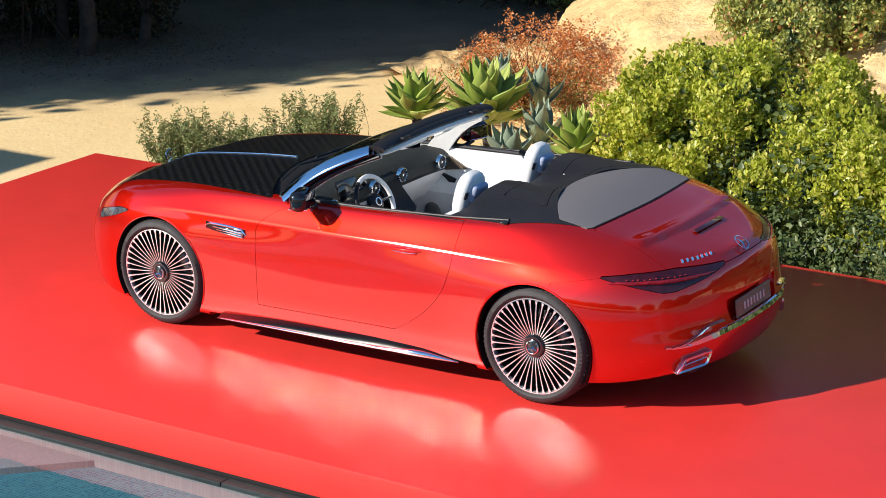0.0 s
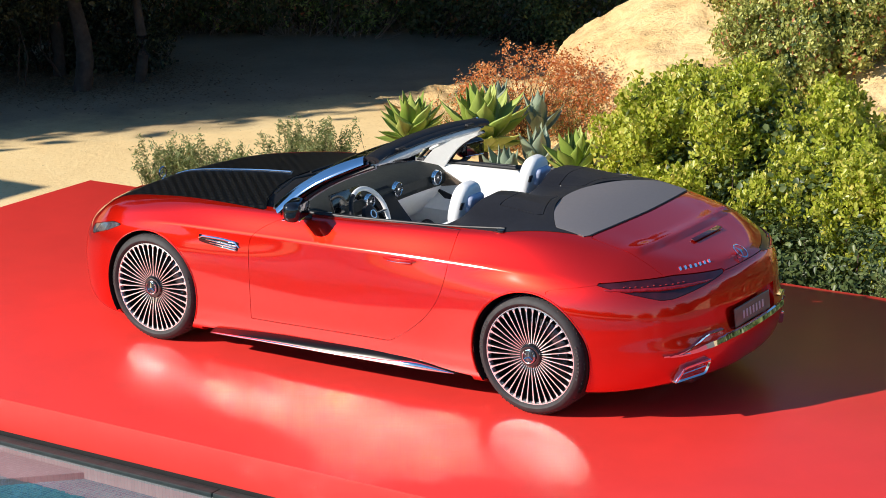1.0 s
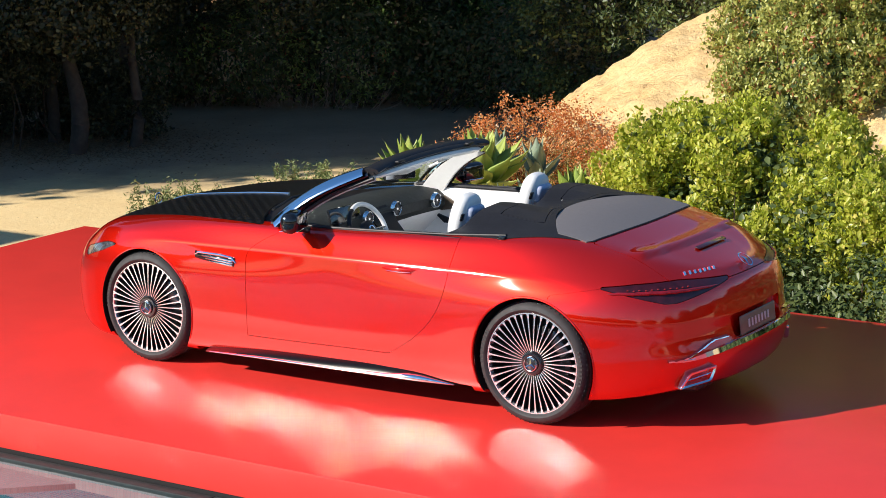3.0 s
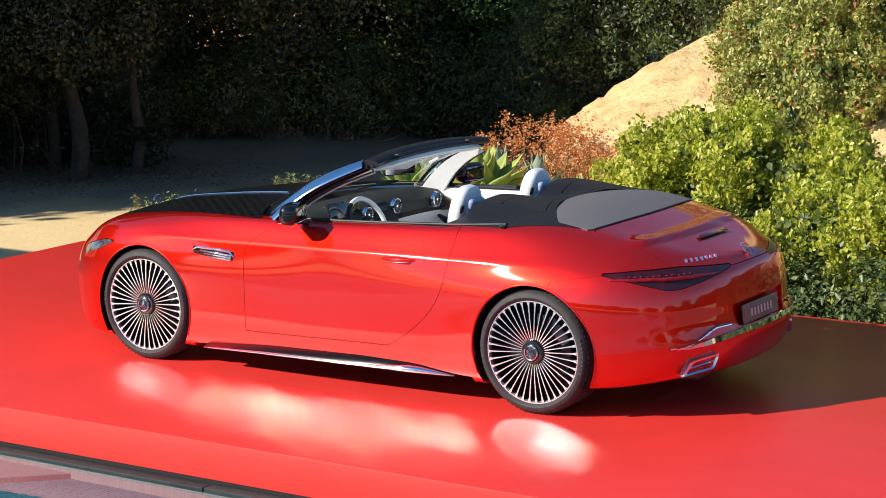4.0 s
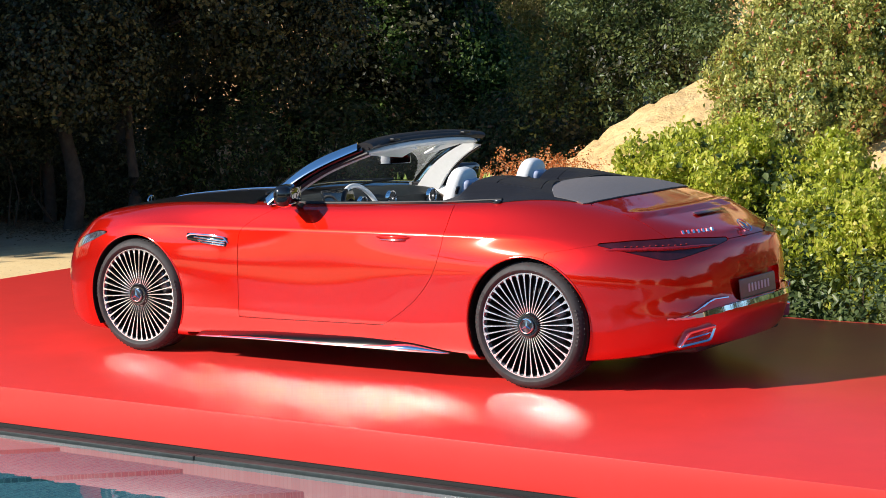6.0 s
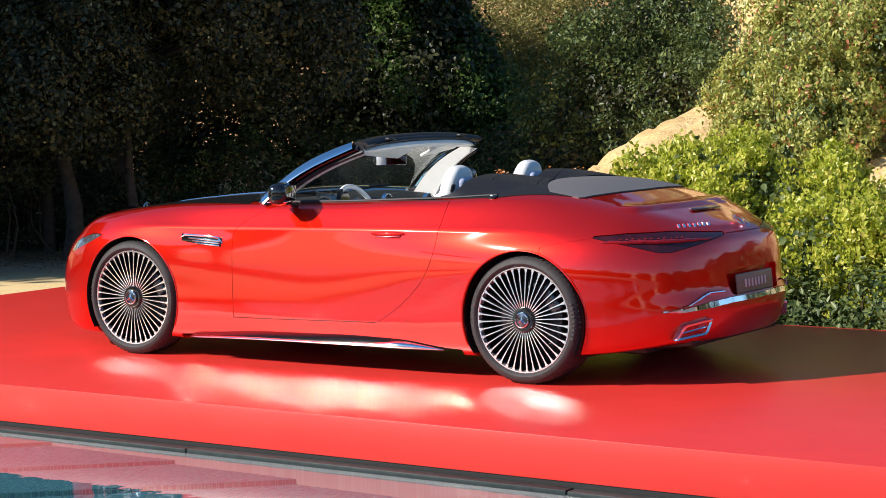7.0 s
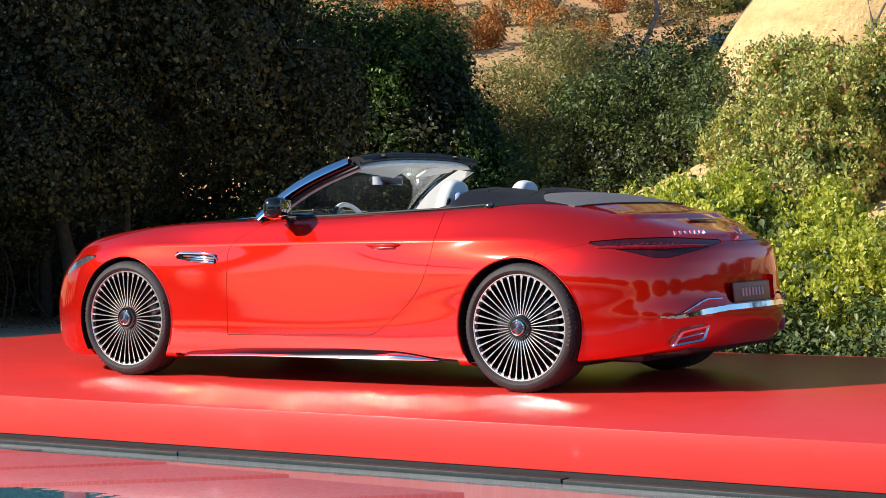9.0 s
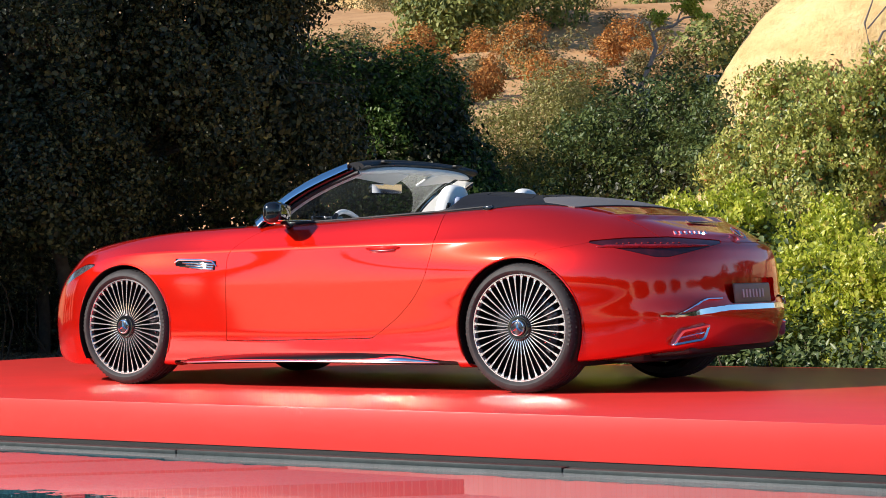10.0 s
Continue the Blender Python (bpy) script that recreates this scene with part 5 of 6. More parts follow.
# ---- planting ----
def leaf_mesh(name, centres, normals, size, aspect, mat, rng, parent=None, label="", jitter=0.35, upright=0.0):
    """Many small folded leaves in one mesh, each an obovate blade of four triangles. upright: how far they stand up along their twigs."""
    n = len(centres)
    d = normals + rng.normal(0, 0.55, (n, 3))
    d /= np.linalg.norm(d, axis=1, keepdims=True)
    a = np.cross(d, rng.normal(0, 1, (n, 3)))
    a /= np.maximum(1e-6, np.linalg.norm(a, axis=1, keepdims=True))
    if upright:
        a = a + upright * (0.5 * normals + np.array((0.0, 0.0, 0.8)))
        a /= np.maximum(1e-6, np.linalg.norm(a, axis=1, keepdims=True))
        d = d - a * (a * d).sum(1, keepdims=True)
        d /= np.maximum(1e-6, np.linalg.norm(d, axis=1, keepdims=True))
    b = np.cross(d, a)
    s = size * (1 + jitter * rng.uniform(-1, 1, (n, 1)))
    w = s * aspect * 0.5
    base, tip = centres - a * s * 0.5, centres + a * s * 0.5
    pts = [base, centres - a * s * 0.05 + b * w * 0.8 + d * s * 0.08, centres + a * s * 0.25 + b * w + d * s * 0.10, tip,
           centres + a * s * 0.25 - b * w + d * s * 0.10, centres - a * s * 0.05 - b * w * 0.8 + d * s * 0.08]
    V = np.stack(pts, 1).reshape(-1, 3)
    me = bpy.data.meshes.new(name)
    me.vertices.add(6 * n)
    me.vertices.foreach_set("co", V.astype(np.float32).ravel())
    k = 6 * np.arange(n)[:, None]
    tri = np.concatenate([k, k + 1, k + 2, k, k + 2, k + 3, k, k + 3, k + 4, k, k + 4, k + 5], 1).astype(np.int32).ravel()
    me.loops.add(12 * n)
    me.loops.foreach_set("vertex_index", tri)
    me.polygons.add(4 * n)
    me.polygons.foreach_set("loop_start", np.arange(0, 12 * n, 3, dtype=np.int32))
    me.update(calc_edges=True)
    me.materials.append(mat)
    ob = new(name, me)
    ob["kind"] = "stuff"
    if parent is not None:
        ob.parent = parent
    if label:
        ob["label"] = label
    return ob


def lobes(rng, blobs, each, size):
    """Breaks big ellipsoids into many small uneven ones on their surface, with gaps between."""
    out = []
    for b in blobs:
        for _ in range(each):
            u = rng.normal(0, 1, 3)
            u /= np.linalg.norm(u)
            k = rng.uniform(0.55, 1.0)
            s = size * rng.uniform(0.6, 1.3)
            out.append((b[0] + u[0] * k * b[3], b[1] + u[1] * k * b[4], b[2] + u[2] * k * b[5], s, s, s * rng.uniform(0.7, 1.1)))
    return out


def clumps(rng, blobs, count, per, spread, ground=None):
    """Leaf places gathered in sprays on and inside ellipsoids (cx, cy, cz, rx, ry, rz)."""
    vol = np.array([b[3] * b[4] + b[4] * b[5] + b[3] * b[5] for b in blobs])
    pick = rng.choice(len(blobs), count, p=vol / vol.sum())
    B = np.array(blobs)[pick]
    u = rng.normal(0, 1, (count, 3))
    u /= np.linalg.norm(u, axis=1, keepdims=True)
    r = rng.uniform(0.55, 1.06, (count, 1)) ** 0.6
    c = B[:, :3] + u * r * B[:, 3:]
    centres = np.repeat(c, per, 0) + rng.normal(0, spread, (count * per, 3))
    outward = np.repeat(u / B[:, 3:], per, 0)
    outward /= np.linalg.norm(outward, axis=1, keepdims=True)
    outward[:, 2] += 0.35
    if ground is not None:
        keep = centres[:, 2] > ground
        centres, outward = centres[keep], outward[keep]
    return centres, outward


def branches(name, root, tips, parent, mat, r0, rng, label="", gather=1.0):
    """Stems from one root to many tips, in one mesh."""
    bm = bmesh.new()
    for tip in tips:
        a, b = Vector(root) + Vector((*rng.normal(0, r0, 2), 0)), Vector(tip)
        a.x, a.y = b.x + (a.x - b.x) * gather, b.y + (a.y - b.y) * gather
        if gather < 1:
            a.z = terrain(a.x, a.y) - 0.02
        bend = Vector(rng.normal(0, 0.12, 3)) * (b - a).length
        pts = [a, a.lerp(b, 0.35) + bend * 0.7, a.lerp(b, 0.7) + bend * 0.6, b]
        rad = [r0, r0 * 0.7, r0 * 0.45, r0 * 0.15]
        rings = []
        for i, p in enumerate(pts):
            t = (pts[min(i + 1, 3)] - pts[max(i - 1, 0)]).normalized()
            u = t.orthogonal().normalized()
            w = t.cross(u)
            rings.append([bm.verts.new(p + rad[i] * (math.cos(q) * u + math.sin(q) * w)) for q in (0, 1.57, 3.14, 4.71)])
        for q0, q1 in zip(rings, rings[1:]):
            for j in range(4):
                bm.faces.new((q0[j], q0[(j + 1) % 4], q1[(j + 1) % 4], q1[j]))
    return part(name, bm, mat, parent, label)


GREEN_BUSH = leaf_material("bright_bush_leaf", [(0.0, (0.24, 0.30, 0.02)), (0.4, (0.55, 0.60, 0.07)), (0.85, (0.80, 0.79, 0.16)), (1.0, (0.82, 0.68, 0.18))], 0.33, 0.5)
SAGE_BUSH = leaf_material("sage_bush_leaf", [(0.0, (0.17, 0.21, 0.05)), (0.5, (0.48, 0.50, 0.12)), (0.90, (0.78, 0.75, 0.26)), (0.93, (0.50, 0.20, 0.09)), (1.0, (0.60, 0.22, 0.10))], 0.36, 0.4)
# darkened for the oaks' shade; the few pale leaves mimic sun dapples
OAK_LEAF_SHADED = leaf_material("oak_leaf_shaded", [(0.0, (0.024, 0.027, 0.013)), (0.6, (0.048, 0.054, 0.024)), (0.88, (0.085, 0.088, 0.040)), (1.0, (0.20, 0.19, 0.085))], 0.42, 0.22, 0.4)
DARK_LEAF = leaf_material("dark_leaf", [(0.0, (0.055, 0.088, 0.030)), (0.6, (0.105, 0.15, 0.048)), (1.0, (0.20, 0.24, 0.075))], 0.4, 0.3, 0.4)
BROAD_LEAF = leaf_material("broad_tree_leaf", [(0.0, (0.04, 0.08, 0.02)), (0.6, (0.085, 0.16, 0.036)), (1.0, (0.19, 0.28, 0.07))], 0.35, 0.35, 0.4)
DRY_LEAF = leaf_material("dry_scrub_leaf", [(0.0, (0.22, 0.23, 0.06)), (0.5, (0.36, 0.34, 0.11)), (1.0, (0.54, 0.44, 0.19))], 0.45, 0.35)
RUST_LEAF = leaf_material("rust_leaf", [(0.0, (0.56, 0.16, 0.05)), (0.5, (0.76, 0.30, 0.09)), (0.85, (0.80, 0.44, 0.18)), (1.0, (0.82, 0.66, 0.48))], 0.7, 0.45)
OLIVE_LEAF = leaf_material("grey_green_leaf", [(0.0, (0.13, 0.18, 0.05)), (0.6, (0.24, 0.29, 0.09)), (1.0, (0.40, 0.43, 0.18))])
LITTER = leaf_material("leaf_litter", [(0.0, (0.13, 0.085, 0.05)), (0.6, (0.22, 0.14, 0.08)), (1.0, (0.34, 0.23, 0.13))], 0.9, 0.1)


def bush(name, label, at, blobs, count, per, spread, size, aspect, mat, seed, stems=30, category="bush", floor=None, tuft=0.0, shade=None, upright=0.0):
    rng = np.random.default_rng(seed)
    whole = blobs
    if tuft:
        blobs = lobes(rng, blobs, 34, tuft)
    b = tagged(empty(name, (0, 0, 0)), label, category)
    c, n = clumps(rng, blobs, count, per, spread, floor)
    leaf_mesh("foliage", c, n, size, aspect, mat, rng, b, upright=upright)
    # inner leaves in a darker leaf colour stand in for the shade inside the bush
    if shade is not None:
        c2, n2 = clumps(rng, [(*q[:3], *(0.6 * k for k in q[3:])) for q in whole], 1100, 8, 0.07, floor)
        leaf_mesh("inner_shade_leaves", c2, n2, 0.05, 0.7, shade, rng, b)
    tips = c[rng.choice(len(c), stems)]
    branches("branchwork", at, tips, b, TWIG, 0.012, rng, "", 0.2)["kind"] = "stuff"
    return b


# the large bright bush behind the platform
bush("bush", "large bright green leafy bush beside the platform", (1.2, 3.1, -0.2),
     [(1.15, 3.05, 0.25, 1.05, 0.62, 0.62), (0.45, 3.1, 0.35, 0.75, 0.5, 0.55), (1.6, 3.0, 0.38, 0.55, 0.5, 0.36), (0.75, 3.4, 0.72, 0.75, 0.55, 0.45), (1.25, 3.45, 0.64, 0.45, 0.5, 0.32), (0.05, 3.0, 0.25, 0.42, 0.4, 0.45), (0.0, 3.15, 0.72, 0.36, 0.34, 0.32), (0.42, 3.3, 0.88, 0.42, 0.38, 0.30), (2.2, 2.9, 0.08, 0.5, 0.45, 0.36)],
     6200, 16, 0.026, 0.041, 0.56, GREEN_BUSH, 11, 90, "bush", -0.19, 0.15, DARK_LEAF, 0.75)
# dark leaves fill the bright bush's foot in place of its shade
bush("bush", "foot of the bright bush, its low leaves coloured dark for the shade", (1.6, 2.6, -0.2),
     [(0.5, 2.62, 0.0, 0.5, 0.3, 0.26), (1.2, 2.58, 0.0, 0.6, 0.32, 0.28), (1.95, 2.58, 0.02, 0.6, 0.32, 0.30), (2.65, 2.6, 0.02, 0.5, 0.3, 0.30)],
     900, 14, 0.05, 0.045, 0.5, DARK_LEAF, 15, 30, "bush", -0.19)
# the grey-green bush up on the bank
bush("bush", "dense grey-green bush growing on the sandstone bank", (0.5, 5.5, 1.0),
     [(-0.1, 5.5, 1.5, 0.5, 0.5, 0.42), (0.4, 5.4, 1.65, 0.8, 0.6, 0.55), (1.1, 5.4, 1.82, 0.8, 0.6, 0.5), (0.35, 5.8, 1.98, 0.7, 0.5, 0.4), (1.7, 5.3, 2.0, 0.8, 0.6, 0.45), (0.6, 4.95, 1.28, 0.5, 0.35, 0.30), (0.02, 4.9, 1.14, 0.28, 0.26, 0.24), (0.35, 4.75, 0.95, 0.42, 0.3, 0.30), (0.42, 5.1, 1.25, 0.34, 0.3, 0.26), (2.3, 5.2, 2.08, 0.7, 0.6, 0.45)],
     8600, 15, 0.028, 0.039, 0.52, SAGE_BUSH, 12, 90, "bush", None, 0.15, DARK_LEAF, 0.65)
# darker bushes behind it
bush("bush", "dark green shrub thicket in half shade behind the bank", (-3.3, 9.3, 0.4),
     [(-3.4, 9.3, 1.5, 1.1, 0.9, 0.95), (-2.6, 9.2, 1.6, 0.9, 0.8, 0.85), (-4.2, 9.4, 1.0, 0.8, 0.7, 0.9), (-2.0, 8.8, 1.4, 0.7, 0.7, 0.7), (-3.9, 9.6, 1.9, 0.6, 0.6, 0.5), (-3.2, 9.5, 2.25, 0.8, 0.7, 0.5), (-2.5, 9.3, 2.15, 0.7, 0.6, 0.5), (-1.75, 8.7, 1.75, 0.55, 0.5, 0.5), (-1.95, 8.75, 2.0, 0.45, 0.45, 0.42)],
     3100, 16, 0.055, 0.05, 0.5, DARK_LEAF, 13, 4, "bush", None, 0.25, OAK_LEAF_SHADED)
bush("bush", "tall olive-yellow scrub in the sun", (-7.3, 13.6, 0.0),
     [(-7.7, 13.6, 2.1, 0.55, 0.5, 0.9), (-7.15, 13.9, 2.5, 0.6, 0.5, 0.95), (-7.9, 13.4, 1.3, 0.6, 0.6, 0.9), (-6.6, 14.2, 2.3, 0.6, 0.6, 1.1), (-7.2, 13.8, 1.2, 0.7, 0.6, 0.9), (-5.6, 14.6, 2.2, 0.9, 0.8, 1.0)],
     2400, 16, 0.09, 0.055, 0.35, DRY_LEAF, 14, 60, "bush", None, 0.28)


# ---- agaves: every blade a part ----
def agave_blade(name, mat):
    """A broad pointed blade, hollow above, one unit long."""
    bm = bmesh.new()
    n = 9
    rows = []
    for i in range(n):
        t = i / (n - 1)
        w = 0.20 * (math.sin(math.pi * min(1, 0.18 + 0.82 * t) ** 1.25) ** 0.8) * (1 - t ** 5) + 0.002
        up = 0.10 * t - 0.16 * t * t + 0.20 * t ** 3
        rows.append([bm.verts.new((t, y * w, up + (abs(y) ** 1.5) * w * 0.55)) for y in (-1, -0.5, 0, 0.5, 1)])
        rows[-1] += [bm.verts.new((t, y * w * 0.9, up - 0.022 * (1 - t) - 0.004 + (abs(y) ** 1.5) * w * 0.45)) for y in (1, 0, -1)]
    for r0, r1 in zip(rows, rows[1:]):
        for j in range(8):
            bm.faces.new((r0[j], r0[(j + 1) % 8], r1[(j + 1) % 8], r1[j]))
    bmesh.ops.recalc_face_normals(bm, faces=bm.faces)
    me = bpy.data.meshes.new(name)
    bm.to_mesh(me)
    bm.free()
    me.materials.append(mat)
    me.polygons.foreach_set("use_smooth", np.ones(len(me.polygons), dtype=bool))
    return me


def agave_material(name, a, c):
    m, nt, b = material(name)
    oi = nt.nodes.new("ShaderNodeObjectInfo")
    base = ramp(nt, oi.outputs["Random"], [(0.0, a), (1.0, c)])
    streak = ramp(nt, noise_tex(nt, 5, 5, 0.6, (0.6, 9, 2)), [(0.3, (0.75, 0.78, 0.7)), (0.6, (1, 1, 1))])
    mx = nt.nodes.new("ShaderNodeMix")
    mx.data_type, mx.blend_type = "RGBA", "MULTIPLY"
    mx.inputs["Factor"].default_value = 0.6
    nt.links.new(base, mx.inputs["A"])
    nt.links.new(streak, mx.inputs["B"])
    nt.links.new(mx.outputs["Result"], b.inputs["Base Color"])
    b.inputs["Roughness"].default_value = 0.42
    t = nt.nodes.new("ShaderNodeBsdfTranslucent")
    nt.links.new(mx.outputs["Result"], t.inputs["Color"])
    mix = nt.nodes.new("ShaderNodeMixShader")
    mix.inputs[0].default_value = 0.22
    nt.links.new(b.outputs[0], mix.inputs[1])
    nt.links.new(t.outputs[0], mix.inputs[2])
    nt.links.new(mix.outputs[0], nt.nodes["Material Output"].inputs[0])
    return m


BLADE_GREEN = agave_blade("agave_blade_green", agave_material("agave_green", (0.28, 0.40, 0.06), (0.56, 0.62, 0.16)))
BLADE_BLUE = agave_blade("agave_blade_blue", agave_material("agave_blue_green", (0.24, 0.32, 0.22), (0.42, 0.49, 0.35)))


def agave(label, at, heart_z, length, blades, mesh, seed, steep=0.0):
    rng = random.Random(seed)
    root = tagged(empty("agave"), label, "agave")
    x, y, _ = at
    g = terrain(x, y)
    part("stalk", sweep([(x, y, g - 0.02), (x + 0.02, y, (g + heart_z) / 2), (x, y, heart_z)], [0.05, 0.045, 0.04], 8), BARK, root, "short woody stalk")
    for k in range(blades):
        t = (k + 0.5) / blades                   # 0 heart, 1 outermost
        az = k * 2.39996 + rng.uniform(-0.2, 0.2)
        lift = radians((84 - 74 * t ** 0.8) + steep * 16 + rng.uniform(-7, 7))
        l = length * (0.72 + 0.38 * math.sin(math.pi * (0.25 + 0.6 * t))) * rng.uniform(0.9, 1.08)
        ob = new("leaf", mesh)
        ob.parent = root
        ob.matrix_local = Matrix.Translation((x, y, heart_z + 0.03 - 0.07 * t)) @ Matrix.Rotation(az, 4, "Z") @ Matrix.Rotation(-lift, 4, "Y") @ Matrix.Translation((0.015, 0, 0)) @ Matrix.Rotation(rng.uniform(-0.3, 0.3), 4, "X") @ Matrix.Diagonal((l, l * rng.uniform(0.85, 1.1), l, 1))
    return root


agave("broad-leaved yellow-green agave rosette in sandy soil", (-2.25, 3.27, 0), 0.36, 0.34, 34, BLADE_GREEN, 1)
agave("large yellow-green agave rosette beside the orange shrub", (-2.05, 4.0, 0), 0.18, 0.48, 44, BLADE_GREEN, 2)
agave("tall blue-green agave with a few upright leaves", (-1.8, 4.5, 0), 0.24, 0.30, 12, BLADE_BLUE, 3, 1.0)
agave("blue-green agave rosette low on the ground", (-1.55, 4.05, 0), 0.02, 0.34, 14, BLADE_BLUE, 4, 0.8)
agave("blue-green agave close behind the platform", (-1.05, 2.75, 0), 0.16, 0.34, 18, BLADE_BLUE, 5, 0.5)
agave("yellow-green agave half hidden by the bush", (-0.55, 2.95, 0), 0.30, 0.33, 26, BLADE_GREEN, 6, 0.3)
agave("blue-green agave on the stone behind the big rosette", (-2.25, 4.6, 0), 0.30, 0.28, 12, BLADE_BLUE, 7, 0.8)


# ---- shrubs ----
def orange_shrub():
    rng = np.random.default_rng(21)
    b = tagged(empty("shrub"), "dry shrub with rust-orange seed heads on thin stems", "shrub")
    root = Vector((-2.45, 5.45, terrain(-2.45, 5.45) - 0.02))
    blobs = [(-2.45, 5.45, 0.36, 0.60, 0.42, 0.44), (-2.0, 5.45, 0.34, 0.45, 0.36, 0.40), (-1.75, 5.25, 0.16, 0.32, 0.3, 0.30), (-2.85, 5.25, 0.15, 0.42, 0.36, 0.32)]
    c, n = clumps(rng, lobes(rng, blobs, 80, 0.16), 2700, 9, 0.020, -0.15)
    top = c[:, 2] + rng.normal(0, 0.13, len(c)) > 0.34
    leaf_mesh("seed_head_spray", c[top], n[top], 0.020, 0.85, RUST_LEAF, rng, b)
    side = rng.uniform(0, 1, len(c)) < 0.68
    leaf_mesh("foliage", c[~top & side], n[~top & side], 0.030, 0.3, DRY_LEAF, rng, b, upright=0.8)
    leaf_mesh("dry_foliage", c[~top & ~side], n[~top & ~side], 0.022, 0.6, RUST_LEAF, rng, b)
    tips = c[rng.choice(len(c), 420)]
    ob = branches("branchwork", root, tips, b, plain("russet_stem", (0.24, 0.11, 0.05), 0.8), 0.006, rng)
    ob["kind"] = "stuff"


orange_shrub()


def willow_shrub(x, y, w, h, seed, count):
    """Upright wands with narrow grey-green leaves."""
    rng = np.random.default_rng(seed)
    b = tagged(empty("shrub"), "low grey-green shrub with narrow leaves on upright wands", "shrub", "shrubs along the platform")
    g = terrain(x, y)
    cs, ns, tips = [], [], []
    for _ in range(count):
        bx, by = x + w * float(np.clip(rng.normal(0, 0.35), -0.5, 0.5)), y + rng.normal(0, 0.10)
        tip = np.array((bx + w * float(np.clip(rng.normal(0, 0.22), -0.35, 0.35)), by + rng.normal(0, 0.12), g + h * rng.uniform(0.45, 1.05)))
        foot = np.array((bx, by, g))
        tips.append(tip)
        k = rng.uniform(0.12, 1.02, 190)[:, None]
        cs.append(foot + (tip - foot) * k + rng.normal(0, 0.017, (190, 3)))
        ns.append(rng.normal(0, 0.6, (190, 3)) + (0, 0, 0.6))
    leaf_mesh("foliage", np.vstack(cs), np.vstack(ns), 0.034, 0.26, OLIVE_LEAF, rng, b)
    ob = branches("branchwork", (x, y, g), tips[:60], b, TWIG, 0.004, rng, "", 0.4)
    ob["kind"] = "stuff"


willow_shrub(-3.95, 2.45, 0.60, 0.52, 31, 90)
willow_shrub(-3.35, 2.55, 0.6, 0.46, 32, 90)
willow_shrub(-2.85, 2.70, 0.55, 0.74, 33, 100)
willow_shrub(-2.40, 2.80, 0.35, 0.42, 34, 50)
willow_shrub(2.15, 2.45, 0.25, 0.28, 35, 26)


# ---- trees ----
def tree(name, label, trunks, blobs, count, per, spread, size, mat, seed, category="tree", limb=0.09, tuft=0.0):
    """trunks: (foot x, y, top x, y, z, radius). The limbs run from the trunks' tops into the crown."""
    rng = np.random.default_rng(seed)
    t = tagged(empty(name), label, category)
    c, n = clumps(rng, lobes(rng, blobs, 26, tuft) if tuft else blobs, count, per, spread)
    low = np.array([terrain(float(p[0]), float(p[1])) if abs(p[2]) < 1.5 else -9 for p in c[::1]]) if len(c) < 4000 else np.full(len(c), GROUND_Z)
    keep = c[:, 2] > low
    leaf_mesh("crown", c[keep], n[keep], size, 0.6, mat, rng, t)
    # dark filler leaves close the gaps and carry the crown's inner shade in their colour
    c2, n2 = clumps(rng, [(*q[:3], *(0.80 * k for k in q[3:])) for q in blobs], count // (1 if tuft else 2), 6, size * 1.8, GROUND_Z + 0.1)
    leaf_mesh("inner_shade_crown", c2, n2, size * 1.4, 0.7, OAK_LEAF_SHADED, rng, t)
    for fx, fy, tx, ty, tz, r in trunks:
        g = terrain(fx, fy)
        pts = [Vector((fx, fy, g - 0.1)).lerp(Vector((tx, ty, tz)), k) + Vector((0.13 * math.sin(4.2 * k + fx * 3) + 0.03 * math.sin(13 * k + fy), 0.10 * math.cos(4 * k + fy), 0)) for k in np.linspace(0, 1, 14)]
        part("trunk", sweep(pts, [r * (1.2 - 0.2 * min(1, 5 * k)) * (1 - 0.45 * k) * (1 + 0.07 * math.sin(17 * k + fx)) for k in np.linspace(0, 1, 14)], 12), BARK, t)
        ends = c[rng.choice(len(c), 14)]
        ob = branches("branchwork", (tx, ty, tz * 0.8), ends, t, BARK, limb * 0.5, rng)
        ob["kind"] = "stuff"
    return t


# blob (-9.0, 3.6, 5.2) is added out of view to shade the thicket
tree("oak_tree", "shaded old oak beside the dirt road, its drooping small leaves coloured dark for the shade",
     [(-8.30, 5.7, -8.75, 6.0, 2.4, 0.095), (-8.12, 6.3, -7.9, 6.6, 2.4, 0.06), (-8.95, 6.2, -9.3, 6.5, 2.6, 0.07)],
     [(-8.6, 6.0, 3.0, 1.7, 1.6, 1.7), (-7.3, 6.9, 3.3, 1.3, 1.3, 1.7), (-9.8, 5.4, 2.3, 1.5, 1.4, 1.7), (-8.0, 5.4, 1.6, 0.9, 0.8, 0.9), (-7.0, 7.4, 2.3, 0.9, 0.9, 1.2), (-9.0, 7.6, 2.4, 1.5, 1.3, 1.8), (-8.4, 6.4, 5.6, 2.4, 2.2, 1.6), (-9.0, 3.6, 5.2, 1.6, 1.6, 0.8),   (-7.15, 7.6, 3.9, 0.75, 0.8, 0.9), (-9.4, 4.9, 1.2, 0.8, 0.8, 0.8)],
     9000, 15, 0.07, 0.050, OAK_LEAF_SHADED, 41, tuft=0.42)
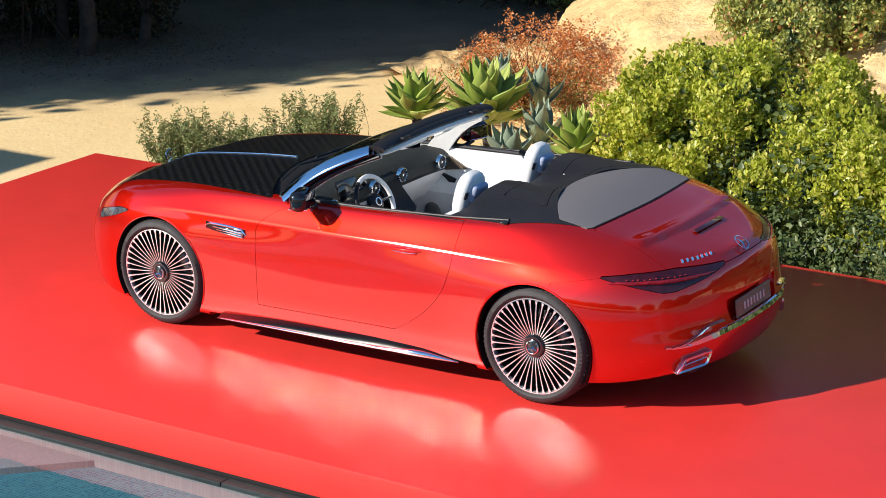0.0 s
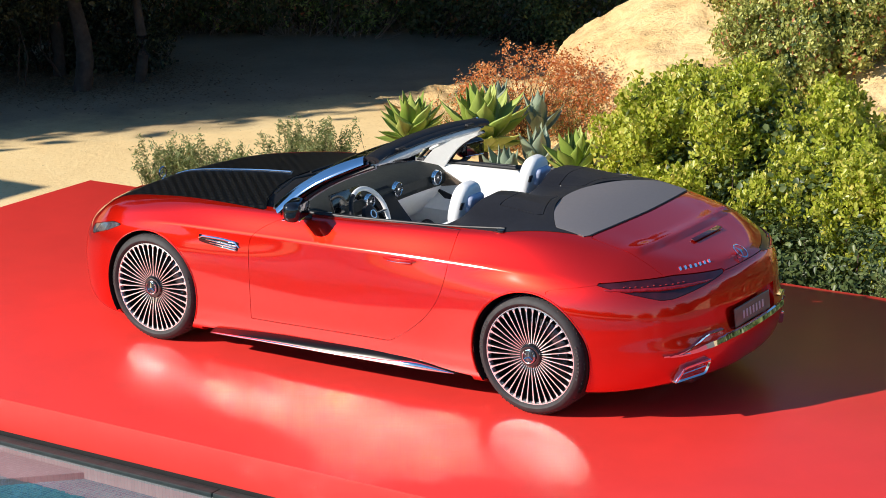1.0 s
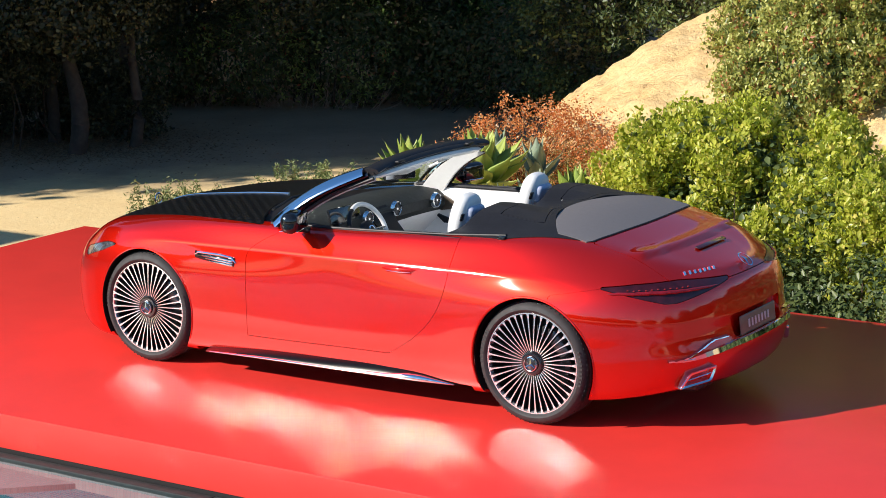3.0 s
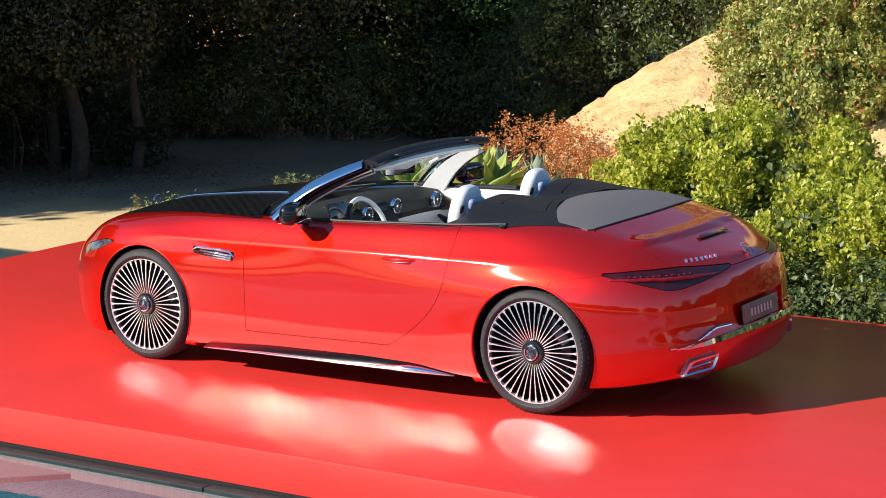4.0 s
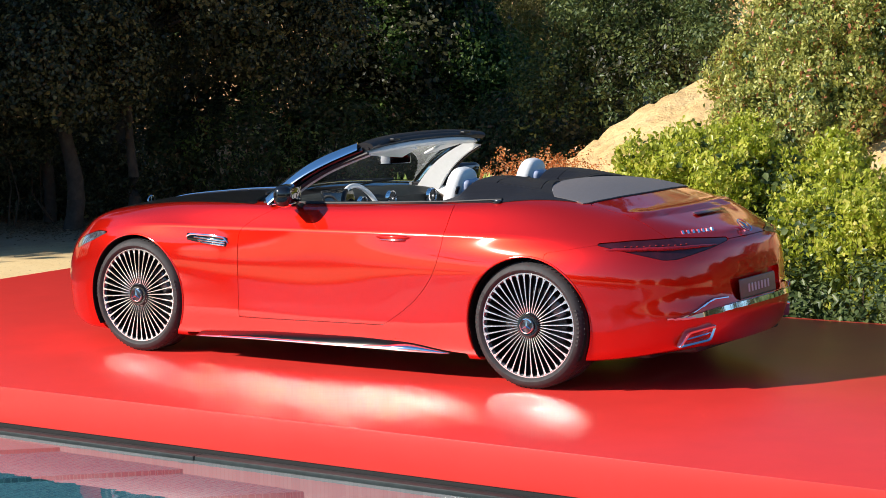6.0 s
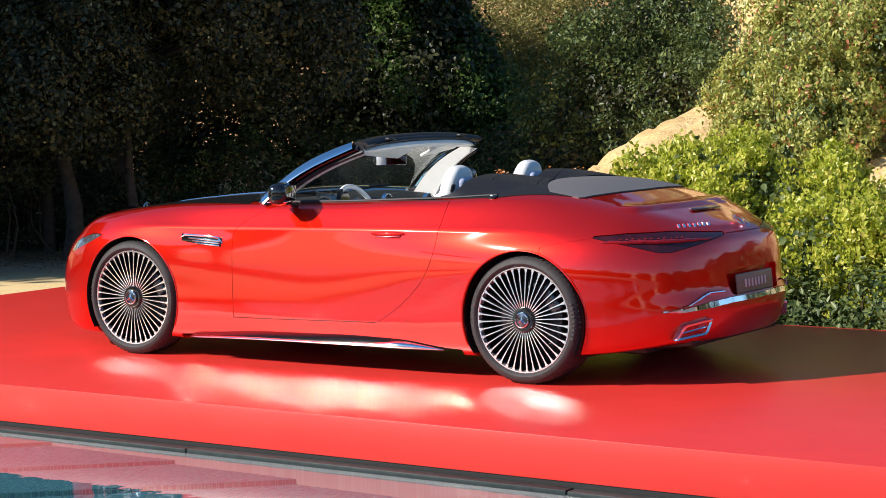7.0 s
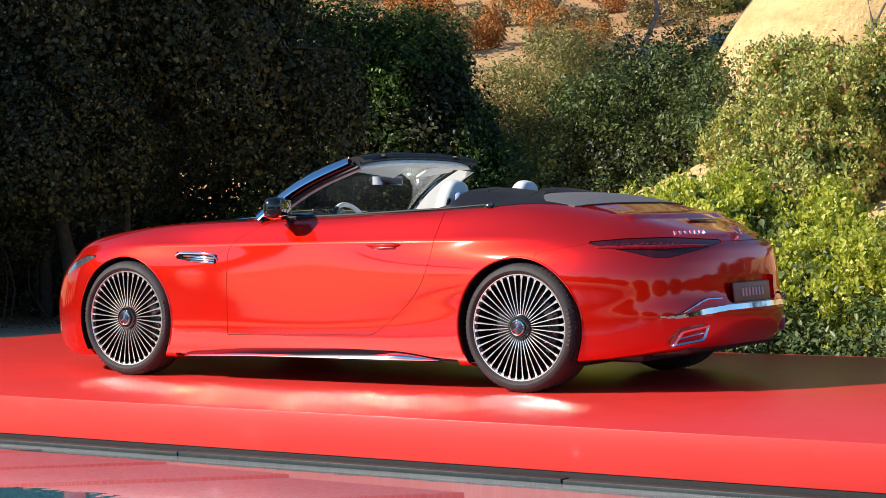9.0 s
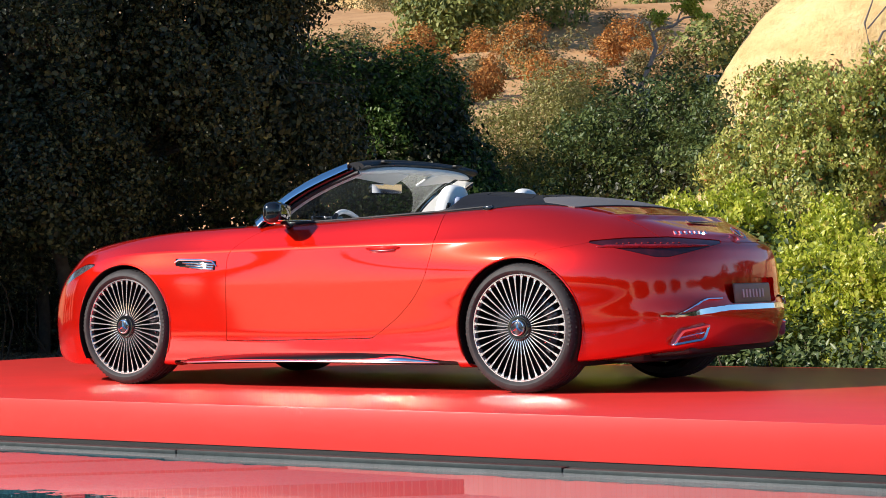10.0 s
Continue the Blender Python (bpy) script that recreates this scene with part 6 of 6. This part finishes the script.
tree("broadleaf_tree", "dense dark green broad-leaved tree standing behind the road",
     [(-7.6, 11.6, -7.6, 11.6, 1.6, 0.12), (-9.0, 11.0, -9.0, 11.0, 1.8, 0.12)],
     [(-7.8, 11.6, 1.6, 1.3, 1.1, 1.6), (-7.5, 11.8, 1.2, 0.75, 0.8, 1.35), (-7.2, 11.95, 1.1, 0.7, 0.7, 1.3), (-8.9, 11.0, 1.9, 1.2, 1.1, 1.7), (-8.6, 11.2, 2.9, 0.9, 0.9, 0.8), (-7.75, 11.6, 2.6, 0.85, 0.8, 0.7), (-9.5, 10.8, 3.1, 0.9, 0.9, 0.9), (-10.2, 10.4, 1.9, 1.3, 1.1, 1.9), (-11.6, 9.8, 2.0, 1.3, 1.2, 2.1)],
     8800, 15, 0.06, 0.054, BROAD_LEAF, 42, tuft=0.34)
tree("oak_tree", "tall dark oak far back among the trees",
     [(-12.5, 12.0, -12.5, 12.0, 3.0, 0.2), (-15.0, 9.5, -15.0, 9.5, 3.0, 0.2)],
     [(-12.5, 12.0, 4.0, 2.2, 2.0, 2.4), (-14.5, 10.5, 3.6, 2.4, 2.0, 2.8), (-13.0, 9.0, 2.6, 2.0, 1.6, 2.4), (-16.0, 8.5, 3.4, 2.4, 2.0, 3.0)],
     3600, 14, 0.15, 0.085, OAK_LEAF_SHADED, 43)
# crown out of view, added to cut the sky light on the road
tree("oak_tree", "unseen oak crown added high over the road to deepen its shade",
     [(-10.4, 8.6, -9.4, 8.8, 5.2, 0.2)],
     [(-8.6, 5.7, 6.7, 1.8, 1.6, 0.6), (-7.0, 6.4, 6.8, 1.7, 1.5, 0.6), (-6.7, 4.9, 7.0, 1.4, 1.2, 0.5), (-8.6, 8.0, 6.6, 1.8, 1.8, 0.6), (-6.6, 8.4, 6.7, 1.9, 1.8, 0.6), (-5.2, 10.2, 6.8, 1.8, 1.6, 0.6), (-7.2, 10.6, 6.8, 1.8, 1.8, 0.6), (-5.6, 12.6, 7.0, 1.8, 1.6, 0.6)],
     3400, 12, 0.16, 0.16, OAK_LEAF_SHADED, 45)
# undergrowth along the far side of the road
UNDER_LEAF = leaf_material("undergrowth_leaf", [(0.0, (0.05, 0.07, 0.02)), (0.6, (0.11, 0.13, 0.04)), (0.9, (0.20, 0.17, 0.07)), (1.0, (0.26, 0.12, 0.06))])
bush("undergrowth", "tangled undergrowth with dry twigs at the edge of the road", (-8.5, 10.0, -0.2),
     [(-10.2, 9.2, 0.25, 0.8, 0.5, 0.55), (-9.2, 9.7, 0.35, 0.9, 0.5, 0.65), (-8.0, 10.2, 0.4, 0.9, 0.5, 0.7), (-6.9, 10.7, 0.35, 0.8, 0.5, 0.65), (-5.8, 10.8, 0.4, 0.8, 0.6, 0.7), (-4.9, 10.6, 0.5, 0.7, 0.6, 0.8), (-11.2, 8.4, 0.3, 0.8, 0.6, 0.6)],
     3200, 12, 0.07, 0.06, 0.5, UNDER_LEAF, 44, 110, "undergrowth", -0.19)
# pale twig and leaf colours stand in for dappled sun on the undergrowth
SUNLIT_TWIG = plain("sunlit_dry_twig", (0.30, 0.23, 0.18), 0.85, 0, 0.5, 6)
SUNLIT_SPRIG = leaf_material("sunlit_sprig_leaf", [(0.0, (0.16, 0.22, 0.05)), (0.6, (0.34, 0.42, 0.11)), (0.95, (0.55, 0.58, 0.22)), (1.0, (0.60, 0.14, 0.07))], 0.35, 0.4, 0.5)


def tangle():
    """Leafy sprigs and dry crossing twigs before the undergrowth, coloured as if sunlit."""
    rng = np.random.default_rng(46)
    b = tagged(empty("undergrowth"), "sprigs and dry twigs in a tangle, coloured pale as if sunlit", "undergrowth")
    blobs = [(-9.35, 9.35, 0.35, 0.6, 0.35, 0.5), (-8.75, 9.55, 0.55, 0.6, 0.35, 0.7), (-8.2, 9.8, 0.35, 0.6, 0.35, 0.5), (-7.6, 10.0, 0.3, 0.5, 0.3, 0.45)]
    c, n = clumps(rng, lobes(rng, blobs, 24, 0.16), 260, 9, 0.05, -0.15)
    leaf_mesh("foliage", c, n, 0.055, 0.4, SUNLIT_SPRIG, rng, b)
    for k in range(6):
        foot = (-9.7 + 0.42 * k + rng.uniform(-0.2, 0.2), 9.2 + 0.14 * k, -0.2)
        tips = np.array(foot) + np.stack([rng.uniform(-0.75, 0.75, 26), rng.uniform(-0.15, 0.3, 26), 0.05 + 0.75 * rng.uniform(0, 1, 26) ** 1.8], 1)
        branches("twigs", foot, tips, b, SUNLIT_TWIG, 0.004, rng, "", 0.6)["kind"] = "stuff"


tangle()
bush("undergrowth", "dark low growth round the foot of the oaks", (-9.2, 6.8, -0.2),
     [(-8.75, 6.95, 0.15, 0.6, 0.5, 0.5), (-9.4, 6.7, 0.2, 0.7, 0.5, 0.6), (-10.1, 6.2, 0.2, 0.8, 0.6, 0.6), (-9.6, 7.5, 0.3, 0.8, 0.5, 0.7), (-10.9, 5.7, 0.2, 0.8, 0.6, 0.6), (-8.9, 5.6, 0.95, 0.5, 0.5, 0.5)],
     2600, 12, 0.06, 0.05, 0.5, OAK_LEAF_SHADED, 47, 40, "undergrowth", -0.19, 0.2)
# the row of oaks off to the side that shades the road
for k in range(6):
    ax, ay = -8.6 + 0.78 * k, 1.2 + 0.98 * k          # where the edge of the shade falls
    ox, oy = ax - 5.48, ay - 7.05                      # the crown's front, up towards the sun
    rows = [(ox - 0.75 * w, oy + 0.66 * w, 5.0 + 0.25 * (i % 2), 1.5, 1.5, 0.9) for i, w in enumerate((2.15, 4.3, 6.5, 8.7))]
    tree("oak_tree", "tall spreading oak whose shade covers the road", [(ox - 3.0, oy + 2.4, ox - 2.8, oy + 2.4, 4.6, 0.26)], rows, 1300, 12, 0.22, 0.22, OAK_LEAF_SHADED, 51 + k)


# ---- rocks ----
def boulder(name, label, centre, radii, turn, seed, rough=0.16, mat=SANDSTONE):
    bm = bmesh.new()
    bmesh.ops.create_icosphere(bm, subdivisions=5, radius=1.0)
    off = Vector((seed * 7.3, seed * 1.7, seed * 3.1))
    M = Matrix.Translation(centre) @ pose(0, 0, 0, *turn) @ Matrix.Diagonal((*radii, 1))
    for v in bm.verts:
        q = v.co.copy()
        k = noise.fractal(q * 0.9 + off, 0.9, 2.0, 3) * rough + noise.fractal(q * 4 + off, 0.8, 2.2, 4) * rough * 0.22
        v.co = q * (1 + k)
    bmesh.ops.transform(bm, matrix=M, verts=bm.verts)
    return tagged(part(name, bm, mat), label, "boulder")


boulder("boulder", "huge smooth tan sandstone boulder above the bushes", (-0.62, 9.92, 2.90), (2.35, 1.5, 1.06), (0, -35, 33), 3, 0.13)
boulder("rock", "small sandstone rock under the orange shrub", (-1.75, 5.55, -0.1), (0.3, 0.22, 0.16), (0, 0, 10), 8, 0.2)


def snag():
    rng = np.random.default_rng(61)
    t = tagged(empty("tree"), "small wind-bent tree with a thin pale trunk", "tree")
    def at(side, z):
        return Vector((-3.9 + 0.88 * side, 11.5 + 0.47 * side, z))
    bark = plain("pale_bark", (0.42, 0.31, 0.26), 0.9, 0, 0.25, 20)
    pts = [at(-0.50, 1.4), at(-0.44, 2.4), at(-0.47, 2.75), at(-0.33, 3.05), at(-0.26, 3.24), at(-0.30, 3.40), at(-0.23, 3.46), at(-0.07, 3.48), at(0.07, 3.58), at(0.29, 3.60)]
    part("trunk", sweep(pts, [0.040, 0.034, 0.030, 0.027, 0.025, 0.023, 0.020, 0.017, 0.013, 0.007], 8), bark, t)
    for pts in ([at(-0.30, 3.40), at(-0.34, 3.50), at(-0.30, 3.60)], [at(-0.02, 3.50), at(0.02, 3.62), at(0.10, 3.74)], [at(-0.30, 3.12), at(-0.20, 3.17), at(-0.14, 3.28)], [at(-0.46, 2.75), at(-0.60, 2.86), at(-0.66, 3.0)]):
        part("branch", sweep(pts, [0.014, 0.010, 0.005], 7), bark, t)
    c, n = clumps(rng, lobes(rng, [(*at(-0.23, 3.57), 0.12, 0.10, 0.06), (*at(0.08, 3.70), 0.16, 0.10, 0.07), (*at(0.27, 3.63), 0.14, 0.10, 0.06), (*at(0.20, 3.82), 0.12, 0.10, 0.06)], 8, 0.045), 190, 10, 0.02)
    leaf_mesh("crown", c, n, 0.040, 0.5, GREEN_BUSH, rng, t)
    d = tagged(empty("dead_tree"), "bare grey dead branches beside the boulder", "dead tree")
    for k, pts in enumerate(([(0.1, 7.25, 1.9), (0.12, 7.25, 2.55), (0.08, 7.22, 2.8), (0.16, 7.27, 3.05)], [(0.12, 7.25, 2.5), (0.22, 7.3, 2.72), (0.3, 7.35, 2.76)], [(0.10, 7.24, 2.75), (0.25, 7.32, 2.95), (0.34, 7.36, 2.95)])):
        part("branch", sweep(pts, np.linspace(0.020 - 0.006 * k, 0.005, len(pts)), 7), plain("grey_deadwood", (0.16, 0.13, 0.125), 0.9), d)


snag()


def garden_wall():
    """Pale stuccoed garden wall and posts beyond the thicket."""
    w = tagged(empty("garden_wall"), "pale stucco garden wall end beside the boulder", "garden wall")
    for n, (x0, y0), (x1, y1), top in (("wall_panel", (-4.90, 14.28), (-4.45, 14.51), 3.17), ("wall_block", (-5.07, 14.20), (-4.92, 14.28), 3.03)):
        g = terrain(x0, y0) - 0.1
        part(n, rounded_box(math.hypot(x1 - x0, y1 - y0), 0.16, top - g, 0.012, 2, pose((x0 + x1) / 2, (y0 + y1) / 2, (top + g) / 2, 0, 0, math.degrees(math.atan2(y1 - y0, x1 - x0)))), STUCCO, w)
    p = tagged(empty("post"), "square pale stucco garden post among the shrubs", "post")
    g = terrain(-5.61, 13.92) - 0.1
    part("shaft", rounded_box(0.15, 0.15, 2.98 - g, 0.012, 2, pose(-5.61, 13.92, (2.98 + g) / 2, 0, 0, 28)), STUCCO, p)
    part("cap", rounded_box(0.18, 0.18, 0.04, 0.01, 2, pose(-5.61, 13.92, 2.99, 0, 0, 28)), STUCCO, p)


garden_wall()


# ---- the hillside across the valley ----
def hillside():
    rng = np.random.default_rng(71)
    cam_at = np.array((6.85, -10.0))
    def scatter(name, label, mat, rows, size):
        cs, ns = [], []
        for across, d, w, h, count in rows:
            az = radians(123.2) - math.atan((across - 784) / 3612)
            x, y = cam_at + d * np.array((math.cos(az), math.sin(az)))
            g = terrain(x, y)
            nb = max(2, int(w / h))
            blobs = [(x + rng.normal(0, w * 0.35), y + rng.normal(0, w * 0.3), g + h * rng.uniform(0.2, 0.5), w * 0.35, w * 0.35, h * 0.55) for _ in range(nb)]
            c, n = clumps(rng, blobs, count, 9, size * 0.9)
            cs.append(c)
            ns.append(n)
        ob = leaf_mesh(name, np.vstack(cs), np.vstack(ns), size, 0.6, mat, rng)
        tagged(ob, label, "scrub", kind="stuff")
    scatter("hill_scrub", "rust-brown dry scrub on the hillside", RUST_FAR, [(680 + (k * 61) % 440, 46 + (k * 7) % 10, 0.65 + 0.3 * (k % 3), 0.75 + 0.2 * (k % 2), 190) for k in range(22)], 0.065)
    scatter("hill_scrub", "dull olive brush over the far slope", HILL_BRUSH, [(600 + (k * 97) % 820, 34 + (k * 13) % 60, 1.2 + 0.3 * (k % 3), 0.8, 150) for k in range(52)] + [(590 + 17 * k, 38 + (k * 5) % 9, 1.4, 1.0, 160) for k in range(9)] + [(690 + (k * 53) % 440, 44 + (k * 11) % 9, 0.8, 0.8, 130) for k in range(15)], 0.075)
    scatter("hill_tree", "round green trees on the slope", HILL_GREEN, [(800, 58, 3.4, 3.2, 700), (870, 60, 3.6, 3.4, 700), (735, 57, 3.0, 2.6, 500), (950, 62, 3.0, 2.6, 500), (1260, 52, 2.6, 1.8, 300), (1110, 75, 3.2, 1.4, 260), (1010, 78, 3.0, 1.4, 260)], 0.14)
    scatter("hill_scrub", "sunlit olive scrub at the foot of the slope", HILL_GREEN, [(800 + k * 26, 29 + (k * 5) % 9, 1.5, 1.4 + 0.35 * (k % 3), 330) for k in range(22)], 0.06)


def unseen_hill_woods():
    """Unseen chaparral added over the high slopes for the car to reflect."""
    rng = np.random.default_rng(72)
    az, d = rng.uniform(radians(50), radians(175), 18000), rng.uniform(92, 300, 18000)
    x, y = 6.85 + d * np.cos(az), -10 + d * np.sin(az)
    z = np.array([terrain(float(a), float(b)) for a, b in zip(x, y)]) + rng.uniform(0.2, 1.6, 18000)
    tagged(leaf_mesh("unseen_hill_woods", np.stack([x, y, z], 1), np.tile((0.3, -0.8, 0.8), (18000, 1)), 3.2, 0.8, DRY_LEAF, rng), "unseen grey-green chaparral added on the high slopes for the car's reflections", "scrub", kind="stuff")


RUST_FAR = leaf_material("rust_scrub_leaf", [(0.0, (0.24, 0.11, 0.03)), (0.5, (0.50, 0.19, 0.04)), (1.0, (0.62, 0.32, 0.09))], 0.8)
HILL_BRUSH = leaf_material("hill_brush_leaf", [(0.0, (0.13, 0.12, 0.045)), (0.6, (0.26, 0.22, 0.09)), (1.0, (0.42, 0.30, 0.14))], 0.8)
HILL_GREEN = leaf_material("hill_green_leaf", [(0.0, (0.10, 0.13, 0.03)), (0.6, (0.22, 0.25, 0.06)), (1.0, (0.36, 0.36, 0.10))], 0.6)
hillside()
unseen_hill_woods()
boulder("outcrop", "tan sandstone outcrop high on the hill", (-39.5, 55.5, 10.9), (3.0, 2.0, 1.6), (0, 0, 30), 9, 0.25)


def litter():
    """Fallen leaves under the oaks."""
    rng = np.random.default_rng(81)
    n = 16000
    x, y = -9.2 + rng.normal(0, 1.0, n), 6.3 + rng.normal(0, 0.62, n)
    z = np.array([terrain(float(a), float(b)) for a, b in zip(x, y)]) + 0.012
    c = np.stack([x, y, z], 1)
    up = np.tile((0.0, 0.0, 2.4), (n, 1))
    tagged(leaf_mesh("leaf_litter", c, up, 0.030, 0.6, LITTER, rng), "brown fallen leaves on the ground under the oaks", "leaves", kind="stuff")
    n = 260
    x, y = rng.uniform(-7.5, -1.2, n), rng.uniform(2.3, 9.5, n)
    z = np.array([terrain(float(a), float(b)) for a, b in zip(x, y)]) + 0.008
    tagged(leaf_mesh("ground_debris", np.stack([x, y, z], 1), np.tile((0.0, 0.0, 2.4), (n, 1)), 0.018, 0.6, LITTER, rng), "scattered twigs and leaves on the dirt", "debris", kind="stuff")


litter()


def pavilion():
    """The low flat-roofed house beside the pool, whose roof shades the ground past the platform's end."""
    h = tagged(empty("house"), "low flat-roofed house with plain pale walls by the pool", "house")
    part("wall", rounded_box(9.0, 0.2, 3.2, 0.01, 1, pose(-14.05, -2.8, 1.4)), PAVING, h)
    part("wall", rounded_box(0.2, 10.0, 3.2, 0.01, 1, pose(-9.65, -7.8, 1.4)), PAVING, h)
    part("roof", rounded_box(10.2, 11.5, 0.25, 0.02, 1, pose(-14.15, -7.95, 3.08)), EDGE_DARK, h)


pavilion()


def bank_rock():
    """The bare sandstone face of the bank, laid over the ground."""
    s_all, d_all = np.arange(-2.9, 6.0, 0.07), np.arange(-0.42, 4.2, 0.07)
    verts, faces = [], []
    nd = len(d_all)
    for s in s_all:
        for d in d_all:
            x = BANK_AT.x + s * BANK_ALONG.x + d * BANK_IN.x
            y = BANK_AT.y + s * BANK_ALONG.y + d * BANK_IN.y
            ridge = abs(noise.fractal(Vector((s * 1.3, d * 1.9, 1.0)), 0.8, 2.1, 5))
            verts.append((x, y, terrain(x, y) + 0.07 + 0.20 * max(-0.1, 0.35 - ridge) * float(smoothstep(-0.3, 0.2, d)) + 0.03 * fbm(x, y, 5.0)))
    for i in range(len(s_all) - 1):
        for j in range(nd - 1):
            faces.append((i * nd + j, (i + 1) * nd + j, (i + 1) * nd + j + 1, i * nd + j + 1))
    tagged(link_mesh("sandstone_bank", verts, faces, SANDSTONE), "bare weathered sandstone bank", "rock face", kind="structure")


bank_rock()

# unseen bushes added past the platform's end, dark for the car tail's reflection
for k in range(4):
    hx = 3.6 + 1.5 * k
    bush("bush", "unseen low dark green bush added past the platform for the tail's reflection", (hx, 3.5, -0.2),
         [(hx, 3.4, 0.2, 0.9, 0.6, 0.5), (hx + 0.5, 3.7, 0.35, 0.7, 0.6, 0.45)], 500, 14, 0.08, 0.09, 0.6, DARK_LEAF, 110 + k, 12, "bush", -0.19)

# the low trees that close the garden behind the camera and to its right
for k, (sx, sy) in enumerate(((-9.0, -30.0), (-2.0, -32.0), (5.0, -31.0), (12.0, -30.0), (19.0, -27.0), (26.0, -20.0), (30.0, -11.0), (31.0, -3.0), (29.0, 5.0), (25.0, 12.0), (20.0, 18.0), (14.0, 23.0), (8.5, 27.0))):
    tree("garden_tree", "leafy dark green tree at the edge of the garden", [(sx, sy, sx, sy, 2.4, 0.2)],
         [(sx, sy, 1.6, 4.4, 3.4, 1.6 + 0.5 * (k * 5 % 4)), (sx + 2.6, sy - 2.2, 1.3, 3.6, 3.4, 1.5), (sx - 2.6, sy + 2.0, 1.2, 3.4, 3.2, 1.4)],
         1000, 12, 0.3, 0.28, OAK_LEAF_SHADED, 90 + k)
